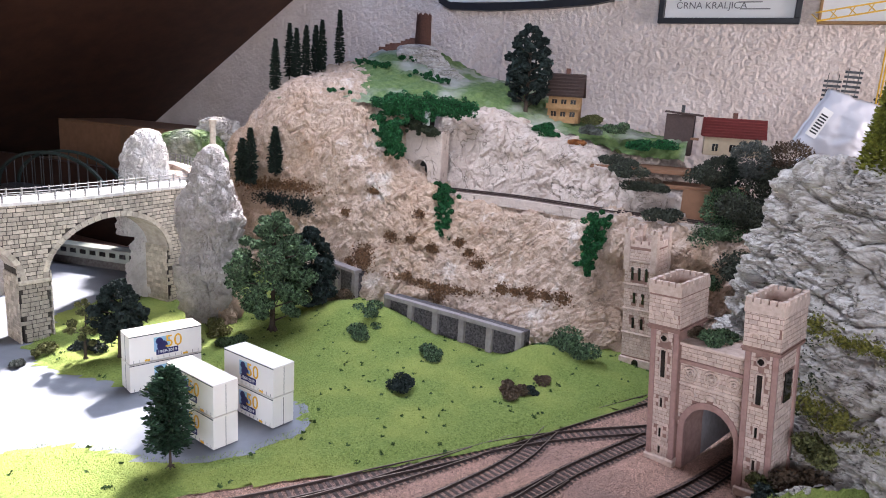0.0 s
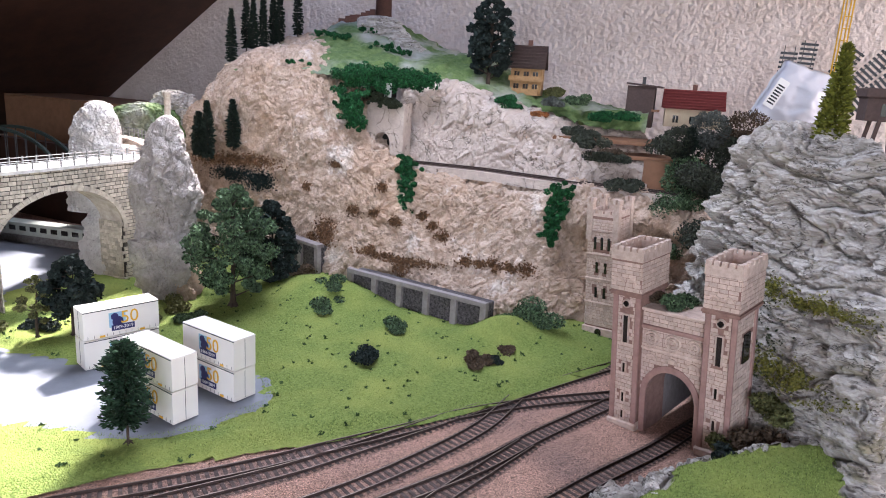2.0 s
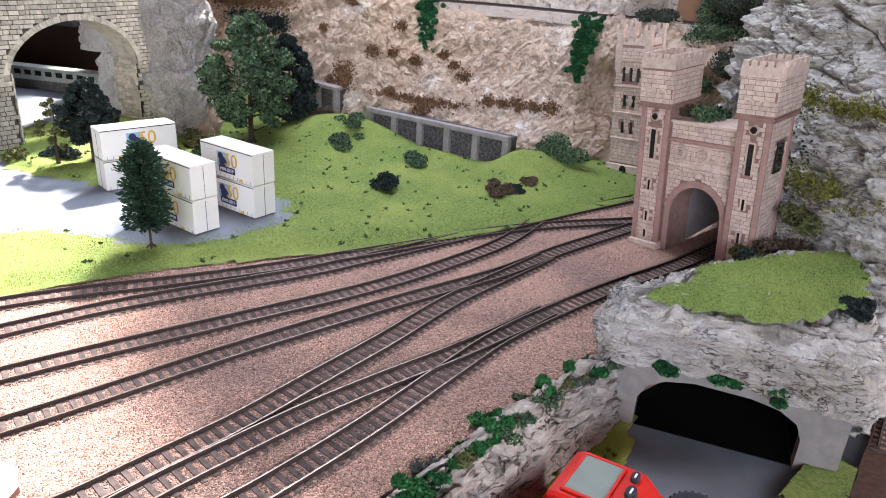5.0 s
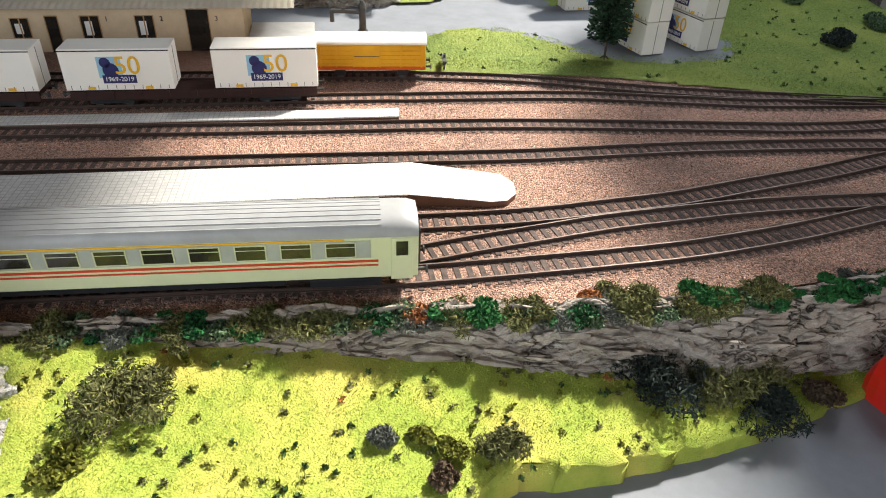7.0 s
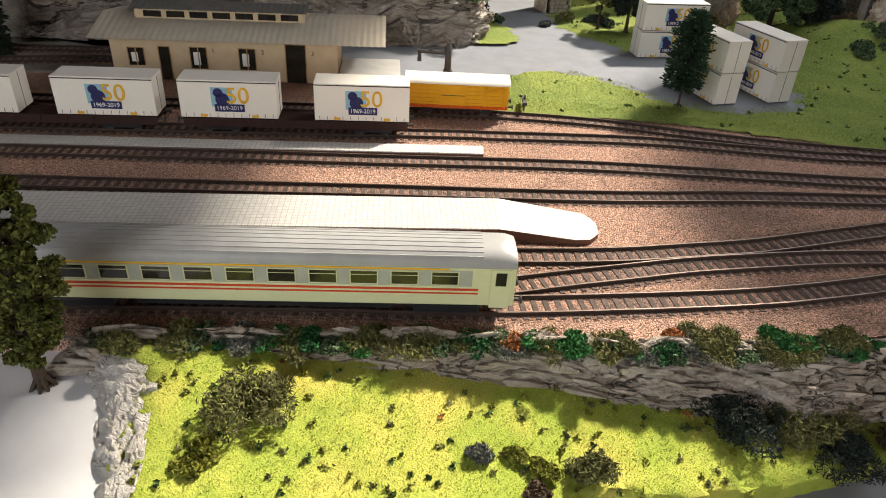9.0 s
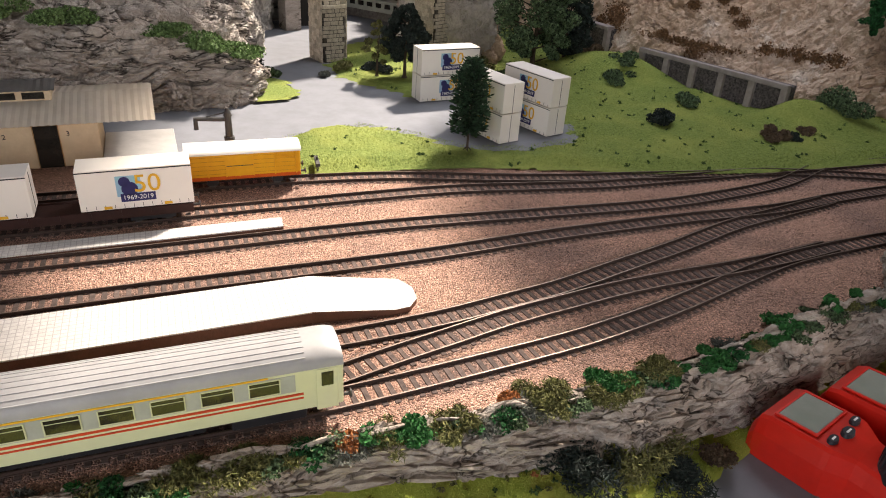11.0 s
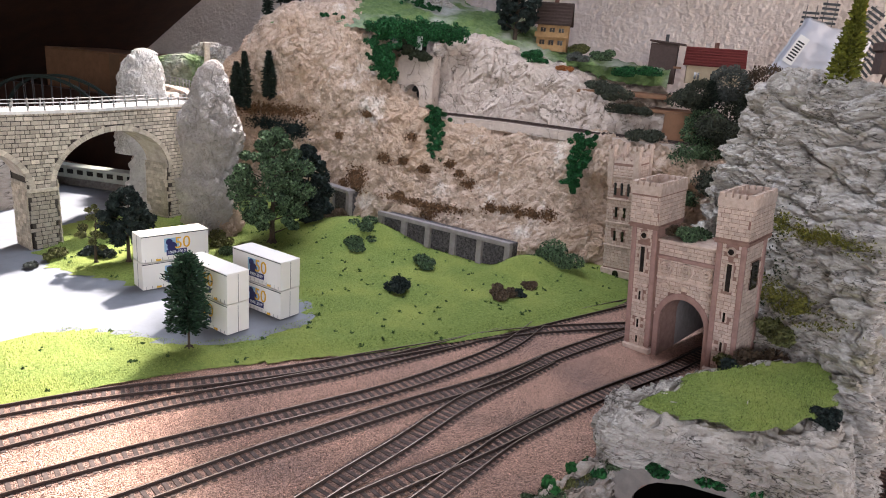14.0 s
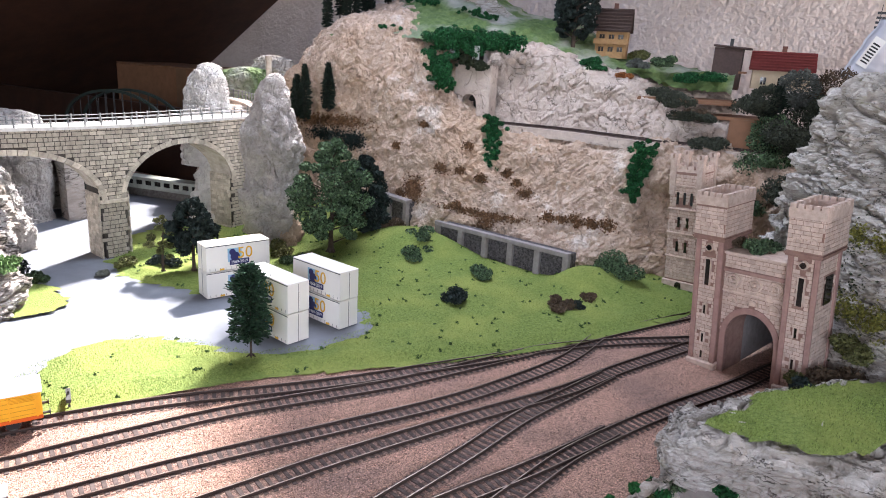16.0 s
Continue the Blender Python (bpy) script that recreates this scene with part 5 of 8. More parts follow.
for line, name in ((offset_line(VL, 0.001), "near"), (offset_line(VL, -VW - 0.001), "far")):
    for zz in (V_TOP + 0.010, V_TOP + 0.015):
        bm = bmesh.new()
        rings = [[bm.verts.new((p[0] + dx, p[1], zz + dz)) for dx, dz in ((-0.0006, 0), (0, 0.0006), (0.0006, 0), (0, -0.0006))] for p in line[::3]]
        for a, b in zip(rings, rings[1:]):
            for k in range(4):
                bm.faces.new((a[k - 1], b[k - 1], b[k], a[k]))
        part("handrail", bm, "rail_grey", railing)
    s = 0.01
    while s < 0.62:
        p = at_s(line, s)
        part("post", box(p[0] - 0.0009, p[1] - 0.0009, V_TOP + 0.004, p[0] + 0.0009, p[1] + 0.0009, V_TOP + 0.017), "rail_grey", railing)
        s += 0.022


def crag(name, x, y, z0, z1, rx, ry, material, label, taper=0.55, lean=(0, 0), seed=0, amp=0.012, strata=0.0, cap=0.86, prof=None):
    """A free-standing rock: a closed lump of given profile broken up by noise."""
    def f(u, v):
        a = 2 * math.pi * u
        k = float(np.interp(v, *zip(*prof))) if prof else (1 - v) + taper * v
        if v > cap:
            k *= math.sqrt(max(0.0, 1 - ((v - cap) / (1 - cap)) ** 2))
        p = Vector((x + lean[0] * v + rx * k * math.cos(a), y + lean[1] * v + ry * k * math.sin(a), z0 + (z1 - z0) * v))
        q = p + Vector((seed * 3.1, seed * 1.7, 0))
        d = amp * (fbm(q, 13, 4) + 0.4 * fbm(q, 45, 3) + 0.7 * facet(q, (22, 22, 14)) + 0.45 * facet(q, (60, 60, 44)) + 0.22 * facet(q, (150, 150, 110)))
        if strata:
            d += strata * ridged(q, (12, 12, 60))
        return p + Vector((math.cos(a), math.sin(a), 0.25)) * d * min(1.0, k + 0.3)
    bm = surface(170, 170, f)
    bmesh.ops.remove_doubles(bm, verts=bm.verts[:], dist=0.0004)
    return tagged(part(name, bm, material), label, "rock")


crag("crag", -0.508, 0.985, 0.0, 0.283, 0.050, 0.046, "crag_grey", "tall pale grey plaster crag at the viaduct's end", 0.30, (0.022, -0.01), 1, 0.011, prof=[(0, 0.70), (0.3, 0.84), (0.55, 0.95), (0.7, 0.88), (0.82, 0.60), (0.93, 0.34), (1, 0.14)], cap=0.97)
crag("crag", -0.492, 1.00, 0.0, 0.085, 0.040, 0.036, "rock_tan", "brown foot of the pale crag beside the viaduct", 0.6, (0, 0), 2)
crag("crag", -0.705, 1.15, 0.10, 0.286, 0.046, 0.045, "rock_white", "white rounded plaster rock behind the viaduct", 0.86, (0.006, 0), 3, 0.009, cap=0.62)
crag("crag", -0.66, 1.20, 0.0, 0.21, 0.10, 0.06, "rock_light", "pale plaster rock carrying the upper path", 0.8, (0, 0), 4)
crag("crag", -0.668, 1.115, 0.0, 0.168, 0.060, 0.05, "rock_white", "white sloping plaster rock seen through the arch", 0.55, (0.03, 0.01), 5, 0.010)
crag("crag", -1.00, 0.985, 0.0, 0.195, 0.085, 0.05, "rock_white", "pale plaster rock wall beyond the viaduct arch", 0.9, (0, 0), 6)
cave = thing("rock_cave", "pale plaster rock arch over a dark hidden tunnel behind the viaduct", "tunnel portal", pose(-0.995, 1.065, 0.0, 0, 0, -34))
part("face", arch_wall(-0.04, 0.125, 0.150, arch_pts(0.052, 0.032, 0.064), 0.0, 0.03), "rock_brown", cave)
lin = arch_pts(0.052, 0.033, 0.064)
bm = bmesh.new()
a, b = ([bm.verts.new((x, y, z)) for x, z in lin] for y in (0.03, 0.10))
for i in range(len(lin) - 1):
    bm.faces.new((a[i], b[i], b[i + 1], a[i + 1]))
bm.faces.new(b)
# cave's shade put into the bore colour
part("bore", bm, "plain_dark", cave)
crag("crag", -0.86, 0.80, 0.0, 0.135, 0.050, 0.06, "rock_white", "pale plaster rock beside the viaduct", 0.6, (0, 0), 7)
rock("station_rock", [
    [(-1.125, 0.035, 0.0), (-1.14, 0.050, 0.05), (-1.155, 0.065, 0.09), (-1.26, 0.16, 0.11)],
    [(-0.985, 0.17, 0.0), (-1.00, 0.19, 0.05), (-1.02, 0.21, 0.10), (-1.12, 0.30, 0.13)],
    [(-0.86, 0.32, 0.0), (-0.87, 0.33, 0.05), (-0.885, 0.35, 0.10), (-1.0, 0.45, 0.15)],
    [(-0.76, 0.45, 0.0), (-0.77, 0.46, 0.045), (-0.785, 0.48, 0.085), (-0.90, 0.58, 0.14)],
    [(-0.70, 0.505, 0.0), (-0.705, 0.515, 0.04), (-0.715, 0.53, 0.072), (-0.82, 0.64, 0.12)],
    [(-0.642, 0.575, 0.0), (-0.648, 0.582, 0.035), (-0.668, 0.595, 0.062), (-0.78, 0.69, 0.11)],
    [(-0.665, 0.64, 0.0), (-0.675, 0.64, 0.035), (-0.70, 0.64, 0.065), (-0.80, 0.70, 0.11)],
    [(-0.74, 0.70, 0.0), (-0.75, 0.70, 0.05), (-0.76, 0.70, 0.10), (-0.85, 0.74, 0.15)],
    [(-0.80, 0.78, 0.0), (-0.81, 0.78, 0.06), (-0.82, 0.77, 0.12), (-0.92, 0.78, 0.17)],
], "rock_brown", 420, 190, 0.008, "grey layered rock wall behind the station", strata=0.001, category="rock", tilt=0.05, chips=((0.010, (14, 14, 50)), (0.004, (40, 40, 120)), (0.002, (90, 90, 200))), bedding=((0.0085, 62), (0.0040, 140)))
# ledge track bed and retaining wall
LEDGE = [(-0.19, 1.262), (-0.12, 1.245), (-0.039, 1.222), (0.04, 1.18), (0.11, 1.145), (0.18, 1.115), (0.26, 1.09)]
bm = bmesh.new()
lw = smooth_line(LEDGE, 0.01)
add_poly(bm, [tuple(p) for p in offset_line(lw, -0.024)] + [tuple(p) for p in offset_line(lw, 0.02)][::-1], 0.19, 0.2055)
tagged(part("ledge", bm, "rock_light"), "pale ledge carrying the upper track", kind="structure")
TRACKS["ledge"] = LEDGE
track("ledge", "dark upper track running along the cliff ledge", 0.2056)
gab = thing("retaining_wall", "grey concrete frame filled with dark stones at the cliff's foot", "retaining wall")
g0, g1 = Vector((-0.238, 1.074, 0)), Vector((-0.018, 0.956, 0))
gd = (g1 - g0).normalized()
gm = pose(g0.x, g0.y, -0.005, 0, 0, math.degrees(math.atan2(gd.y, gd.x)))
gl = (g1 - g0).length
part("infill", box(0, 0.003, 0, gl, 0.03, 0.052, m=gm), "gabion", gab)
for k in range(6):
    x = gl * k / 5
    part("post", box(x - 0.005, -0.003, 0, x + 0.005, 0.006, 0.052, 0.0006, gm), "grey_beam", gab)
part("beam", box(-0.005, -0.004, 0.050, gl + 0.005, 0.005, 0.057, 0.0006, gm), "grey_beam", gab)
gm2 = pose(-0.40, 1.235, 0.0, 0, 0, -38)
part("infill", box(0, 0.003, 0, 0.10, 0.03, 0.055, m=gm2), "gabion", gab)
for x in (0.0, 0.05, 0.10):
    part("post", box(x - 0.005, -0.003, 0, x + 0.005, 0.006, 0.055, 0.0006, gm2), "grey_beam", gab)
part("beam", box(-0.005, -0.005, 0.055, 0.105, 0.012, 0.061, 0.0006, gm2), "grey_beam", gab)

# ---- rolling stock ----
def arc_of(key):
    line = smooth_line(TRACKS[key], 0.004)
    return line, np.r_[0, np.cumsum(np.linalg.norm(np.diff(line, axis=0), axis=1))]


def near_s(key, x, y):
    line, s = arc_of(key)
    return s[np.argmin((line[:, 0] - x) ** 2 + (line[:, 1] - y) ** 2)]


def seat(key, s_mid, length):
    """The pose of a vehicle of that length whose middle is at s_mid along the track."""
    line, s = arc_of(key)
    a, b = (np.array([np.interp(s_mid + k * length * 0.35, s, line[:, i]) for i in range(2)]) for k in (-1, 1))
    c = (a + b) / 2
    return pose(c[0], c[1], 0.0037, 0, 0, math.degrees(math.atan2(b[1] - a[1], b[0] - a[0])))


def wheelset(th, x, w=0.0087, r=0.0055):
    bm = bmesh.new()
    for s in (-1, 1):
        add_cyl(bm, 0, 0, -0.0012, 0.0012, r, 16, m=Matrix.Translation((x, s * w, r)) @ Matrix.Rotation(radians(90), 4, "X"))
    add_cyl(bm, 0, 0, -w, w, 0.0012, 8, m=Matrix.Translation((x, 0, r)) @ Matrix.Rotation(radians(90), 4, "X"))
    return part("wheelset", bm, "iron", th)


def bogie(th, x, material="black", half=0.012):
    for d in (-half, half):
        wheelset(th, x + d)
    bm = bmesh.new()
    for s in (-1, 1):
        add_box(bm, x - half - 0.006, s * 0.0125 - 0.0015, 0.003, x + half + 0.006, s * 0.0125 + 0.0015, 0.0085, bevel=0.0006)
    add_box(bm, x - 0.006, -0.012, 0.005, x + 0.006, 0.012, 0.010)
    part("bogie", bm, material, th)


def buffers(th, L, z=0.011):
    for s in (-1, 1):
        for w in (-1, 1):
            bm = bmesh.new()
            add_cyl(bm, 0, 0, 0, 0.005, 0.0012, 8, m=Matrix.Translation((s * L / 2, w * 0.0095, z)) @ Matrix.Rotation(radians(90 * s), 4, "Y"))
            add_cyl(bm, 0, 0, 0.005, 0.0058, 0.0027, 12, m=Matrix.Translation((s * L / 2, w * 0.0095, z)) @ Matrix.Rotation(radians(90 * s), 4, "Y"))
            part("buffer", bm, "iron", th)


def flat_wagon(m):
    th = thing("flat_wagon", "dark brown container flat wagon standing in the yard", "wagon", m, "container wagons")
    L = 0.205
    part("frame", box(-L / 2, -0.013, 0.010, L / 2, 0.013, 0.013, 0.0004), "brown_steel", th)
    for s in (-1, 1):
        part("side_sill", box(-L / 2, s * 0.0135 - 0.001, 0.0065, L / 2, s * 0.0135 + 0.001, 0.0145, 0.0004), "brown_steel", th)
    for x in np.linspace(-L / 2 + 0.012, L / 2 - 0.012, 9):
        part("stake", box(x - 0.001, -0.0155, 0.009, x + 0.001, -0.0142, 0.0145), "brown_steel", th)
    for x in (-0.07, 0.07):
        bogie(th, x)
    buffers(th, L)
    return th


WAG = [((-0.742, 0.014), (-0.660, 0.102)), ((-0.585, 0.180), (-0.506, 0.267))]
for pair in WAG:
    ss = [near_s("T2", *p) for p in pair]
    flat_wagon(seat("T2", sum(ss) / 2, 0.205))
    for s in ss:
        th = container(seat("T2", s, 0.087) @ Matrix.Translation((0, 0, 0.0145)), "containers on wagons", "white container printed with a yellow 50 on a flat wagon")

vm = seat("T1", near_s("T1", -0.484, 0.377), 0.10)
van = thing("goods_van", "yellow four-wheel goods van with a white roof", "wagon", vm)
L, W = 0.104, 0.030
part("body", box(-L / 2, -W / 2, 0.0115, L / 2, W / 2, 0.034, 0.0006), "orange", van)
part("side_beam", box(-L / 2, -W / 2 - 0.0004, 0.009, L / 2, W / 2 + 0.0004, 0.0125, 0.0004), "orange_red", van)
bm = surface(2, 14, lambda u, v: (-L / 2 - 0.001 + (L + 0.002) * u, (W / 2 + 0.001) * math.cos(math.pi * v), 0.0338 + 0.0058 * math.sin(math.pi * v)))
bmesh.ops.contextual_create(bm, geom=[e for e in bm.edges if e.is_boundary and abs(e.verts[0].co.x - e.verts[1].co.x) < 1e-6 and e.verts[0].co.x > 0])
bmesh.ops.contextual_create(bm, geom=[e for e in bm.edges if e.is_boundary and abs(e.verts[0].co.x - e.verts[1].co.x) < 1e-6 and e.verts[0].co.x < 0])
part("roof", bm, "white", van, smooth=False)
for s in (-1, 1):
    part("sliding_door", box(-0.017, s * (W / 2 + 0.0006) - 0.0006, 0.0125, 0.008, s * (W / 2 + 0.0006) + 0.0006, 0.0332, 0.0003), "orange", van)
    for x in (-0.048, -0.033, -0.017, -0.005, 0.008, 0.028, 0.048):
        part("post", box(x - 0.0006, s * (W / 2) - 0.0011, 0.012, x + 0.0006, s * (W / 2) + 0.0011, 0.0335), "orange", van)
    for z in np.linspace(0.0150, 0.0315, 5):
        part("plank_joint", box(-0.047, s * (W / 2) - 0.0003, z, 0.047, s * (W / 2) + 0.0002, z + 0.0002), "orange_shade", van)
    for z in np.linspace(0.0265, 0.0315, 5):
        part("louvre", box(0.030, s * (W / 2 + 0.0004) - 0.0004, z, 0.046, s * (W / 2 + 0.0004) + 0.0004, z + 0.0006), "orange", van)
    part("door_bar", box(-0.0165, s * (W / 2 + 0.0013) - 0.0003, 0.0225, 0.0075, s * (W / 2 + 0.0013) + 0.0003, 0.0231), "iron", van)
for x in (-0.030, 0.030):
    wheelset(van, x)
    for s in (-1, 1):
        part("axle_guard", box(x - 0.005, s * 0.012 - 0.001, 0.003, x + 0.005, s * 0.012 + 0.001, 0.010), "black", van)
buffers(van, L)


def coach(m):
    th = thing("passenger_coach", "white passenger coach tinted yellow-green as by grass light, with a silver roof and red stripes", "railway coach", m)
    L, W = 0.296, 0.0325
    part("body", box(-L / 2, -W / 2, 0.0105, L / 2, W / 2, 0.0375, 0.0008), "coach_white", th)

    def roof(u, v):
        x = -L / 2 + L * u
        e = min(1.0, min(u, 1 - u) * L / 0.010)
        k = math.sqrt(max(0.0, 1 - (1 - e) ** 2)) * 0.25 + 0.75
        return (x, (W / 2 + 0.0002) * math.cos(math.pi * v), 0.0372 + 0.0105 * k * math.sin(math.pi * v) ** 0.75)
    part("roof", surface(60, 24, roof), "coach_roof", th, smooth=True)
    for s in (-1, 1):
        bm = bmesh.new()
        f = [bm.verts.new(roof(0.5 + 0.5 * s, v / 24)) for v in range(25)]
        bm.faces.new(f)
        part("roof_end", bm, "coach_roof", th)
    for k in range(9):
        a = math.pi * (0.18 + 0.64 * k / 8)
        y, z = (W / 2 + 0.0002) * math.cos(a), 0.0372 + 0.0105 * math.sin(a) ** 0.75
        part("roof_rib", box(-L / 2 + 0.02, y - 0.0003, z - 0.0002, L / 2 - 0.02, y + 0.0003, z + 0.0003), "coach_roof", th)
    for s in (-1, 1):
        y = s * (W / 2)
        part("window_band", box(-L / 2 + 0.026, y - 0.0003, 0.0245, L / 2 - 0.026, y + 0.0003, 0.0355), "coach_grey", th)
        part("yellow_line", box(-L / 2 + 0.026, y - 0.0004, 0.0357, L / 2 - 0.04, y + 0.0004, 0.0367), "yellow", th)
        part("stripe", box(-L / 2 + 0.022, y - 0.0004, 0.0215, L / 2 - 0.022, y + 0.0004, 0.0229), "stripe_red", th)
        part("stripe", box(-L / 2 + 0.022, y - 0.0004, 0.0190, L / 2 - 0.022, y + 0.0004, 0.0200), "stripe_red", th)
        for k in range(10):
            x = -L / 2 + 0.042 + (L - 0.084) * k / 9
            w = part("window", box(x - 0.0075, y - 0.0006, 0.0258, x + 0.0075, y + 0.0006, 0.0345), "glass_dark", th)
            bm = bmesh.new()
            for z0, z1 in ((0.0254, 0.0259), (0.0344, 0.0349), (0.0318, 0.0321)):
                add_box(bm, x - 0.0080, y - 0.0009, z0, x + 0.0080, y + 0.0009, z1)
            for xx in (x - 0.0079, x + 0.0079):
                add_box(bm, xx - 0.0003, y - 0.0009, 0.0254, xx + 0.0003, y + 0.0009, 0.0349)
            part("window_frame", bm, "coach_white", w)
        for x in (-L / 2 + 0.009, L / 2 - 0.009):
            d = part("door", box(x - 0.006, y - 0.0005, 0.0095, x + 0.006, y + 0.0005, 0.0365, 0.0002), "coach_white", th)
            part("door_window", box(x - 0.0032, y - 0.0008, 0.0255, x + 0.0032, y + 0.0008, 0.0345), "glass_dark", d)
    for s in (-1, 1):
        part("gangway", box(s * L / 2 - 0.002, -0.007, 0.011, s * L / 2 + 0.002, 0.007, 0.036, 0.001), "black", th)
    part("underframe", box(-0.075, -0.013, 0.005, 0.075, 0.013, 0.0105, 0.0006), "black", th)
    for x in (-0.108, 0.108):
        bogie(th, x, half=0.014)
    buffers(th, L)
    return th


def locomotive(m):
    th = thing("diesel_locomotive", "dark green diesel locomotive with yellow lining", "locomotive", m)
    L, W = 0.215, 0.030
    part("frame", box(-L / 2, -W / 2, 0.0095, L / 2, W / 2, 0.0155, 0.0005), "black", th)
    for s in (-1, 1):
        part("frame_stripe", box(-L / 2 + 0.004, s * W / 2 - 0.0004, 0.0125, L / 2 - 0.03, s * W / 2 + 0.0004, 0.0150), "green_loco", th)
    part("fuel_tank", box(-0.035, -0.013, 0.003, 0.035, 0.013, 0.0095, 0.001), "black", th)
    part("long_hood", box(-0.062, -0.0115, 0.0155, 0.102, 0.0115, 0.038, 0.0012), "green_loco", th)
    part("short_hood", box(-0.103, -0.0105, 0.0155, -0.088, 0.0105, 0.030, 0.002), "green_loco", th)
    part("cab", box(-0.090, -W / 2 + 0.0005, 0.0155, -0.062, W / 2 - 0.0005, 0.040, 0.001), "green_loco", th)
    bm = surface(2, 12, lambda u, v: (-0.093 + 0.033 * u, (W / 2 + 0.0004) * math.cos(math.pi * v), 0.0395 + 0.0035 * math.sin(math.pi * v)))
    part("cab_roof", bm, "green_roof", th)
    for x0, x1, z1 in ((-0.0615, -0.022, 0.0405), (-0.022, -0.002, 0.0415), (-0.002, 0.046, 0.0400), (0.046, 0.070, 0.0405), (0.070, 0.1015, 0.0400)):
        part("roof_panel", box(x0 + 0.0004, -0.0108, 0.0378, x1 - 0.0004, 0.0108, z1, 0.0006), "green_roof", th)
    bm = bmesh.new()
    bmesh.ops.create_cone(bm, cap_ends=False, segments=24, radius1=0.0085, radius2=0.0085, depth=0.0022)
    bmesh.ops.solidify(bm, geom=bm.faces[:], thickness=0.0009)
    for a in range(6):
        add_box(bm, -0.0005, 0.001, -0.0006, 0.0005, 0.0080, 0.0004, Matrix.Rotation(a * math.pi / 3, 4, "Z"))
    bmesh.ops.translate(bm, vec=(-0.042, 0, 0.0412), verts=bm.verts[:])
    part("fan", bm, "iron", th)
    for k in range(14):
        x = 0.0715 + 0.029 * k / 13
        part("grille_bar", box(x - 0.0005, -0.0105, 0.0400, x + 0.0005, 0.0105, 0.0408), "iron", th)
    part("horn", box(-0.089, -0.001, 0.043, -0.085, 0.001, 0.0465, 0.0005), "black", th)
    for s in (-1, 1):
        y = s * 0.0115
        part("lining", box(-0.062, y - 0.0003, 0.0195, 0.102, y + 0.0003, 0.0212), "loco_yellow", th)
        part("lining", box(-0.090, s * (W / 2 - 0.0004) - 0.0003, 0.0195, -0.062, s * (W / 2 - 0.0004) + 0.0003, 0.0205), "loco_yellow", th)
        part("equipment_box", box(-0.022, y - 0.0025, 0.0165, -0.002, y + 0.0025, 0.038, 0.0006), "green_loco", th)
        part("vent", box(-0.052, y - 0.0005, 0.026, -0.027, y + 0.0005, 0.0345), "black", th)
        for k in range(9):
            x = 0.004 + 0.072 * k / 8
            part("hood_door", box(x, y - 0.0005, 0.0235, x + 0.0082, y + 0.0005, 0.0365, 0.0002), "green_loco", th)
        part("vent", box(0.080, y - 0.0006, 0.028, 0.099, y + 0.0006, 0.0360), "black", th)
        w = part("cab_window", box(-0.082, s * (W / 2) - 0.0009, 0.0290, -0.069, s * (W / 2) - 0.0001 + 0.0003, 0.0365), "glass_dark", th)
        part("handrail", box(-0.060, s * 0.0142 - 0.0003, 0.0235, 0.100, s * 0.0142 + 0.0003, 0.0240), "iron", th)
        for x in (-0.058, -0.02, 0.02, 0.06, 0.099):
            part("stanchion", box(x - 0.0003, s * 0.0142 - 0.0003, 0.0155, x + 0.0003, s * 0.0142 + 0.0003, 0.0240), "iron", th)
        part("number_bar", box(-0.083, s * (W / 2 - 0.0004) - 0.0003, 0.0222, -0.066, s * (W / 2 - 0.0004) + 0.0003, 0.0232), "print_white", th)
    for y in (-0.006, 0.006):
        part("windscreen", box(-0.0905, y - 0.0042, 0.0305, -0.0898, y + 0.0042, 0.0365), "glass_dark", th)
    for s in (-1, 1):
        part("end_rail", box(s * (L / 2 - 0.001) - 0.0004, -0.012, 0.0155, s * (L / 2 - 0.001) + 0.0004, 0.012, 0.0225), "loco_yellow", th)
        part("snow_plough", box(s * L / 2 - 0.001, -0.012, 0.002, s * L / 2 + 0.001, 0.012, 0.0095, 0.0006), "black", th)
    for x in (-0.072, 0.072):
        bogie(th, x, half=0.014)
        wheelset(th, x)
    buffers(th, L, 0.0115)
    return th


s_rear = near_s("T6", -0.236, 0.158)
coach(seat("T6", s_rear - 0.150, 0.296))
locomotive(seat("T6", s_rear - 0.302 - 0.116, 0.215))

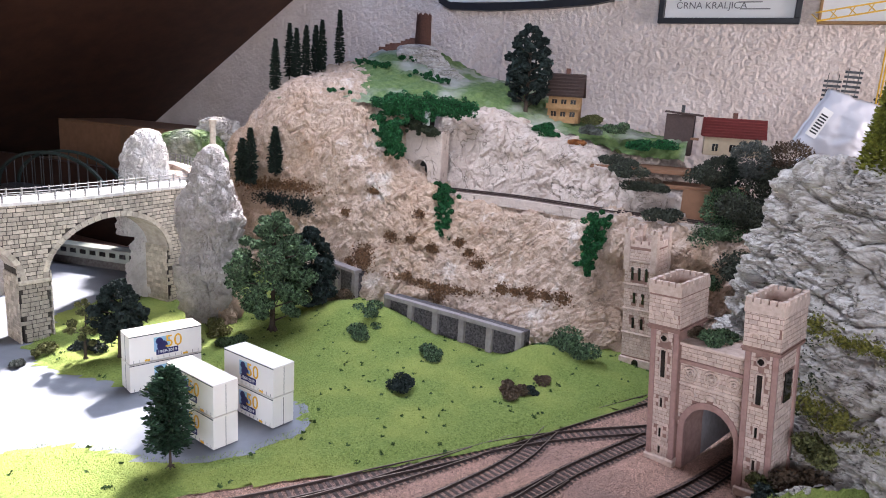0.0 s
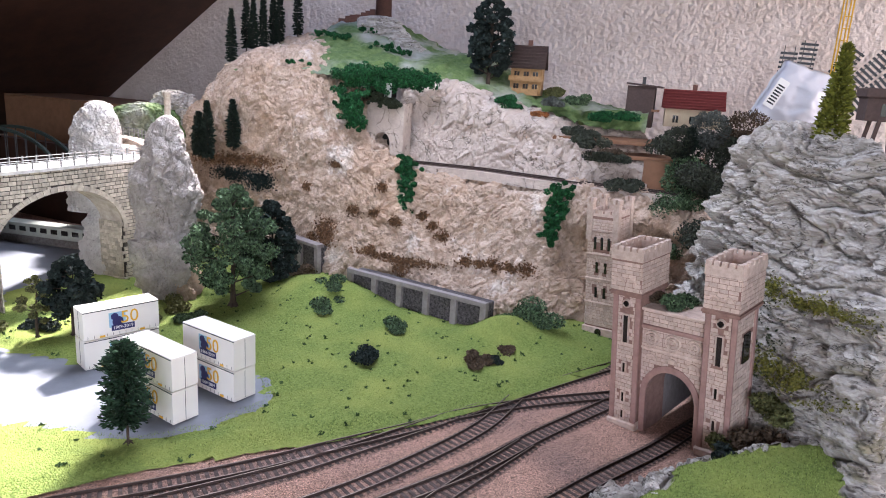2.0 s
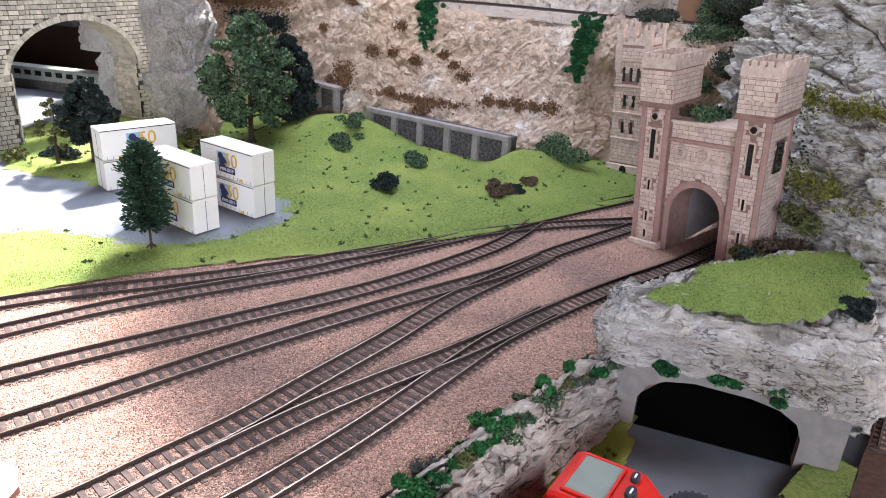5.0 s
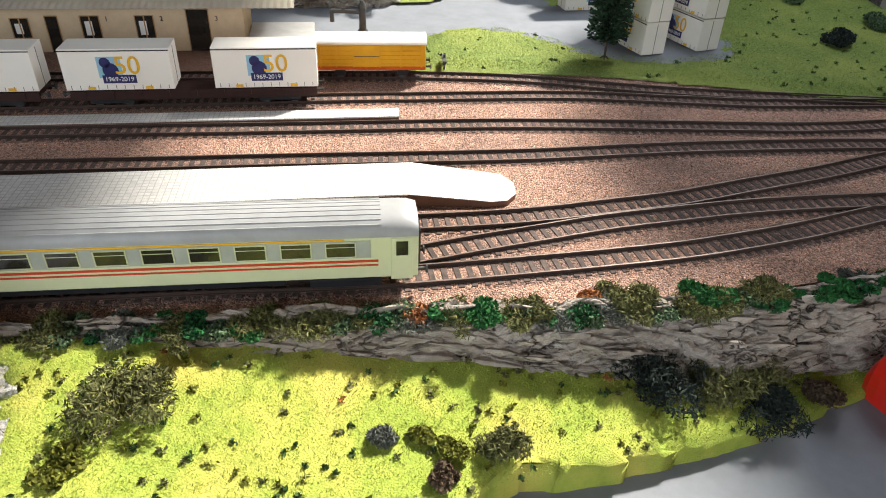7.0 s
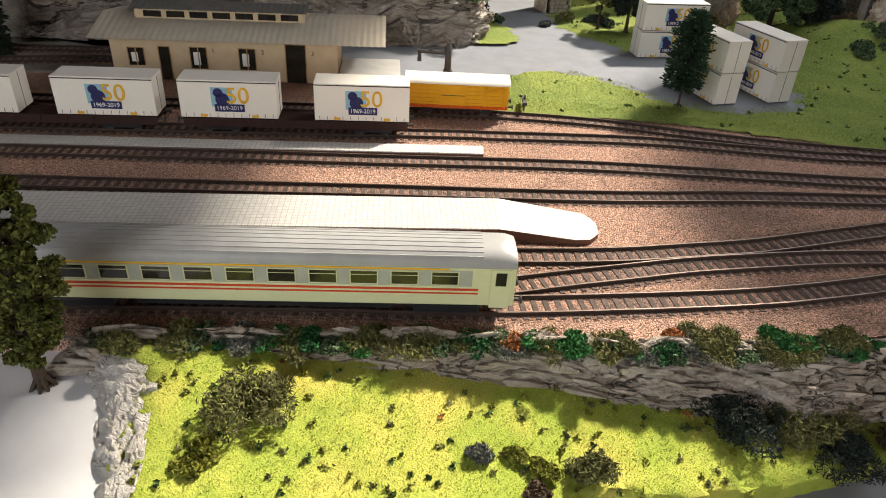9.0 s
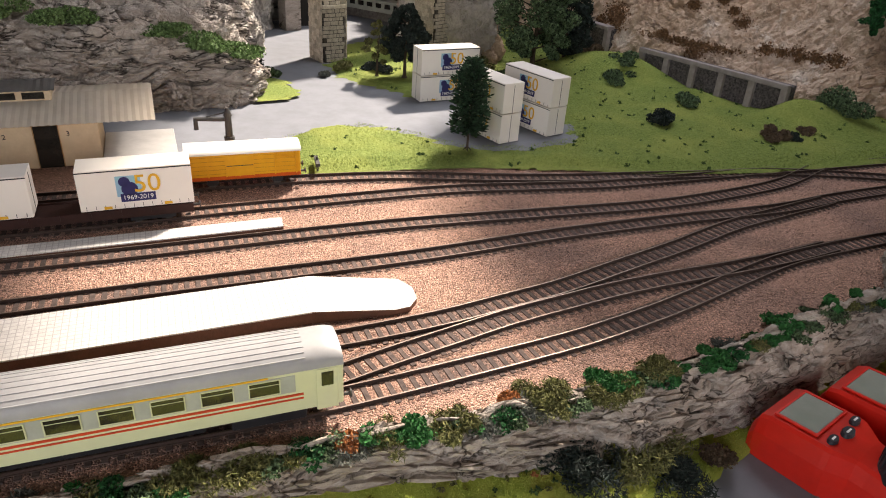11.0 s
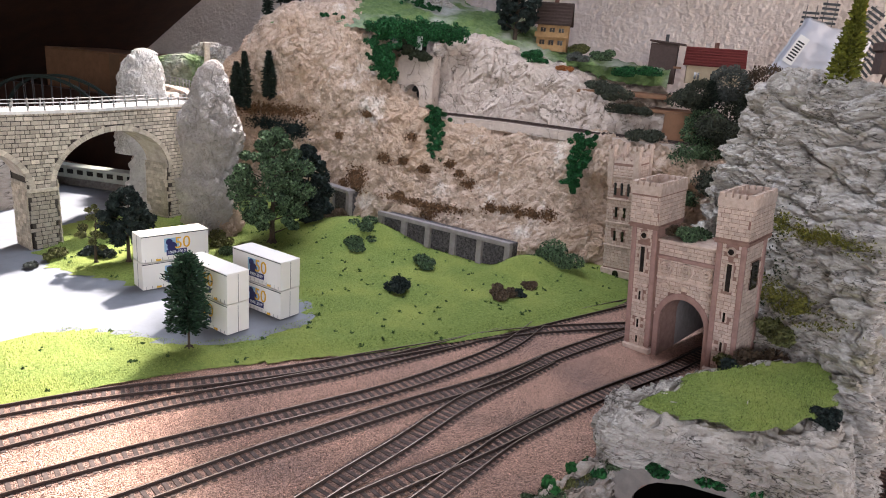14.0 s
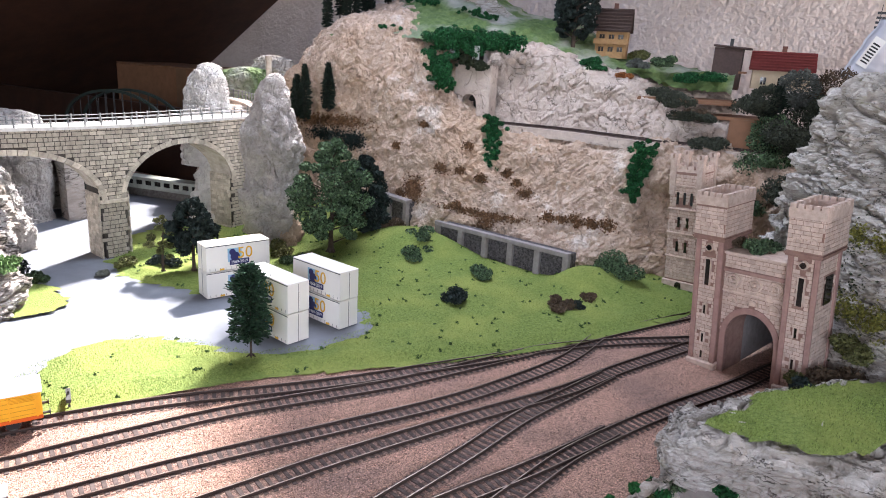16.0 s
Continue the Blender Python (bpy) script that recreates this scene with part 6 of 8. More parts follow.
# ---- platforms ----
def tiled(name, base, tile):
    """Paving: a fine grid of joints pressed into a pale surface."""
    m = mat(name, *base)
    n, l = m.node_tree.nodes, m.node_tree.links
    b = n["Principled BSDF"]
    tc = n.new("ShaderNodeNewGeometry")
    mp = n.new("ShaderNodeMapping")
    mp.inputs["Rotation"].default_value = (0, 0, radians(-46.5))
    l.new(tc.outputs["Position"], mp.inputs["Vector"])
    br = n.new("ShaderNodeTexBrick")
    br.offset = 0.0
    br.inputs["Scale"].default_value = 1.0
    br.inputs["Mortar Size"].default_value = tile * 0.08
    br.inputs["Brick Width"].default_value = tile
    br.inputs["Row Height"].default_value = tile
    br.inputs["Color1"].default_value = (1, 1, 1, 1)
    br.inputs["Color2"].default_value = (0.90, 0.90, 0.90, 1)
    br.inputs["Mortar"].default_value = (0.68, 0.68, 0.68, 1)
    l.new(mp.outputs[0], br.inputs["Vector"])
    mx = n.new("ShaderNodeMix")
    mx.data_type, mx.blend_type = "RGBA", "MULTIPLY"
    mx.inputs[0].default_value = 1.0
    src = b.inputs["Base Color"].links[0].from_socket
    l.new(src, mx.inputs[6])
    l.new(br.outputs["Color"], mx.inputs[7])
    l.new(mx.outputs[2], b.inputs["Base Color"])
    return m


M["paving"] = tiled("small_square_paving", ((0.58, 0.565, 0.54), (0.49, 0.475, 0.46), 300, 0.8, 0.15, 700), 0.0042)


def platform(far_a, far_b, near_b, near_a, h, tip, label):
    th = thing("station_platform", label, "platform")
    bm = bmesh.new()
    pts = [far_a, far_b, near_b, near_a]
    add_poly(bm, pts, 0.0, h - 0.001)
    part("edge", bm, "platform_side", th)
    bm = bmesh.new()
    add_poly(bm, pts, h - 0.001, h)
    part("paving", bm, "paving", th)
    if tip:
        bm = bmesh.new()
        lo = [bm.verts.new((*p, 0.0)) for p in (far_b, *tip, near_b)]
        hi = [bm.verts.new((*p, z)) for p, z in zip((far_b, *tip, near_b), (h, *(0.0045,) * len(tip), h))]
        bm.faces.new(hi)
        for i in range(len(lo)):
            f = bm.faces.new((lo[i - 1], lo[i], hi[i], hi[i - 1]))
            f.material_index = 1
        bmesh.ops.recalc_face_normals(bm, faces=bm.faces[:])
        part("ramp", bm, ("tile_white", "platform_side"), th)
    return th


platform((-0.95, -0.418), (-0.323, 0.250), (-0.293, 0.212), (-0.905, -0.437), 0.0095, [(-0.268, 0.288), (-0.253, 0.283), (-0.243, 0.271), (-0.242, 0.259), (-0.249, 0.250)], "long white paved station platform with a ramp at its end")
platform((-0.95, -0.243), (-0.406, 0.329), (-0.394, 0.316), (-0.94, -0.258), 0.0045, None, "low narrow concrete platform between two tracks")

from mathutils.bvhtree import BVHTree

# ---- plants ----
def leafy(name, col, col2, vary=0.45):
    m = mat(name, col, col2, 400, 0.9, 0.0)
    n, l = m.node_tree.nodes, m.node_tree.links
    b = n["Principled BSDF"]
    src = b.inputs["Base Color"].links[0].from_socket
    g = n.new("ShaderNodeNewGeometry")
    r = n.new("ShaderNodeMapRange")
    r.inputs[3].default_value, r.inputs[4].default_value = 1 - vary, 1 + vary
    l.new(g.outputs["Random Per Island"], r.inputs[0])
    hs = n.new("ShaderNodeHueSaturation")
    l.new(r.outputs[0], hs.inputs["Value"])
    l.new(src, hs.inputs["Color"])
    l.new(hs.outputs[0], b.inputs["Base Color"])
    return m


M["leaf_green"] = leafy("leaf_green", (0.10, 0.15, 0.075), (0.035, 0.065, 0.028), 0.85)
M["leaf_bright"] = leafy("leaf_bright_green", (0.03, 0.145, 0.035), (0.02, 0.09, 0.025))
M["leaf_ivy"] = leafy("leaf_ivy", (0.018, 0.105, 0.030), (0.007, 0.045, 0.013), 0.8)
M["leaf_dark"] = leafy("leaf_dark", (0.020, 0.031, 0.025), (0.010, 0.015, 0.013), 0.7)
M["leaf_olive"] = leafy("leaf_olive", (0.16, 0.155, 0.055), (0.06, 0.068, 0.022), 0.6)
M["leaf_moss"] = leafy("leaf_pale_moss", (0.15, 0.235, 0.085), (0.07, 0.125, 0.04), 0.6)
M["leaf_scrub"] = leafy("leaf_grey_scrub", (0.062, 0.068, 0.045), (0.030, 0.035, 0.024), 0.6)
M["leaf_olive_dark"] = leafy("leaf_dark_olive", (0.035, 0.042, 0.02), (0.02, 0.026, 0.013))
M["leaf_yellow"] = leafy("leaf_yellow_green", (0.17, 0.17, 0.02), (0.10, 0.11, 0.015))
M["leaf_orange"] = leafy("leaf_orange", (0.33, 0.13, 0.04), (0.22, 0.08, 0.03))
M["leaf_brown"] = leafy("leaf_brown", (0.11, 0.075, 0.045), (0.065, 0.042, 0.026))
M["leaf_grey"] = leafy("leaf_grey", (0.12, 0.13, 0.11), (0.07, 0.075, 0.065))
M["needle"] = leafy("needle_green", (0.028, 0.060, 0.030), (0.014, 0.035, 0.017), 0.7)
M["needle_dark"] = leafy("needle_dark", (0.014, 0.024, 0.014), (0.010, 0.016, 0.010))
M["needle_tip"] = leafy("olive_needle_tip", (0.13, 0.14, 0.03), (0.05, 0.065, 0.018), 0.6)
M["dry_moss"] = leafy("brown_dry_moss", (0.22, 0.12, 0.06), (0.13, 0.07, 0.035), 0.5)
M["bark"] = mat("bark", (0.07, 0.05, 0.035), (0.045, 0.032, 0.024), 200, 0.95, 0.5, 400)


def soup(name, tris, material, parent=None):
    """A mesh of loose triangles and quads, given as an array (n, k, 3)."""
    t = np.asarray(tris, float)
    n, k = t.shape[:2]
    me = bpy.data.meshes.new(name)
    me.from_pydata(t.reshape(-1, 3).tolist(), [], np.arange(n * k).reshape(n, k).tolist())
    me.materials.append(M[material])
    return link(name, me, parent)


def leaves(rng, centres, size, aspect=1.5, up=None):
    """Small kite-shaped leaves about the centres."""
    n = len(centres)
    a = rng.normal(size=(n, 3))
    if up is not None:
        a = a * 0.6 + up
    a /= np.linalg.norm(a, axis=1)[:, None] + 1e-9
    b = np.cross(a, rng.normal(size=(n, 3)))
    b /= np.linalg.norm(b, axis=1)[:, None] + 1e-9
    s = (size * rng.uniform(0.6, 1.4, (n, 1)))
    c = np.asarray(centres)
    bend = np.cross(a, b) * s * 0.25
    return np.stack([c - a * s * aspect, c + b * s + bend, c + a * s * aspect, c - b * s + bend], 1)


def clump(rng, c, r, n, flat=0.8, core=0.35):
    d = rng.normal(size=(n, 3))
    d /= np.linalg.norm(d, axis=1)[:, None]
    d *= (rng.uniform(core, 1, (n, 1)) ** 0.6) * np.asarray(r)
    d[:, 2] *= flat
    return np.asarray(c) + d


def bush(x, y, z, r, material, label, n=700, size=0.0016, seed=0, flat=0.75, category="bush"):
    rng = np.random.default_rng(seed + int(abs(x) * 1e4) + int(abs(y) * 1e4))
    cs = []
    k = 7
    for _ in range(k):
        o = rng.normal(size=3) * r * 0.42
        o[2] = abs(o[2]) * 0.7 + r * 0.25
        cs.append(clump(rng, (o[0], o[1], o[2]), r * rng.uniform(0.45, 0.7), n // k))
    c = np.concatenate(cs)
    c[:, 2] = np.maximum(c[:, 2] * flat, 0.0008)
    th = thing("bush", label, category, pose(x, y, z))
    lichen = material in ("leaf_olive", "leaf_dark", "leaf_grey") and y < 0.4
    soup("foliage", leaves(rng, c, size * 0.5, 5.0) if lichen else leaves(rng, c, size), material, th)
    tw = []
    for _ in range(9):
        e = c[rng.integers(len(c))] * 0.9
        w = np.array([0.0005, 0.0003, 0])
        tw.append([[-0.0004, 0, -0.001], [0.0004, 0, -0.001], list(e + w), list(e - w)])
    soup("twigs", tw, "bark", th)
    return th


def limb(bm, p, q, r0, r1, n=7):
    p, q = Vector(p), Vector(q)
    m = Matrix.Translation(p) @ (q - p).to_track_quat("Z", "Y").to_matrix().to_4x4()
    add_cyl(bm, 0, 0, 0, (q - p).length, r0, n, r1, m)


def leaf_tree(x, y, z, h, r, material, label, n=5000, size=0.0022, seed=1, trunk=0.25, clumps=26, squash=1.0, cone=False, puff=(0.22, 0.40)):
    rng = np.random.default_rng(seed)
    th = thing("tree", label, "tree", pose(x, y, z))
    bm = bmesh.new()
    limb(bm, (0, 0, -0.002), (0, 0, h * trunk), h * 0.028, h * 0.02)
    limb(bm, (0, 0, h * trunk), (0.003, 0.002, h * 0.85), h * 0.02, h * 0.005)
    for k in range(7):
        limb(bm, (h * 0.05 * math.cos(k * 2.4), h * 0.05 * math.sin(k * 2.4), -0.001), (0, 0, h * 0.06), h * 0.007, h * 0.015, 5)
    cs = []
    for k in range(clumps):
        v = (k + 0.5) / clumps
        zz = h * (trunk + (0.97 - trunk) * v)
        w = r * math.sin(math.pi * min(1.0, 0.16 + 0.80 * v)) ** 0.8 * squash
        if cone:
            w = r * min(1.0, 0.6 + 1.4 * v) * (1.03 - v) ** 0.6 * 1.15
        a = k * 2.4 + rng.uniform(-0.4, 0.4)
        o = w * rng.uniform(0.45, 0.85)
        c = (o * math.cos(a), o * math.sin(a), zz)
        if k % 2 == 0:
            limb(bm, (0, 0, zz - h * 0.08), c, h * 0.008, h * 0.002, 5)
        cs.append(clump(rng, c, max(r * 0.16, w * rng.uniform(*puff)), n // clumps, 0.7))
    part("trunk", bm, "bark", th)
    soup("crown", leaves(rng, np.concatenate(cs), size), material, th)
    return th


def conifer(x, y, z, h, r, material, label, n=2600, seed=1, trunk=0.10, shape=0.9, size=0.0035, droop=-0.35):
    """Whorls of branches round a trunk, each set with needles along its length."""
    rng = np.random.default_rng(seed)
    th = thing("conifer", label, "tree", pose(x, y, z))
    bm = bmesh.new()
    limb(bm, (0, 0, -0.001), (0, 0, h * 0.97), max(0.0011, h * 0.014), 0.0004)
    for k in range(5):
        limb(bm, (h * 0.05 * math.cos(k * 1.3), h * 0.05 * math.sin(k * 1.3), 0.0), (0, 0, h * 0.03), h * 0.006, h * 0.010, 5)
    part("trunk", bm, "bark", th)
    whorls, per = 22, 10
    needles = max(5, n // (whorls * per))
    c, up = [], []
    for q in range(whorls):
        lev = (q + 0.3) / whorls
        w = r * min(1.0, (1.03 - lev) / (1 - shape * 0.62)) ** 0.8 * (0.82 if q == 0 else 1.0)
        for k in range(per):
            a = 2 * math.pi * (k + 0.5 * (q % 2)) / per + rng.uniform(-0.3, 0.3)
            L = w * rng.uniform(0.65, 1.18)
            d = np.array([math.cos(a), math.sin(a), droop * (1 - lev) + 0.55 * lev])
            t = rng.uniform(0.05, 1, needles) ** 0.7
            base = np.array([0, 0, h * (trunk + (1 - trunk) * lev) + rng.uniform(-0.01, 0.01) * h])
            c.append(base + d * (t * L)[:, None] + rng.normal(size=(needles, 3)) * r * 0.07)
            up.append(np.repeat((d * 2.0)[None], needles, 0))
    c, up = np.concatenate(c), np.concatenate(up)
    soup("crown", leaves(rng, c, size * 0.33, 2.6, up), material, th)
    return th


conifer(-0.336, 0.579, 0.006, 0.100, 0.0210, "needle", "dark green model spruce standing beside the white containers", 6500, 3, 0.21, 1.0, 0.0031, 0.05)
leaf_tree(-0.39, 0.965, 0.008, 0.183, 0.064, "leaf_green", "large bushy green model tree on the meadow", 19000, 0.0016, 5, 0.16, 54, 1.12, puff=(0.17, 0.32))
leaf_tree(-0.540, 0.812, 0.006, 0.108, 0.036, "leaf_dark", "dark-leaved model tree beside the road", 6500, 0.0020, 6, 0.28, 38)
leaf_tree(-0.578, 0.795, 0.006, 0.085, 0.020, "leaf_olive", "thin brownish model tree beside the road", 1500, 0.0017, 7, 0.25, 14)
leaf_tree(-0.376, -0.076, -0.014, 0.146, 0.0265, "needle_tip", "tall oval olive-green model tree on the white board", 24000, 0.0009, 8, 0.17, 150, 1.0, puff=(0.16, 0.28))
leaf_tree(-0.05, 1.40, 0.335, 0.182, 0.045, "leaf_dark", "tall dark broad tree beside the timber house", 9000, 0.0024, 9, 0.20, 52, 1.2, puff=(0.18, 0.32))
leaf_tree(-0.365, 1.06, 0.005, 0.15, 0.05, "leaf_dark", "dark tree in the cliff's shade", 6000, 0.0024, 10, 0.15, 44)
conifer(-0.954, 0.085, 0.0, 0.098, 0.025, "needle_dark", "dark column-shaped conifer behind the wagons", 12000, 4, 0.03, 1.45, 0.0045)
for k, (x, y, z, h) in enumerate(((-0.555, 1.38, 0.352, 0.112), (-0.571, 1.50, 0.380, 0.126), (-0.537, 1.45, 0.380, 0.112), (-0.523, 1.47, 0.385, 0.115), (-0.519, 1.52, 0.395, 0.111), (-0.505, 1.52, 0.398, 0.120), (-0.475, 1.55, 0.415, 0.128))):
    conifer(x, y, z, h, 0.0105, "needle_dark", "slim dark conifer on the mountain top", 4600, 20 + k, 0.14, 0.55, 0.0032)
for k, (x, y, z, h) in enumerate(((-0.568, 1.29, 0.178, 0.112), (-0.526, 1.31, 0.200, 0.095), (-0.585, 1.29, 0.185, 0.085))):
    conifer(x, y, z, h, 0.0135, "needle_dark", "slim dark conifer on the cliff side", 5000, 30 + k, 0.08, 0.7, 0.0032)
conifer(0.327, 0.775, 0.308, 0.106, 0.0165, "leaf_yellow", "yellow-green conifer on the grey rock", 5500, 40, 0.02, 0.35, 0.0036, 0.15)
conifer(0.275, 1.115, 0.19, 0.115, 0.018, "needle_dark", "dark slim conifer beside the bushes", 3500, 41, 0.05, 1.0, 0.0032)
B = "leaf_green leaf_dark leaf_olive leaf_brown leaf_grey leaf_bright leaf_orange leaf_yellow leaf_ivy".split()
for x, y, z, r, k, lab in (
    (-0.262, 1.024, 0.03, 0.020, 0, "green bush on the meadow's mound"), (-0.250, 0.972, 0.012, 0.022, 0, "green bush on the meadow"),
    (-0.142, 0.935, 0.008, 0.019, 0, "low green bush on the meadow"), (-0.156, 0.812, 0.007, 0.017, 1, "dark bush on the meadow"),
    (-0.023, 0.840, 0.007, 0.017, 3, "brown dry bush on the meadow"), (0.002, 0.850, 0.007, 0.010, 1, "small dark bush on the meadow"), (0.020, 0.885, 0.007, 0.014, 3, "brown dry bush on the meadow"),
    (0.050, 0.960, 0.022, 0.034, 0, "round dark green bush at the cliff's foot"), (0.012, 0.975, 0.016, 0.016, 0, "small green bush at the cliff's foot"),
    (-0.30, 1.07, 0.02, 0.022, 3, "brown shrub at the cliff's foot"), (-0.335, 1.12, 0.01, 0.03, 3, "brown shrub at the cliff's foot"),
    (-0.465, 0.935, 0.006, 0.020, 2, "olive shrub behind the containers"), (-0.43, 0.90, 0.006, 0.016, 0, "green shrub behind the containers"), (-0.48, 0.87, 0.006, 0.018, 2, "olive shrub behind the containers"),
    (-0.64, 0.80, 0.004, 0.018, 2, "olive shrub at the viaduct's pier"), (-0.60, 0.83, 0.004, 0.018, 1, "dark shrub at the viaduct's pier"), (-0.645, 0.758, 0.003, 0.008, 4, "grey stone-like tuft on the road"),
    (-0.748, 0.715, 0.004, 0.030, 1, "dark green bush at the rock's foot"), (-0.71, 0.70, 0.004, 0.018, 0, "green bush at the rock's foot"),
    (-0.87, -0.02, 0.0, 0.035, 1, "dark bush beside the tracks"), (-0.93, -0.06, 0.0, 0.03, 1, "dark bush beside the tracks"),
    (0.138, 1.235, 0.262, 0.026, 1, "dark bush on the pale rock"), (0.105, 1.24, 0.275, 0.020, 1, "dark bush on the pale rock"), (0.171, 1.19, 0.240, 0.024, 3, "brown bush on the pale rock"),
    (0.300, 1.14, 0.275, 0.028, 4, "round grey-green bush above the tower"), (0.367, 1.14, 0.27, 0.044, 3, "round brown-green bush above the tower"), (0.335, 1.12, 0.225, 0.036, 4, "grey-green bush above the tower"), (0.247, 1.14, 0.26, 0.032, 1, "dark bush beside the hardboard panel"),
    (0.18, 1.10, 0.205, 0.024, 1, "dark bush above the tower"), (0.123, 1.15, 0.262, 0.024, 1, "dark bush on the pale rock"), (0.164, 1.15, 0.242, 0.022, 1, "dark bush on the pale rock"), (0.29, 1.06, 0.225, 0.040, 1, "dark bush behind the tower"), (0.27, 0.98, 0.15, 0.04, 1, "dark bush between tower and rock"), (0.24, 1.03, 0.12, 0.035, 0, "green bush behind the tower"), (0.225, 1.08, 0.165, 0.036, 0, "green bush behind the tower"), (0.26, 1.06, 0.19, 0.030, 0, "green bush behind the tower"), (0.30, 1.03, 0.21, 0.035, 1, "dark bush behind the tower"),
    (0.115, 1.30, 0.325, 0.022, 0, "green bush beside the timber house"), (0.07, 1.30, 0.32, 0.020, 4, "grey-green bush beside the timber house"), (0.155, 1.28, 0.30, 0.024, 8, "green ivy bush on the hill"), (0.20, 1.27, 0.305, 0.024, 8, "green ivy bush on the hill"), (0.05, 1.27, 0.30, 0.013, 6, "reddish bush beside the timber house"),
    (0.085, 1.42, 0.335, 0.022, 2, "olive bush behind the timber house"), (-0.02, 1.32, 0.32, 0.018, 8, "green ivy bush on the hill"), (0.0, 1.30, 0.31, 0.016, 8, "green ivy bush on the hill"),
    (0.165, 0.745, 0.139, 0.016, 3, "brown moss on the portal"), (0.185, 0.725, 0.139, 0.016, 0, "green moss on the portal"), (0.15, 0.755, 0.139, 0.012, 3, "brown moss on the portal"),
    (0.255, 0.645, 0.03, 0.024, 3, "brown dry shrub beside the portal"), (0.235, 0.655, 0.02, 0.018, 2, "olive shrub beside the portal"), (0.275, 0.66, 0.06, 0.02, 2, "olive shrub on the grey rock"), (0.21, 0.60, 0.04, 0.012, 1, "dark tuft on the shelf"), (0.262, 0.515, 0.044, 0.014, 1, "dark tuft on the shelf"),
    (-0.66, 0.60, 0.06, 0.016, 5, "bright green moss on the station rock"), (-0.69, 0.56, 0.07, 0.018, 5, "bright green moss on the station rock"), (-0.73, 0.54, 0.085, 0.018, 5, "bright green moss on the station rock"), (-0.80, 0.46, 0.10, 0.022, 8, "green moss on the station rock"), (-0.86, 0.41, 0.11, 0.02, 8, "green moss on the station rock"),
    (0.088, 0.508, 0.002, 0.010, 5, "bright green tuft on the wall"), (0.035, 0.424, 0.002, 0.008, 5, "bright green tuft on the wall"), (0.004, 0.378, 0.002, 0.010, 5, "bright green tuft on the wall"), (0.056, 0.451, 0.003, 0.006, 5, "bright green tuft on the wall"), (0.13, 0.468, 0.002, 0.011, 8, "green tuft under the shelf"), (0.17, 0.458, 0.0, 0.012, 8, "green tuft under the shelf"), (0.20, 0.450, 0.0, 0.010, 8, "green tuft under the shelf"),
    (-0.268, 0.068, 0.001, 0.014, 2, "olive shrub on the embankment"), (-0.248, 0.092, 0.001, 0.015, 2, "olive lichen shrub on the embankment"), (-0.212, 0.127, 0.0, 0.011, 6, "orange shrub on the embankment"), (-0.184, 0.150, 0.0, 0.013, 5, "bright green shrub on the embankment"), (-0.166, 0.170, 0.0, 0.013, 2, "olive shrub on the embankment"), (-0.143, 0.200, 0.0, 0.010, 6, "orange shrub on the embankment"), (-0.128, 0.212, 0.0, 0.018, 2, "olive shrub on the embankment"), (-0.095, 0.250, 0.0, 0.016, 5, "bright green shrub on the embankment"), (-0.068, 0.280, 0.0, 0.017, 2, "olive lichen shrub on the embankment"), (-0.040, 0.312, 0.0, 0.013, 5, "bright green shrub on the embankment"),
    (-0.364, -0.037, 0.0, 0.016, 2, "olive shrub on the embankment"), (-0.344, -0.012, 0.0, 0.017, 2, "olive lichen shrub on the embankment"), (-0.316, 0.018, 0.0, 0.012, 4, "grey shrub on the embankment"), (-0.290, 0.045, 0.0, 0.012, 8, "green shrub on the embankment"),
    (-0.090, 0.205, -0.038, 0.024, 1, "dark lichen bush on the lower meadow"), (-0.062, 0.245, -0.045, 0.024, 2, "dark olive bush on the lower meadow"), (-0.040, 0.240, -0.048, 0.020, 1, "dark lichen bush on the lower meadow"), (-0.085, 0.235, -0.04, 0.014, 7, "yellow-green bush on the lower meadow"), (-0.02, 0.27, -0.05, 0.012, 3, "brown tuft on the lower meadow"),
    (-0.275, -0.012, -0.008, 0.021, 2, "olive lichen bush on the lower meadow"), (-0.266, -0.045, -0.012, 0.009, 7, "yellow tuft on the lower meadow"), (-0.134, 0.100, -0.03, 0.015, 2, "olive bush on the lower meadow"), (-0.181, 0.066, -0.024, 0.006, 4, "grey tuft on the lower meadow"), (-0.151, 0.085, -0.028, 0.007, 7, "yellow dry tuft on the lower meadow"), (-0.169, 0.081, -0.026, 0.006, 7, "yellow dry tuft on the lower meadow"), (-0.145, 0.07, -0.03, 0.007, 3, "brown dry leaf tuft on the lower meadow"),
):
    low = "embankment" in lab
    leaf = "leaf_moss" if "station rock" in lab else "leaf_scrub" if k == 1 and any(w in lab for w in ("tower", "pale rock", "hardboard")) else B[k]
    r *= 1.8 if "station rock" in lab else 1.0
    bush(x, y, z, r * (0.8 if low else 1.0), leaf, lab, int(500 + 105000 * r), 0.0009 if z < 0.01 and y < 0.4 else 0.0012, seed=k, flat=0.5 if low else 0.4 if "station rock" in lab else 0.75)

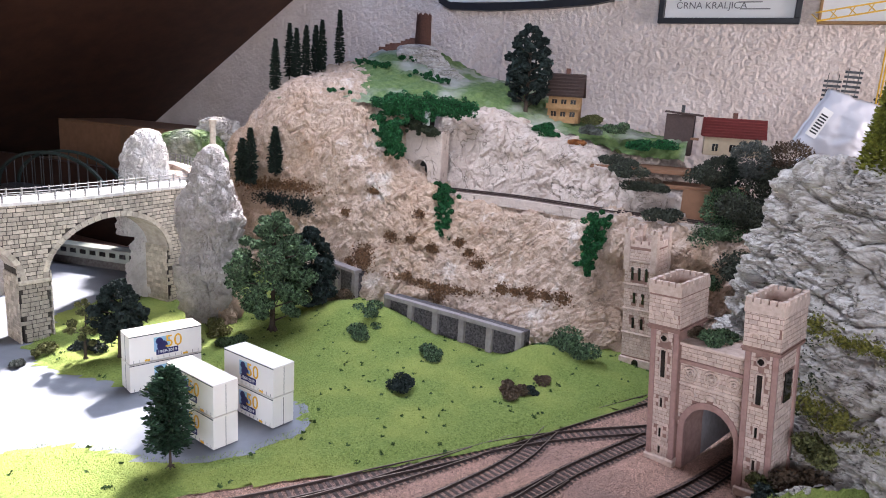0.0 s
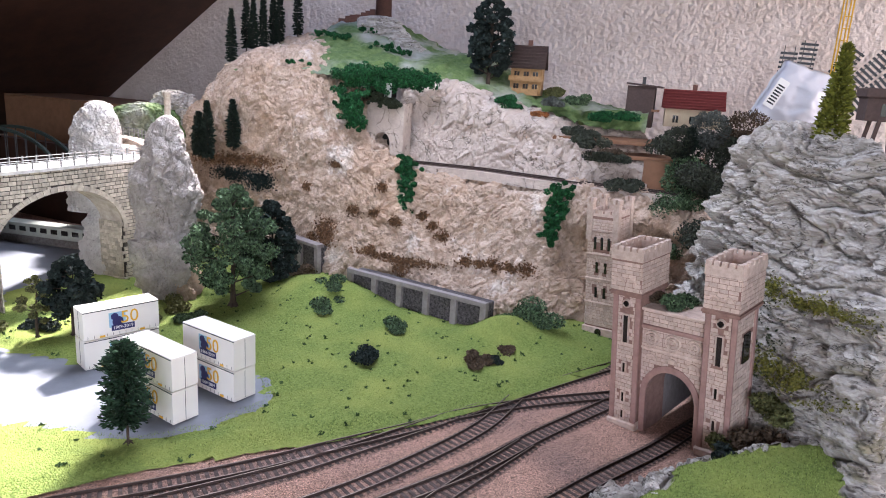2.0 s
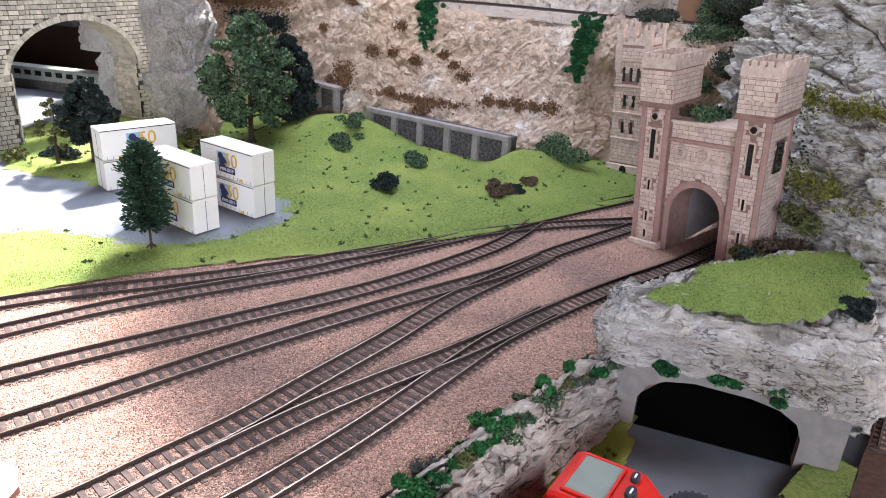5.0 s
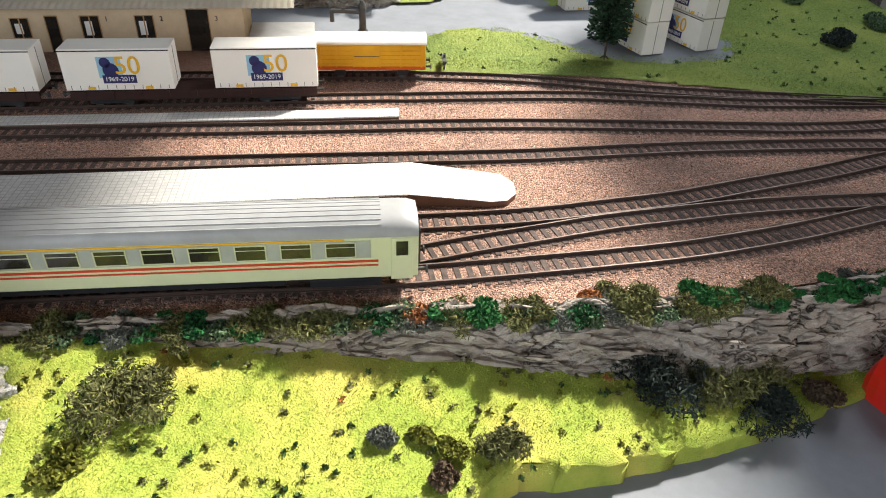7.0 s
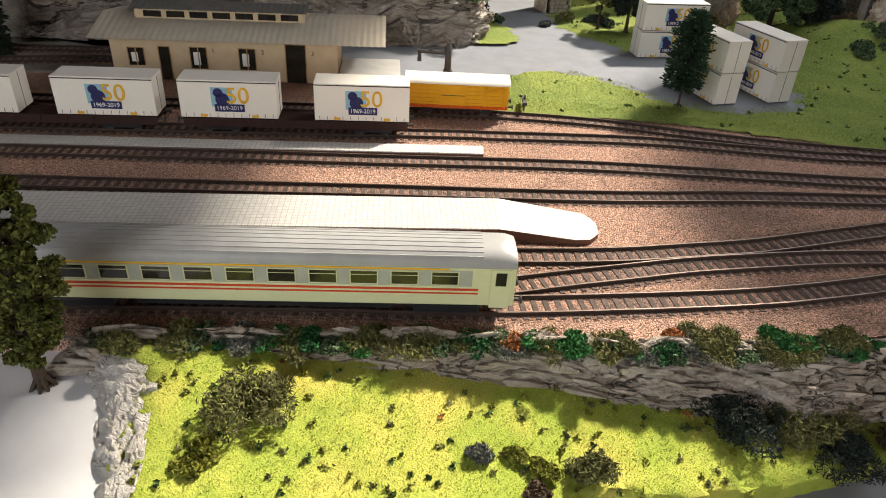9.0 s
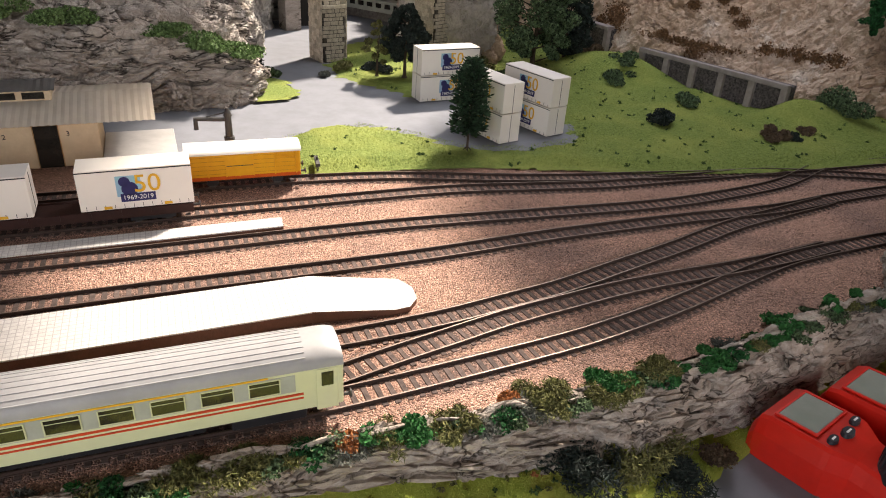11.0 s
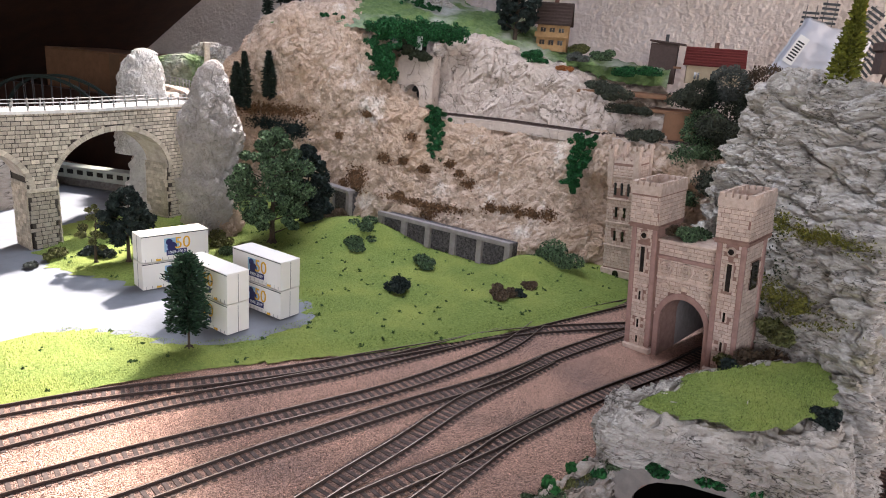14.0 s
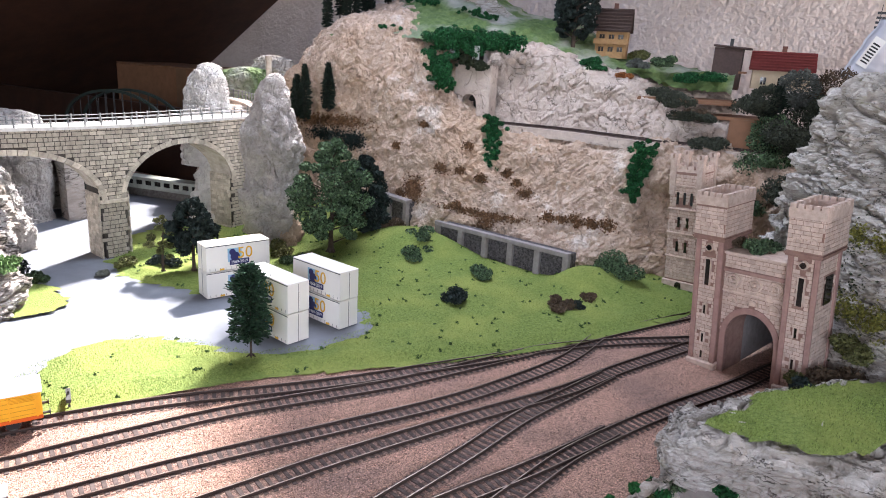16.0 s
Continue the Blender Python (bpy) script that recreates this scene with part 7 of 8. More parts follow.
rs = random.Random(31)
for k in range(72):
    f = (k + rs.uniform(0, 1)) / 72
    p = smooth_line(EDGE[2:11], 0.004)
    p = p[int(f * (len(p) - 1))]
    kind = rs.choice((2, 2, 0, 2, 5, 8, 4, 0))
    bush(p[0] + rs.uniform(-0.002, 0.010), p[1] - rs.uniform(0.002, 0.012), -0.001, rs.uniform(0.005, 0.0115), B[kind], {2: "olive lichen tuft", 0: "green tuft", 5: "bright green tuft", 8: "dark green tuft", 4: "pale grey twiggy tuft"}[kind] + " on the embankment", rs.randrange(500, 900), 0.0008, seed=k, flat=0.55)
for x, y, z, r, m, lab in ((0.361, 1.13, 0.258, 0.042, "leaf_brown", "round brown-green ball bush above the tower"), (0.305, 1.13, 0.272, 0.032, "leaf_grey", "round grey ball bush above the tower"), (0.262, 1.13, 0.258, 0.026, "leaf_scrub", "round dark ball bush above the tower"), (0.322, 1.11, 0.205, 0.040, "leaf_scrub", "dark ball bush behind the tower"), (0.272, 1.10, 0.195, 0.036, "leaf_green", "green ball bush behind the tower"), (0.345, 1.10, 0.235, 0.034, "leaf_scrub", "dark ball bush behind the tower")):
    rng = np.random.default_rng(int(x * 1e4))
    d = rng.normal(size=(4200, 3))
    d /= np.linalg.norm(d, axis=1)[:, None]
    c = d * (r * rng.uniform(0.35, 1.0, (4200, 1)) ** 0.4) * (1 + 0.08 * np.sin(d[:, :1] * 9) * np.sin(d[:, 2:] * 8)) + [0, 0, r * 0.92]
    th = thing("bush", lab, "bush", pose(x, y, z))
    soup("foliage", leaves(rng, c, 0.0010, 2.0, d * 1.2), m, th)


def ivy(a, b, w, label, n, material="leaf_ivy", seed=0):
    """Hanging growth: many small clumps strung along a line."""
    rng = np.random.default_rng(seed)
    a, b = np.array(a), np.array(b)
    k = max(16, n // 22)
    t = rng.uniform(0, 1, k)
    core = a + (b - a) * t[:, None] + rng.normal(size=(k, 3)) * np.array([w, 0.006, w * 0.6]) * (1 - 0.4 * t[:, None])
    core[:, 1] -= 0.008 + rng.uniform(0, 0.008, k)
    c = np.concatenate([clump(rng, q, w * rng.uniform(0.30, 0.6), 90, 0.85) for q in core])
    ob = soup("ivy", leaves(rng, c, 0.0014, 1.3), material)
    return tagged(ob, label, "ivy")


ivy((-0.178, 1.232, 0.222), (-0.166, 1.185, 0.138), 0.010, "green ivy hanging over the ledge", 2600, seed=1)
ivy((0.092, 1.112, 0.203), (0.070, 1.068, 0.128), 0.010, "green ivy hanging over the ledge", 2600, seed=2)
ivy((-0.30, 1.275, 0.350), (-0.150, 1.30, 0.352), 0.017, "thick green ivy over the upper tunnel mouth", 8500, seed=3)
ivy((-0.294, 1.270, 0.328), (-0.274, 1.255, 0.272), 0.013, "green ivy beside the upper tunnel mouth", 3200, seed=4)
ivy((-0.255, 1.283, 0.318), (-0.200, 1.280, 0.305), 0.010, "dark dry growth over the upper tunnel arch", 1500, "leaf_olive_dark", seed=5)
for k, (x, y, z) in enumerate(((-0.40, 1.50, 0.435), (-0.36, 1.48, 0.43), (-0.31, 1.52, 0.445), (-0.27, 1.46, 0.415), (-0.45, 1.42, 0.395), (-0.41, 1.36, 0.372), (-0.23, 1.45, 0.405), (-0.27, 1.55, 0.455))):
    ivy((x - 0.02, y, z), (x + 0.02, y, z - 0.003), 0.007, "dark green shrub patch on the mountain top", 420, seed=10 + k)
# brown dry tufts on the cliff
CT = [(-0.181, 1.165, 0.117), (-0.136, 1.165, 0.128), (-0.100, 1.165, 0.100), (-0.056, 1.165, 0.070), (-0.033, 1.165, 0.069), (-0.010, 1.165, 0.070), (0.017, 1.165, 0.071), (0.042, 1.165, 0.071), (-0.306, 1.165, 0.196), (-0.215, 1.165, 0.166), (-0.224, 1.165, 0.124), (-0.318, 1.165, 0.073), (-0.221, 1.165, 0.067), (-0.363, 1.165, 0.150), (-0.162, 1.165, 0.048), (-0.343, 1.165, 0.065), (-0.262, 1.165, 0.124), (-0.118, 1.165, 0.114), (-0.289, 1.165, -0.005)]
cliff_me = bpy.data.objects["cliff"].data
cliff_tree = BVHTree.FromPolygons([v.co for v in cliff_me.vertices], [tuple(p.vertices) for p in cliff_me.polygons])
rngc = np.random.default_rng(77)
tuft = []
for x, y, z in CT:
    n = 330
    c = np.array([x, y, z]) + rngc.normal(size=(n, 3)) * [0.0060, 0.0, 0.0038] * rngc.uniform(0.7, 1.25)
    for q in c:
        hit = cliff_tree.ray_cast(Vector((q[0], q[1] - 0.3, q[2])), Vector((0, 1, 0)))[0]
        q[1] = (hit.y if hit else q[1]) - 0.0015 - abs(rngc.normal()) * 0.002
    tuft.append(leaves(rngc, c, 0.0012, 1.8, np.array([0, -0.5, 0.8])))
tagged(soup("cliff_tufts", np.concatenate(tuft), "dry_moss"), "brown dry grass tufts on the cliff", "dry grass", kind="stuff")


# moss and growth lying on rock faces, dropped onto the rock along a direction
def clinging(name, on, centre, spread, n, material, label, category, seed, size=0.0010, toward=(0, 1, 0)):
    me = bpy.data.objects[on].data
    tree = BVHTree.FromPolygons([v.co for v in me.vertices], [tuple(q.vertices) for q in me.polygons])
    rng = np.random.default_rng(seed)
    d = Vector(toward)
    pts = []
    for q in np.array(centre) + rng.normal(size=(n, 3)) * np.array(spread):
        hit = tree.ray_cast(Vector(q) - d * 0.25, d)[0]
        if hit:
            pts.append(np.array(hit) + rng.normal(size=3) * [0.001, 0.001, 0.0006] + [0, -0.001, 0.0006])
    return tagged(soup(name, leaves(rng, np.array(pts), size, 1.6), material), label, category)


M["moss_olive"] = leafy("olive_moss", (0.19, 0.17, 0.035), (0.10, 0.10, 0.022), 0.5)
clinging("moss", "grey_rock", (0.285, 0.66, 0.170), (0.018, 0, 0.0045), 2600, "moss_olive", "olive moss on a ledge of the grey rock", "moss", 1)
clinging("moss", "grey_rock", (0.276, 0.62, 0.096), (0.014, 0, 0.006), 2400, "moss_olive", "olive moss low on the grey rock", "moss", 2)
clinging("moss", "grey_rock", (0.262, 0.70, 0.120), (0.008, 0, 0.030), 1500, "leaf_olive_dark", "dark dry growth between portal and rock", "moss", 3)
for k, (x, z, sx, sz, m, lab) in enumerate(((-0.56, 0.178, 0.030, 0.006, "dry_moss", "rusty brown dry growth on the cliff ledge"), (-0.49, 0.182, 0.030, 0.006, "dry_moss", "rusty brown dry growth on the cliff ledge"), (-0.53, 0.152, 0.024, 0.007, "leaf_dark", "black-green scrub hanging on the cliff"), (-0.47, 0.145, 0.014, 0.008, "leaf_dark", "black-green scrub hanging on the cliff"), (-0.315, 0.076, 0.010, 0.010, "dry_moss", "rusty brown growth hanging over the retaining wall"), (-0.17, 0.060, 0.036, 0.003, "dry_moss", "rusty brown growth along the wall's top"))):
    clinging("growth", "cliff", (x, 1.25, z), (sx, 0, sz), 1500, m, lab, "scrub", 20 + k, 0.0014)

# ---- flock and ballast grain ----
def scatter(outline, zf, n, seed):
    rng = np.random.default_rng(seed)
    xs, ys = [p[0] for p in outline], [p[1] for p in outline]
    out = []
    while len(out) < n:
        x, y = rng.uniform(min(xs), max(xs)), rng.uniform(min(ys), max(ys))
        if inside(outline, x, y):
            out.append((x, y, zf(x, y)))
    return rng, np.array(out)


M["fibre"] = leafy("grass_fibre", (0.28, 0.345, 0.09), (0.13, 0.19, 0.038), 0.7)
M["fibre_light"] = leafy("grass_fibre_light", (0.40, 0.43, 0.09), (0.25, 0.33, 0.05), 0.4)
M["fibre_dark"] = leafy("grass_fibre_dark", (0.055, 0.10, 0.025), (0.03, 0.06, 0.016))


def fibres(name, outline, zf, n, material, label, h=0.0022, seed=0):
    rng, p = scatter(outline, zf, n, seed)
    a = rng.uniform(0, 2 * math.pi, n)
    w = np.stack([np.cos(a), np.sin(a), np.zeros(n)], 1) * 0.00024
    lean = rng.normal(size=(n, 3)) * 0.0008
    lean[:, 2] = h * rng.uniform(0.5, 1.3, n)
    tagged(soup(name, np.stack([p - w, p + w, p + lean], 1), material), label, "grass", kind="stuff")


def flat_meadow(x, y):
    return 0.0065 + mounds(x, y) + 0.0018 * fbm((x, y, 0), 14, 3)


NEARM = GRASS_EDGE + [(0.2, 1.05), (0.0, 1.08), (-0.25, 1.10), (-0.42, 1.15), (-0.62, 1.1), (-0.70, 0.88)] + ROAD_EDGE
fibres("meadow_flock", NEARM, flat_meadow, 90000, "fibre", "short green flock fibres on the meadow", 0.0019, seed=1)
fibres("lower_flock", LOWER, lower_z, 60000, "fibre_light", "short yellow-green flock fibres on the lower slope", 0.0014, seed=2)
fibres("shelf_flock", SHELF, lambda x, y: 0.0495 + 0.003 * (x - 0.2) / 0.1, 9000, "fibre", "short green flock fibres on the rock shelf", seed=3)
rng, p = scatter(NEARM, flat_meadow, 260, 4)
tagged(soup("meadow_tufts", np.concatenate([leaves(rng, q + np.abs(rng.normal(size=(18, 3))) * [0.0018, 0.0018, 0.0012], 0.0008, 1.8) for q in p]), "fibre_dark"), "small dark green tufts on the meadow", "grass", kind="stuff")
rng, p = scatter(LOWER, lower_z, 110, 6)
tagged(soup("lower_tufts", np.concatenate([leaves(rng, q + np.abs(rng.normal(size=(14, 3))) * [0.0014, 0.0014, 0.0012], 0.0008, 1.6) for q in p]), "fibre_dark"), "small dark green tufts on the lower slope", "grass", kind="stuff")
for mm, k, lab in (("leaf_yellow", 90, "small yellow-green tufts on the lower slope"), ("leaf_orange", 12, "dry orange leaf crumbs on the lower slope"), ("leaf_olive", 120, "small olive tufts on the lower slope")):
    rng, p = scatter(LOWER, lower_z, k, 60 + k)
    tagged(soup("lower_tufts", np.concatenate([leaves(rng, q + np.abs(rng.normal(size=(16, 3))) * [0.0016, 0.0016, 0.0012], 0.0008, 1.6) for q in p]), mm), lab, "grass", kind="stuff")
BALL = EDGE + [(0.15, 0.885), (-0.109, 0.652), (-0.314, 0.538), (-0.485, 0.405), (-0.62, 0.30), (-0.95, -0.05), (-1.0, -0.3)]
M["grit"] = leafy("ballast_grit", (0.62, 0.37, 0.27), (0.16, 0.10, 0.08), 0.9)
rng, p = scatter(BALL, lambda x, y: 0.0, 190000, 8)
n = len(p)
d = rng.normal(size=(n, 4, 3)) * 0.00045
d[:, :, 2] = np.abs(d[:, :, 2]) * 0.9
v = (p[:, None, :] + d)
tet = np.concatenate([v[:, [0, 1, 2]], v[:, [0, 2, 3]], v[:, [0, 3, 1]]])
tagged(soup("ballast_grains", tet, "grit"), "fine reddish brown ballast grains", "gravel", kind="stuff")

# ---- station and yard furniture ----
station = thing("goods_shed", "cream station goods shed with a pale corrugated roof", "building", pose(-0.583, 0.364, 0.0025, 0, 0, 180 + 47.1))
# local x runs along the front away from the road, y towards the tracks
SX0, SX1, SY0, SY1, SH = 0.050, 0.292, -0.090, -0.018, 0.050
part("wall", box(SX0, SY0, 0, SX1, SY1, SH), "cream", station)
bm = bmesh.new()
n = 90
ring = []
for k in range(n + 1):
    x = -0.003 + 0.311 * k / n
    dz = 0.0006 * (k % 2)
    ring.append([bm.verts.new((x, 0.0, 0.0475 + dz)), bm.verts.new((x, -0.060, 0.0620 + dz)), bm.verts.new((x, -0.112, 0.0545 + dz))])
for a, b in zip(ring, ring[1:]):
    bm.faces.new((a[0], b[0], b[1], a[1]))
    bm.faces.new((a[1], b[1], b[2], a[2]))
bmesh.ops.solidify(bm, geom=bm.faces[:], thickness=0.0012)
part("roof", bm, "roof_cream", station)
cl = part("clerestory", box(0.088, -0.082, 0.055, 0.270, -0.046, 0.070), "cream", station)
bm = bmesh.new()
ring = []
for k in range(61):
    x = 0.084 + 0.190 * k / 60
    dz = 0.0006 * (k % 2)
    ring.append([bm.verts.new((x, -0.040, 0.0695 + dz)), bm.verts.new((x, -0.064, 0.0745 + dz)), bm.verts.new((x, -0.088, 0.0695 + dz))])
for a, b in zip(ring, ring[1:]):
    bm.faces.new((a[0], b[0], b[1], a[1]))
    bm.faces.new((a[1], b[1], b[2], a[2]))
bmesh.ops.solidify(bm, geom=bm.faces[:], thickness=0.001)
part("clerestory_roof", bm, "roof_grey", station)
for k in range(7):
    x = 0.094 + 0.0246 * k
    part("clerestory_window", box(x, -0.0465, 0.0605, x + 0.019, -0.0455, 0.0670), "glass_dark", station)
for x, w, z0, z1 in ((0.0956, 0.021, 0.0, 0.042), (0.148, 0.017, 0.013, 0.036), (0.200, 0.017, 0.013, 0.036), (0.236, 0.011, 0.0, 0.036), (0.266, 0.016, 0.015, 0.034)):
    d = part("door" if z0 == 0 else "window", box(x - w / 2, SY1 - 0.004, z0, x + w / 2, SY1 + 0.0004, z1), "glass_dark", station)
    bm = bmesh.new()
    for a, b in ((x - w / 2 - 0.0008, x - w / 2), (x + w / 2, x + w / 2 + 0.0008)):
        add_box(bm, a, SY1 - 0.002, z0, b, SY1 + 0.001, z1)
    add_box(bm, x - w / 2 - 0.0008, SY1 - 0.002, z1, x + w / 2 + 0.0008, SY1 + 0.001, z1 + 0.0008)
    part("frame", bm, "timber", d)
    if z0 > 0:
        part("blind", box(x - w * 0.1, SY1 - 0.001, z0 + 0.004, x + w * 0.32, SY1 + 0.0007, z1 - 0.005), "paper", d)
        part("sash", box(x - 0.0006, SY1 - 0.001, z0, x + 0.0006, SY1 + 0.0010, z1), "timber", d)
for s, x in (("3", 0.077), ("2", 0.131), ("1", 0.184)):
    me = text_mesh(s, 0.007, "black")
    link("number", me, station, Matrix.Translation((x, SY1 + 0.0006, 0.033)) @ Matrix.Rotation(math.pi, 4, "Z"))
ramp = thing("loading_dock", "low pale concrete loading dock beside the shed", "loading dock", pose(-0.583, 0.364, 0.0025, 0, 0, 180 + 47.1))
part("slab", box(-0.02, -0.085, 0, 0.049, -0.006, 0.010, 0.0006), "concrete", ramp)
crane = thing("water_crane", "black iron water crane beside the yellow van", "water crane", pose(-0.538, 0.420, 0.0025, 0, 0, 215))
bm = bmesh.new()
add_cyl(bm, 0, 0, 0, 0.046, 0.0042, 14, 0.0034)
add_cyl(bm, 0, 0, 0.020, 0.024, 0.0052, 14, 0.0052)
add_cyl(bm, 0, 0, 0.046, 0.054, 0.0044, 14, 0.0016)
part("column", bm, "iron", crane)
part("base", box(-0.004, -0.004, 0, 0.004, 0.004, 0.006, 0.001), "iron", crane)
bm = bmesh.new()
add_cyl(bm, 0, 0, 0, 0.032, 0.0021, 10, m=Matrix.Translation((0, 0, 0.042)) @ Matrix.Rotation(radians(90), 4, "Y"))
add_cyl(bm, 0.032, 0, 0.031, 0.0435, 0.0024, 10, 0.0020)
add_cyl(bm, 0, 0, 0, 0.022, 0.0006, 8, m=Matrix.Translation((0, 0, 0.050)) @ Matrix.Rotation(radians(105), 4, "Y"))
part("spout", bm, "iron", crane)
buf = thing("buffer_stop", "dark iron buffer stop at the siding's end", "buffer stop", seat("T1", near_s("T1", -0.432, 0.424), 0.02) @ Matrix.Translation((0.0, 0.022, -0.003)))
for s in (-1, 1):
    part("strut", box(-0.001, s * 0.006 - 0.001, 0, 0.001, s * 0.006 + 0.001, 0.016, 0, Matrix.Rotation(radians(25 * s), 4, "X")), "iron", buf)
part("beam", box(-0.002, -0.012, 0.010, 0.002, 0.012, 0.013), "iron", buf)


# ---- hand controllers ----
def controller(m):
    th = thing("hand_controller", "bright red plastic hand controller with grey display and black knob", "controller", m, "hand controllers")
    Wd = 0.054
    # outline along y (0 at the head, running towards the keypad), half width, top height
    prof = [(0.0, 0.0235, 0.024), (0.004, 0.0262, 0.034), (0.010, 0.027, 0.0365), (0.046, 0.027, 0.0385), (0.050, 0.0265, 0.0382), (0.056, 0.0225, 0.0372), (0.062, 0.0185, 0.0355), (0.070, 0.0175, 0.034), (0.104, 0.0175, 0.032), (0.114, 0.0205, 0.031), (0.165, 0.0210, 0.030), (0.173, 0.0195, 0.029), (0.175, 0.018, 0.022)]
    bm = bmesh.new()
    rings = []
    for y, w, h in prof:
        b = 0.004
        sec = [(-w * 0.86, 0.0), (-w * 0.95, h * 0.35), (-w, h * 0.62), (-w + b * 0.4, h - b * 0.5), (-w + b, h), (w - b, h), (w - b * 0.4, h - b * 0.5), (w, h * 0.62), (w * 0.95, h * 0.35), (w * 0.86, 0.0)]
        rings.append([bm.verts.new((x, -y, z)) for x, z in sec])
    for a, b in zip(rings, rings[1:]):
        for k in range(len(a)):
            bm.faces.new((a[k - 1], a[k], b[k], b[k - 1]))
    bm.faces.new(rings[0])
    bm.faces.new(rings[-1][::-1])
    bmesh.ops.recalc_face_normals(bm, faces=bm.faces[:])
    part("shell", bm, "red_plastic", th)
    tl = Matrix.Translation((0, 0, 0.0366)) @ Matrix.Rotation(radians(-3.2), 4, "X")
    sc = part("display", box(-0.0185, -0.037, 0.0002, 0.0185, -0.012, 0.0007, 0.0002, tl), "lcd", th)
    bm = bmesh.new()
    for q in ((-0.0205, -0.0385, 0.0205, -0.037), (-0.0205, -0.012, 0.0205, -0.0105), (-0.0205, -0.037, -0.0185, -0.012), (0.0185, -0.037, 0.0205, -0.012)):
        add_box(bm, q[0], q[1], 0.0, q[2], q[3], 0.0012, tl)
    part("bezel", bm, "red_plastic", sc)
    for x, y, r in ((-0.015, -0.0455, 0.0050), (0.0, -0.0480, 0.0062), (0.015, -0.0455, 0.0050)):
        bm = bmesh.new()
        add_cyl(bm, 0, 0, 0, 0.0026, 1.0, 16, 0.85, m=Matrix.Translation((x, y, 0.0385)) @ Matrix.Diagonal((r, r * 0.62, 1, 1)))
        k = part("button", bm, "rubber", th)
        part("button_mark", box(x - r * 0.45, y - 0.0006, 0.0410, x + r * 0.45, y + 0.0006, 0.0413), "print_white", k)
    bm = bmesh.new()
    add_cyl(bm, 0, -0.087, 0.031, 0.0345, 0.0185, 32, 0.0180)
    part("knob_ring", bm, "rubber", th)
    bm = bmesh.new()
    add_cyl(bm, 0, -0.087, 0.0345, 0.047, 0.0182, 40, 0.0168)
    add_cyl(bm, 0, -0.087, 0.047, 0.0486, 0.0168, 40, 0.0140)
    kn = part("knob", bm, "rubber", th)
    for a in range(28):
        t = 2 * math.pi * a / 28
        part("grip_rib", box(-0.0007, 0.0162, 0.036, 0.0007, 0.0184, 0.0468, 0.0003, Matrix.Translation((0, -0.087, 0)) @ Matrix.Rotation(t, 4, "Z")), "rubber", kn)
    part("knob_mark", box(-0.007, -0.089, 0.0486, 0.007, -0.085, 0.0489), "print_white", kn)
    for r in range(4):
        for c in range(3):
            bm = bmesh.new()
            x, y = (c - 1) * 0.0125, -0.121 - r * 0.0115
            add_cyl(bm, 0, 0, 0, 0.0024, 1.0, 16, 0.85, m=Matrix.Translation((x, y, 0.0305)) @ Matrix.Diagonal((0.0044, 0.0031, 1, 1)))
            k = part("key", bm, "rubber", th)
            part("key_mark", box(x - 0.0016, y - 0.0006, 0.0328, x + 0.0016, y + 0.0006, 0.0331), "print_white", k)
    return th


ctl = controller(pose(0.0050, 0.3220, -0.0572, 0, 0, 63))
copy_thing(ctl, pose(0.0470, 0.3755, -0.0572, 0, 0, 63))


# ---- the upper village and hill ----
def house(m, L, W, H, R, wall, roof, label, storeys=2):
    th = thing("house", label, "house", m)
    part("wall", box(-L / 2, -W / 2, 0, L / 2, W / 2, H, 0.0003), wall, th)
    bm = bmesh.new()
    for s in (-1, 1):
        g = [bm.verts.new((s * L / 2, -W / 2, H)), bm.verts.new((s * L / 2, W / 2, H)), bm.verts.new((s * L / 2, 0, H + R))]
        bm.faces.new(g)
    part("gable", bm, wall, th)
    for s in (-1, 1):
        bm = bmesh.new()
        o = 0.006
        q = [(-L / 2 - o, s * (W / 2 + o), H - o * R / (W / 2)), (L / 2 + o, s * (W / 2 + o), H - o * R / (W / 2)), (L / 2 + o, 0, H + R), (-L / 2 - o, 0, H + R)]
        bm.faces.new([bm.verts.new(p) for p in q])
        bmesh.ops.solidify(bm, geom=bm.faces[:], thickness=0.0018)
        bmesh.ops.recalc_face_normals(bm, faces=bm.faces[:])
        rf = part("roof", bm, roof, th)
        if s < 0:
            for k in range(7):
                f = (k + 0.5) / 7
                y, z = -(W / 2 + o) * (1 - f), (H - o * R / (W / 2)) * (1 - f) + (H + R) * f
                part("roof_batten", box(-L / 2 - o, y - 0.0008, z + 0.0005, L / 2 + o, y + 0.0008, z + 0.0022), roof, rf)
    part("chimney", box(-0.004, 0.002, H + R * 0.5, 0.004, 0.009, H + R + 0.010), "brick_red", th)
    for q in range(storeys):
        z = 0.008 + (H - 0.012) * q / storeys
        for x in (-L * 0.3, 0, L * 0.3):
            w = part("window", box(x - 0.005, -W / 2 - 0.0006, z, x + 0.005, -W / 2 + 0.001, z + 0.013), "glass_dark", th)
            bm = bmesh.new()
            for a, b in ((x - 0.0062, x - 0.005), (x + 0.005, x + 0.0062), (x - 0.0004, x + 0.0004)):
                add_box(bm, a, -W / 2 - 0.0012, z, b, -W / 2 + 0.0005, z + 0.012)
            part("frame", bm, wall, w)
    return th


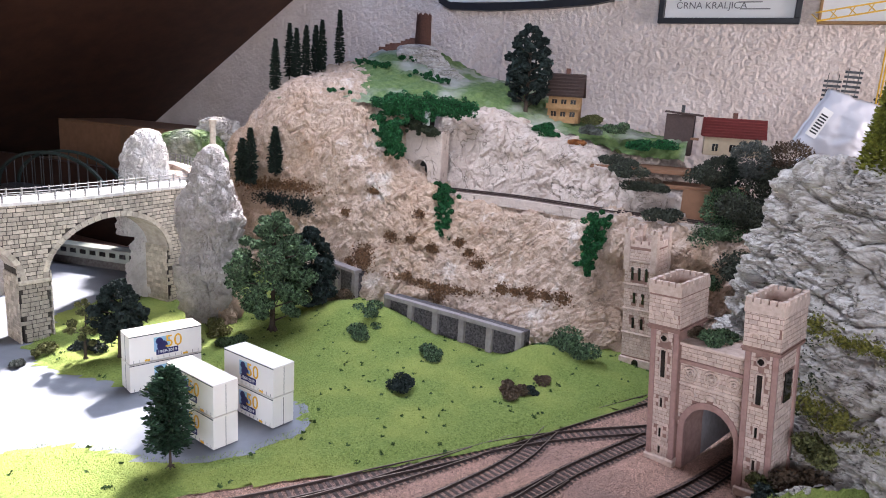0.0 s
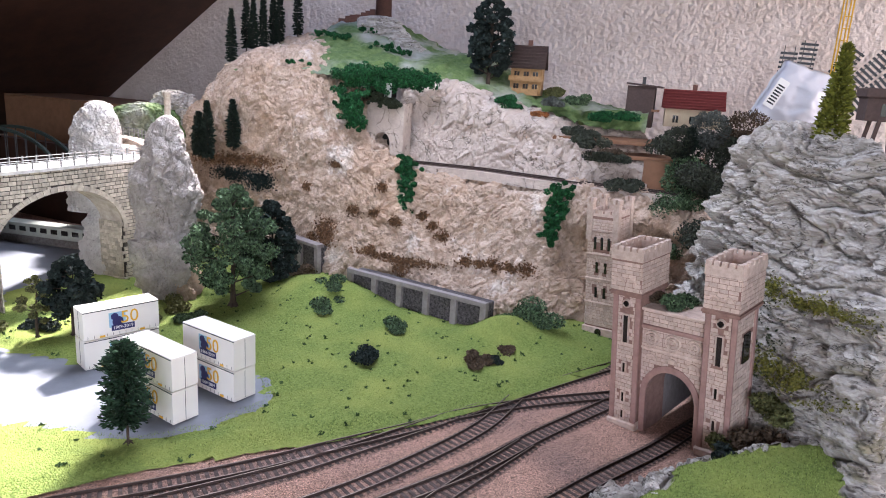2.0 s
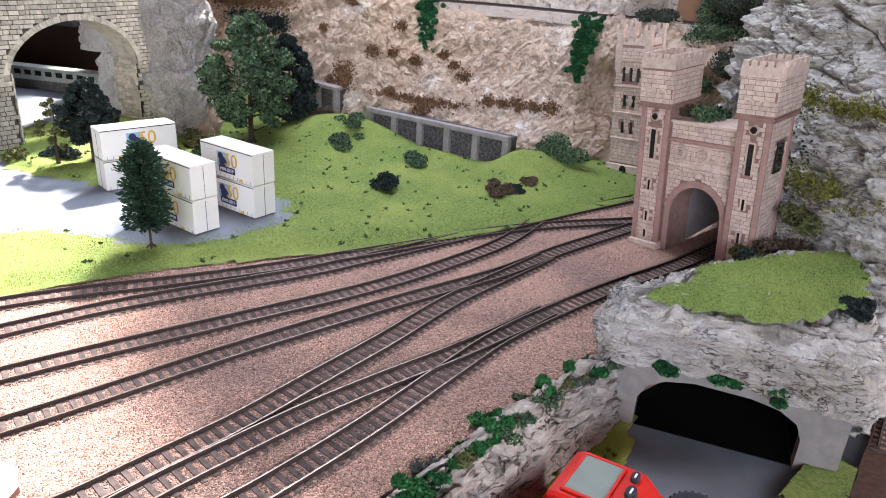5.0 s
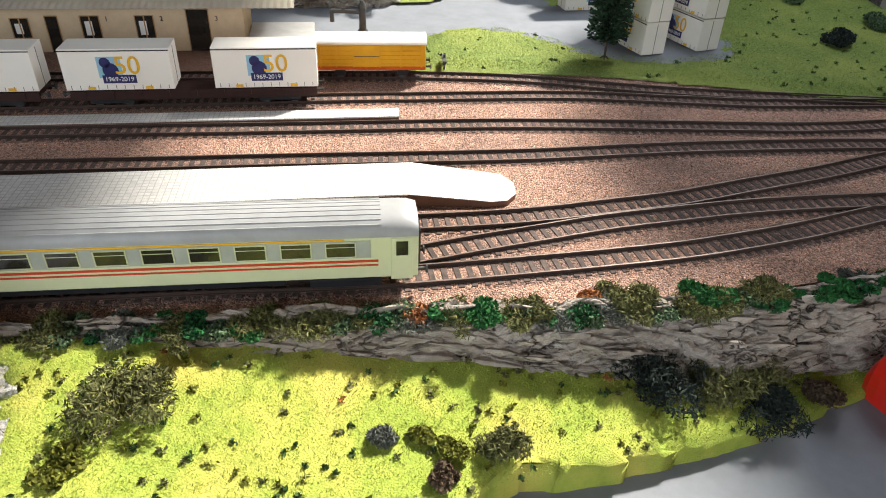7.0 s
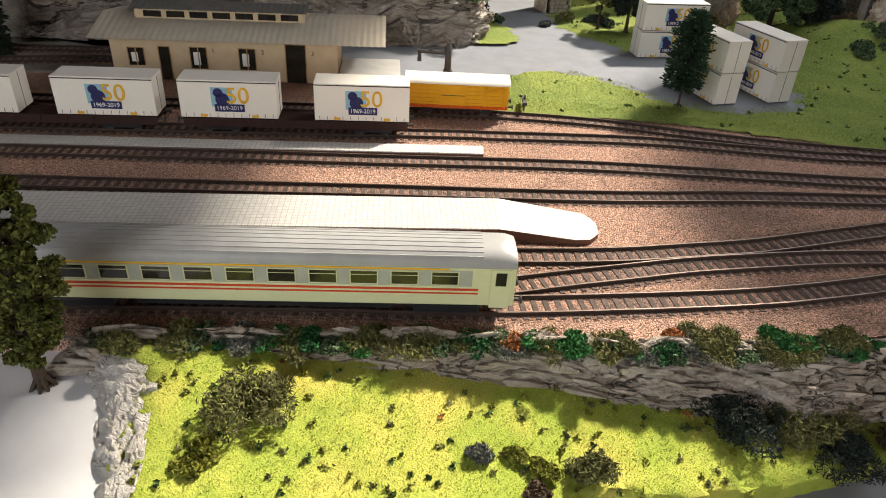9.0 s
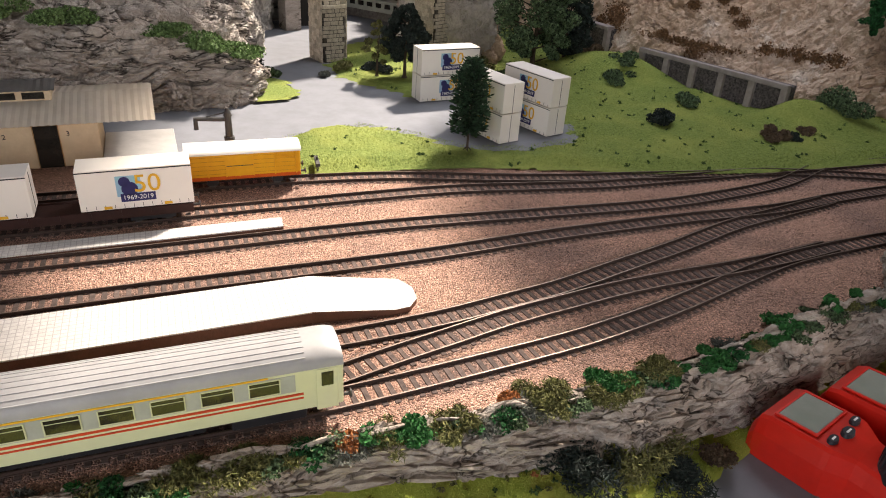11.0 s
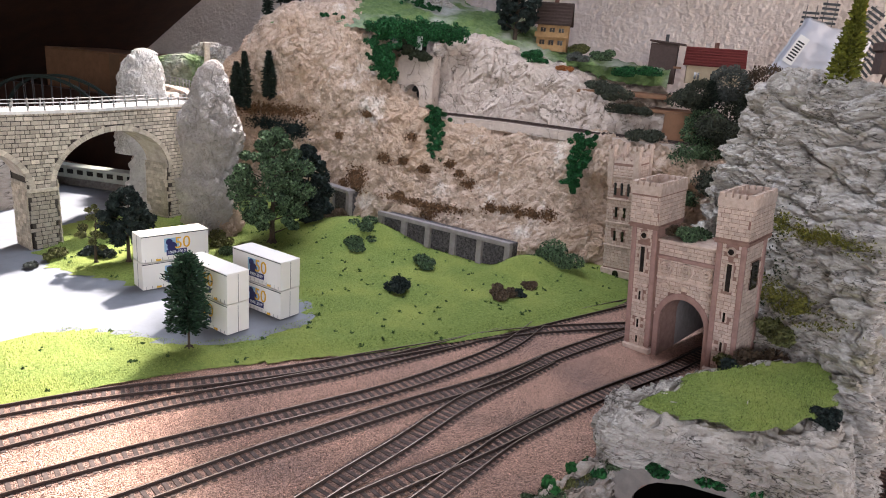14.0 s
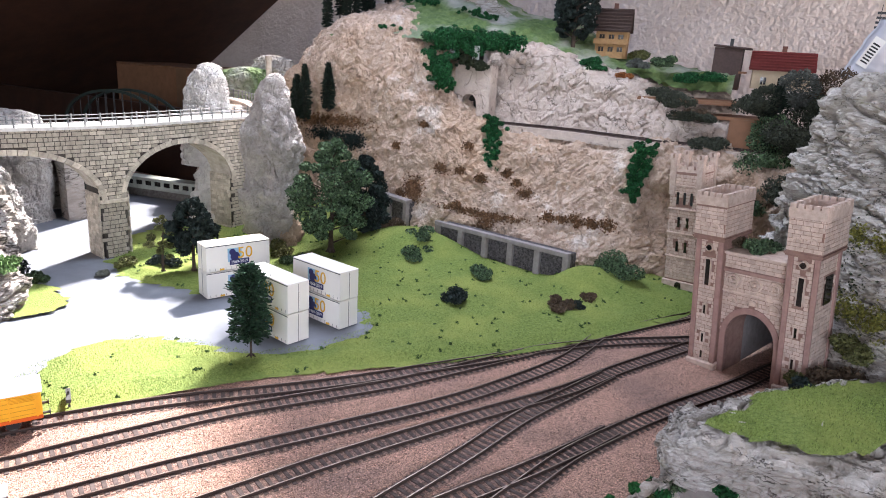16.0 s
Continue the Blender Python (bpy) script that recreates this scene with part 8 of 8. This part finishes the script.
th = house(pose(0.026, 1.425, 0.335, 0, 0, -8), 0.060, 0.05, 0.058, 0.036, "timber", "roof_brown", "brown timber chalet with a brown shingled roof")
part("balcony", box(-0.033, -0.032, 0.026, 0.033, -0.025, 0.029), "timber", th)
part("balcony_rail", box(-0.033, -0.032, 0.029, 0.033, -0.031, 0.036), "timber", th)
part("porch", box(-0.025, -0.034, 0.0, 0.025, -0.025, 0.012), "timber", th)
house(pose(0.335, 1.37, 0.295, 0, 0, -10), 0.098, 0.05, 0.040, 0.028, "cream", "roof_red", "pale house with a dark red tiled roof", 1)
shack = thing("shack", "dark brown wooden hut with a flat roof", "hut", pose(0.245, 1.385, 0.29, 0, 0, -15))
part("wall", box(-0.028, -0.02, 0, 0.022, 0.02, 0.075), "roof_brown", shack)
part("roof", box(-0.036, -0.026, 0.075, 0.030, 0.026, 0.0785, 0.0006, Matrix.Rotation(radians(4), 4, "Y")), "roof_brown", shack)
part("chimney", box(-0.004, -0.004, 0.078, 0.002, 0.002, 0.092), "iron", shack)
part("balcony", box(0.020, -0.03, 0.03, 0.034, -0.018, 0.034), "brown_board", shack)
rock("hill", [
    [(-0.62, 1.46, 0.28), (-0.61, 1.52, 0.33), (-0.60, 1.60, 0.36), (-0.58, 1.75, 0.36)],
    [(-0.565, 1.36, 0.338), (-0.55, 1.45, 0.372), (-0.53, 1.56, 0.40), (-0.50, 1.75, 0.41)],
    [(-0.478, 1.345, 0.357), (-0.47, 1.43, 0.393), (-0.46, 1.54, 0.425), (-0.44, 1.72, 0.44)],
    [(-0.38, 1.325, 0.350), (-0.38, 1.42, 0.395), (-0.38, 1.53, 0.45), (-0.36, 1.70, 0.48)],
    [(-0.305, 1.30, 0.352), (-0.30, 1.40, 0.388), (-0.30, 1.54, 0.458), (-0.28, 1.68, 0.48)],
    [(-0.235, 1.31, 0.358), (-0.23, 1.42, 0.388), (-0.22, 1.54, 0.43), (-0.20, 1.66, 0.44)],
    [(-0.155, 1.33, 0.358), (-0.15, 1.43, 0.385), (-0.14, 1.52, 0.41), (-0.12, 1.64, 0.41)],
    [(-0.075, 1.36, 0.335), (-0.07, 1.43, 0.375), (-0.06, 1.50, 0.40), (-0.04, 1.62, 0.40)],
    [(0.02, 1.33, 0.318), (0.03, 1.38, 0.332), (0.05, 1.45, 0.335), (0.07, 1.60, 0.34)],
    [(0.12, 1.29, 0.298), (0.13, 1.33, 0.318), (0.15, 1.40, 0.325), (0.18, 1.55, 0.32)],
    [(0.235, 1.27, 0.285), (0.24, 1.29, 0.312), (0.25, 1.34, 0.312), (0.28, 1.50, 0.31)],
], "hill_grass", 220, 90, 0.006, "green flocked mountain top with pale rock patches", category="hill", chips=((0.006, (30, 30, 30)), (0.003, (80, 80, 80))), smooth=True)
crag("crag", -0.290, 1.535, 0.405, 0.478, 0.080, 0.050, "rock_grey", "grey rock under the ruined tower", 0.55, (0, 0.01), 21, 0.010)
crag("crag", -0.195, 1.50, 0.375, 0.434, 0.055, 0.035, "rock_grey", "grey rock slope beside the ruined tower", 0.35, (-0.04, 0), 22, 0.008)
ruin = thing("ruined_tower", "ruined round brick tower on the mountain top", "ruin", pose(-0.297, 1.60, 0.462))
bm = surface(24, 8, lambda u, v: ((0.0185 - 0.002 * v) * math.cos(2 * math.pi * u), (0.0185 - 0.002 * v) * math.sin(2 * math.pi * u), 0.085 * v + (0.004 * math.sin(9 * u * 6.28) if v > 0.99 else 0)))
bmesh.ops.solidify(bm, geom=bm.faces[:], thickness=0.004)
part("tower", bm, "brick_red", ruin)
pr = [(-0.018, 0.035), (-0.03, 0.032), (-0.04, 0.028), (-0.05, 0.024), (-0.062, 0.018), (-0.075, 0.022), (-0.085, 0.012), (-0.10, 0.010)]
for (xa, za), (xb, zb) in zip(pr, pr[1:]):
    part("wall_stub", box(xb, -0.004, -0.005, xa, 0.004, (za + zb) / 2), "brick_red", ruin)
part("ground_plate", box(-0.08, -0.025, -0.012, 0.03, 0.025, 0.002, 0.002), "brick_red", ruin)
mouth = thing("upper_tunnel", "pale plaster arch of the upper tunnel overgrown with ivy", "tunnel portal", pose(-0.262, 1.285, 0.215, 0, 0, -18))
part("face", arch_wall(0.0, 0.075, 0.095, arch_pts(0.032, 0.016, 0.022), 0.0, 0.03), "rock_light", mouth)
# dark plug behind the arch, coloured as the shade within
part("bore", box(0.010, 0.0305, 0, 0.056, 0.09, 0.06), "plain_dark", mouth)
# solid black box stands for the shade in the opening
part("upper_opening", box(-0.004, -0.003, 0.100, 0.050, 0.02, 0.140, 0.004), "tunnel_shade", mouth)
part("pale_lining", box(0.036, -0.0045, 0.103, 0.050, -0.0028, 0.128, 0.0005), "concrete", mouth)
for x0, y0, x1, y1, z in ((0.08, 1.20, 0.26, 1.30, 0.268), (0.14, 1.18, 0.33, 1.26, 0.245)):
    bd = thing("bare_board", "bare brown hardboard shelf of the layout", "board", pose((x0 + x1) / 2, (y0 + y1) / 2, z, 0, 0, -14))
    part("panel", box(-(x1 - x0) / 2, -(y1 - y0) / 2, 0, (x1 - x0) / 2, (y1 - y0) / 2, 0.006, 0.0005), "brown_board", bd)
bd = thing("support_board", "upright brown hardboard panel under the village", "board", pose(0.245, 1.14, 0.19, 0, 0, -14))
part("panel", box(-0.03, 0, 0, 0.05, 0.006, 0.06), "brown_board", bd)

# ---- along the wall ----
WR = math.degrees(math.atan2(WD.y, WD.x))


def on_wall(s, z, d=0.0):
    p = W0 + WD * s - WN * d
    return pose(p.x, p.y, z, 0, 0, WR)


fr = thing("picture_frame", "black-framed white poster hanging on the wall", "picture", on_wall(0.385, 0.562, 0.002))
part("poster", box(-0.132, -0.006, 0.008, 0.132, -0.002, 0.36), "paper", fr)
for q in ((-0.145, 0.0, 0.145, 0.012), (-0.145, 0.012, -0.133, 0.37), (0.133, 0.012, 0.145, 0.37), (-0.145, 0.37, 0.145, 0.382)):
    part("frame_rail", box(q[0], -0.014, q[1], q[2], -0.001, q[3], 0.001), "black", fr)
M["print_grey"] = mat("grey_print", (0.16, 0.15, 0.15), None, 50, 0.6, 0.0)
link("lettering", text_mesh("\u010cRNA KRALJICA", 0.020, "print_grey"), fr, Matrix.Translation((-0.035, -0.0064, 0.038)))
for k, (x0, x1, z) in enumerate(((0.02, 0.075, 0.050), (0.02, 0.068, 0.044), (0.025, 0.085, 0.030))):
    part("text_line", box(x0, -0.0064, z, x1, -0.0058, z + 0.0022), "print_grey", fr)
fr2 = thing("picture_frame", "pale framed poster hanging on the wall", "picture", on_wall(0.70, 0.562, 0.002))
part("poster", box(-0.132, -0.006, 0.006, 0.132, -0.002, 0.36), "paper", fr2)
for q in ((-0.138, 0.0, 0.138, 0.006), (-0.138, 0.006, -0.132, 0.37), (0.132, 0.006, 0.138, 0.37)):
    part("frame_rail", box(q[0], -0.012, q[1], q[2], -0.001, q[3], 0.001), "timber", fr2)
mir = thing("wall_clock_frame", "dark curved frame hanging on the wall", "frame", on_wall(-0.09, 0.590, 0.002))
bm = bmesh.new()
pts = [(-0.245, 0.05), (-0.235, 0.020), (-0.205, 0.004), (-0.10, 0.0), (0.05, 0.004), (0.17, 0.012), (0.225, 0.022), (0.25, 0.05)]
for (xa, za), (xb, zb) in zip(pts, pts[1:]):
    v = [bm.verts.new((x, y, z)) for y in (-0.02, 0.0) for x, z in ((xa, za), (xb, zb), (xb, zb + 0.018), (xa, za + 0.018))]
    for f in ((0, 1, 2, 3), (7, 6, 5, 4), (0, 4, 5, 1), (1, 5, 6, 2), (2, 6, 7, 3), (3, 7, 4, 0)):
        bm.faces.new([v[i] for i in f])
bmesh.ops.recalc_face_normals(bm, faces=bm.faces[:])
part("rim", bm, "black", mir)
part("panel", box(-0.24, -0.008, 0.022, 0.245, -0.001, 0.20), "paper", mir)
bag = thing("plastic_bag", "milky white plastic bag with a label lying on the layout", "bag", pose(0.463, 1.24, 0.215))
BAGC = [Vector((-0.070, 0, 0.112)), Vector((-0.022, 0, 0.205)), Vector((0.085, 0, 0.172)), Vector((0.062, 0, 0.060))]


def bag_pt(u, v, d):
    """A puffed pouch: four corners, bulging towards its middle, with shallow creases."""
    q = BAGC[0].lerp(BAGC[3], u).lerp(BAGC[1].lerp(BAGC[2], u), v)
    puff = (math.sin(math.pi * u) * math.sin(math.pi * v)) ** 0.45
    return q + Vector((0.004 * fbm((u, v, 1), 4, 2), d * (0.006 + 0.026 * puff + 0.007 * fbm((u, v, 2 + d), 5, 3) * puff), 0.004 * fbm((u, v, 4), 4, 2)))


bm = surface(30, 30, lambda u, v: bag_pt(u, v, -1))
bk = surface(30, 30, lambda u, v: bag_pt(u, v, 1))
me = bpy.data.meshes.new("film_back")
bk.to_mesh(me)
bk.free()
bm.from_mesh(me)
bmesh.ops.remove_doubles(bm, verts=bm.verts[:], dist=0.0002)
bmesh.ops.holes_fill(bm, edges=[e for e in bm.edges if e.is_boundary], sides=0)
bmesh.ops.recalc_face_normals(bm, faces=bm.faces[:])
part("film", bm, "bag", bag, smooth=True)
slant = Matrix.Translation((-0.042, -0.034, 0.150)) @ Matrix.Rotation(radians(27), 4, "Y")
part("label", box(-0.009, -0.0006, -0.024, 0.009, 0.0006, 0.024, 0, slant), "paper", bag)
for k in range(7):
    part("barcode_bar", box(-0.006, -0.0010, -0.018 + 0.005 * k, 0.006, -0.0004, -0.0155 + 0.005 * k, 0, slant), "black", bag)
part("crumpled_foot", box(-0.06, -0.02, 0.0, 0.09, 0.03, 0.10, 0.02), "bag", bag)


def ladder(m, L, label):
    th = thing("track_piece", label, "track", m, "spare track pieces")
    for s in (-1, 1):
        part("rail", box(s * 0.0087 - 0.0006, 0, 0, s * 0.0087 + 0.0006, 0.003, L), "iron", th)
    for k in range(int(L / 0.0085)):
        part("sleeper", box(-0.0145, 0.002, k * 0.0085, 0.0145, 0.005, k * 0.0085 + 0.0042), "black", th)
    return th


for x, y, z, rx, ry, L in ((0.499, 1.41, 0.26, 0, 2, 0.195), (0.525, 1.40, 0.26, 0, 3, 0.205), (0.520, 1.39, 0.31, 0, 33, 0.17), (0.545, 1.38, 0.31, 0, 40, 0.18), (0.57, 1.37, 0.31, 0, 46, 0.19)):
    ladder(pose(x, y, z, rx, ry, -15), L, "dark curved spare track piece leaning on the wall")
kran = thing("tower_crane", "yellow model construction crane with a lattice jib", "crane", pose(0.56, 1.33, 0.2))
for dx in (-0.006, 0.006):
    for dy in (-0.006, 0.006):
        part("leg", box(dx - 0.001, dy - 0.001, 0, dx + 0.001, dy + 0.001, 0.36), "gold", kran)
for k in range(16):
    part("lattice_bar", box(-0.007, -0.0068, 0.02 * k, 0.007, -0.0056, 0.02 * k + 0.0016, 0, Matrix.Rotation(radians(0), 4, "Y")), "gold", kran)
jm = Matrix.Translation((0, 0, 0.36)) @ Matrix.Rotation(radians(-12), 4, "Y")
for dz in (0.0, 0.014):
    part("jib_chord", box(-0.13, -0.002, dz, 0.24, 0.002, dz + 0.0025, 0, jm), "gold", kran)
for k in range(24):
    x = -0.125 + 0.015 * k
    part("jib_brace", box(-0.0006, -0.001, 0, 0.0006, 0.001, 0.018, 0, jm @ Matrix.Translation((x, 0, 0)) @ Matrix.Rotation(radians(40 if k % 2 else -40), 4, "Y")), "gold", kran)
watch = thing("signal_cabin", "dark timber cabin on tall trestle legs", "cabin", pose(0.50, 1.02, 0.20, 0, 0, -10))
part("cabin", box(-0.03, -0.02, 0.135, 0.03, 0.02, 0.165, 0.0006), "roof_brown", watch)
part("roof", box(-0.034, -0.025, 0.165, 0.034, 0.025, 0.178, 0.002), "roof_brown", watch)
part("window", box(-0.012, -0.0206, 0.142, 0.02, -0.0196, 0.158), "glass_dark", watch)
for x in (-0.022, 0.022):
    for y in (-0.014, 0.014):
        part("leg", box(-0.0022, -0.0022, 0, 0.0022, 0.0022, 0.14, 0, Matrix.Translation((x * 1.5, y * 1.4, 0)) @ Matrix.Rotation(radians(-9 if x > 0 else 9), 4, "Y")), "roof_brown", watch)
M["paper_tape"] = mat("brown_paper_tape", (0.20, 0.11, 0.06), None, 60, 0.4, 0.0)
bx = thing("cardboard_box", "brown cardboard box in the dark corner under the roof", "box", pose(-1.05, 1.78, -0.15, 0, 0, WR))
part("body", box(-0.28, -0.1, 0, 0.28, 0.1, 0.397, 0.002), "brown_board", bx)
for x0, x1 in ((-0.28, -0.002), (0.002, 0.28)):
    part("flap", box(x0, -0.1, 0.3975, x1, 0.1, 0.4005, 0.0008), "brown_board", bx)
part("tape", box(-0.02, -0.1008, 0.20, 0.02, -0.1002, 0.397), "paper_tape", bx)
sh = thing("shelf_board", "dark board behind the viaduct", "board", pose(-1.15, 1.5, -0.05, 0, 0, WR))
part("panel", box(-0.6, 0, 0, 0.45, 0.02, 0.22), "wood_dark", sh)
M["bridge_green"] = mat("dark_green_bridge_steel", (0.035, 0.05, 0.04), (0.025, 0.035, 0.03), 80, 0.6, 0.1, 500)
bridge = thing("arch_bridge", "dark steel arch bridge behind the viaduct", "bridge", pose(-1.06, 1.40, 0.118, 0, 0, -12))
for s in (-1, 1):
    bm = bmesh.new()
    rings = []
    for k in range(25):
        a = math.pi * k / 24
        c = Vector((-math.cos(a), 0, math.sin(a)))
        rings.append([bm.verts.new((-0.16 * math.cos(a) + o * c.x, s * 0.025 + w, 0.085 * math.sin(a) + o * c.z)) for o, w in ((-0.003, -0.003), (-0.003, 0.003), (0.003, 0.003), (0.003, -0.003))])
    for p, q in zip(rings, rings[1:]):
        for k in range(4):
            bm.faces.new((p[k - 1], p[k], q[k], q[k - 1]))
    part("arch", bm, "bridge_green", bridge)
    for k in range(1, 12):
        x = -0.16 + 0.32 * k / 12
        part("hanger", box(x - 0.0008, s * 0.025 - 0.0008, 0, x + 0.0008, s * 0.025 + 0.0008, 0.085 * math.sqrt(1 - (x / 0.16) ** 2)), "iron", bridge)
part("deck", box(-0.17, -0.03, -0.01, 0.17, 0.03, 0.0), "iron", bridge)
far_coach = thing("passenger_coach", "white passenger coach behind the viaduct, coloured grey for its shade", "railway coach", pose(-0.84, 1.22, 0.022, 0, 0, -8))
# white body coloured grey to put it in the viaduct's shade
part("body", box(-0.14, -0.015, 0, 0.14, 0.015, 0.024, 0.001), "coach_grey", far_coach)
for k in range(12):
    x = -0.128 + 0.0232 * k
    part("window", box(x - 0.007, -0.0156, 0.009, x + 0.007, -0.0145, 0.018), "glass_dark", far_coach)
sup = thing("stone_base", "stone bank under the hidden track", "bank", pose(-0.76, 1.24, 0.0, 0, 0, -8))
part("body", box(-0.3, -0.03, 0.0026, 0.2, 0.05, 0.0219), "grey_ground", sup)

# ---- dark side tunnel beyond the grey rock ----
side = thing("side_tunnel", "pale plaster arch of a dark side tunnel", "tunnel portal", pose(0.395, 0.775, -0.05, 0, 0, -14))
part("face", arch_wall(0.0, 0.24, 0.165, arch_pts(0.105, 0.068, 0.040), 0.0, 0.03), "rock_white", side)
bm = bmesh.new()
lin = arch_pts(0.105, 0.069, 0.040)
a = [bm.verts.new((x, 0.03, z)) for x, z in lin]
b = [bm.verts.new((x, 0.30, z)) for x, z in lin]
for i in range(len(lin) - 1):
    bm.faces.new((a[i], b[i], b[i + 1], a[i + 1]))
bm.faces.new(b)
# shade of the side tunnel given as black bore and floor
part("bore", bm, "tunnel_shade", side)
part("tunnel_floor", box(0.030, 0.03, -0.003, 0.180, 0.30, 0.0008), "tunnel_shade", side)
ivy((0.40, 0.78, 0.175), (0.425, 0.755, 0.085), 0.012, "dark green ivy beside the side tunnel", 2200, seed=41)
crag("crag", 0.50, 0.86, 0.07, 0.24, 0.13, 0.06, "rock_light", "pale plaster rock above the side tunnel", 0.75, (0, 0), 12)
# pebbles and crumbs of soil on the bare board
rs = random.Random(9)
for x, y in ((-0.43, -0.10), (-0.455, -0.085), (-0.40, -0.125), (-0.405, -0.13), (-0.37, -0.105)):
    ob = link("crumb", slabs[rs.randrange(8)], None, Matrix.Translation((x, y, -0.0135)) @ Matrix.Rotation(rs.uniform(0, 6), 4, "Z") @ Matrix.Diagonal((0.006, 0.004, 0.0018, 1)))
    tagged(ob, "small dark crumb of soil on the board", "crumb")
# rocky outcrop with a fenced path and a little watch tower behind the viaduct
crag("crag", -0.690, 1.42, 0.20, 0.302, 0.056, 0.040, "rock_grey", "grey rock outcrop behind the viaduct", 0.7, (0, 0), 15)
crag("crag", -0.735, 1.38, 0.08, 0.276, 0.085, 0.05, "hill_grass", "green flocked slope behind the viaduct", 0.85, (0, 0), 16)
lookout = thing("lookout_tower", "tiny pale stone lookout tower on the crag", "tower", pose(-0.645, 1.29, 0.235))
bm = bmesh.new()
add_cyl(bm, 0, 0, 0, 0.058, 0.0062, 14, 0.0056)
part("shaft", bm, "stone", lookout)
bm = bmesh.new()
add_cyl(bm, 0, 0, 0.058, 0.066, 0.0074, 14, 0.0074)
part("parapet", bm, "stone", lookout)
fence = thing("path_fence", "thin grey fence along the path behind the viaduct", "fence")
line = smooth_line([(-0.585, 1.135), (-0.63, 1.20), (-0.70, 1.27), (-0.78, 1.31)], 0.006)
bm = bmesh.new()
for (xa, ya), (xb, yb) in zip(line, line[1:]):
    for dz in (0.010, 0.016):
        limb(bm, (xa, ya, 0.2145 + dz), (xb, yb, 0.2145 + dz), 0.0007, 0.0007, 4)
part("rail", bm, "rail_grey", fence)
for x, y in line[::3]:
    part("post", box(x - 0.0009, y - 0.0009, 0.2145, x + 0.0009, y + 0.0009, 0.232), "rail_grey", fence)
path = bmesh.new()
add_poly(path, [tuple(p) for p in offset_line(line, -0.004)] + [tuple(p) for p in offset_line(line, 0.022)][::-1], 0.196, 0.2145)
tagged(part("path", path, "rock_light"), "pale path behind the viaduct", kind="structure")
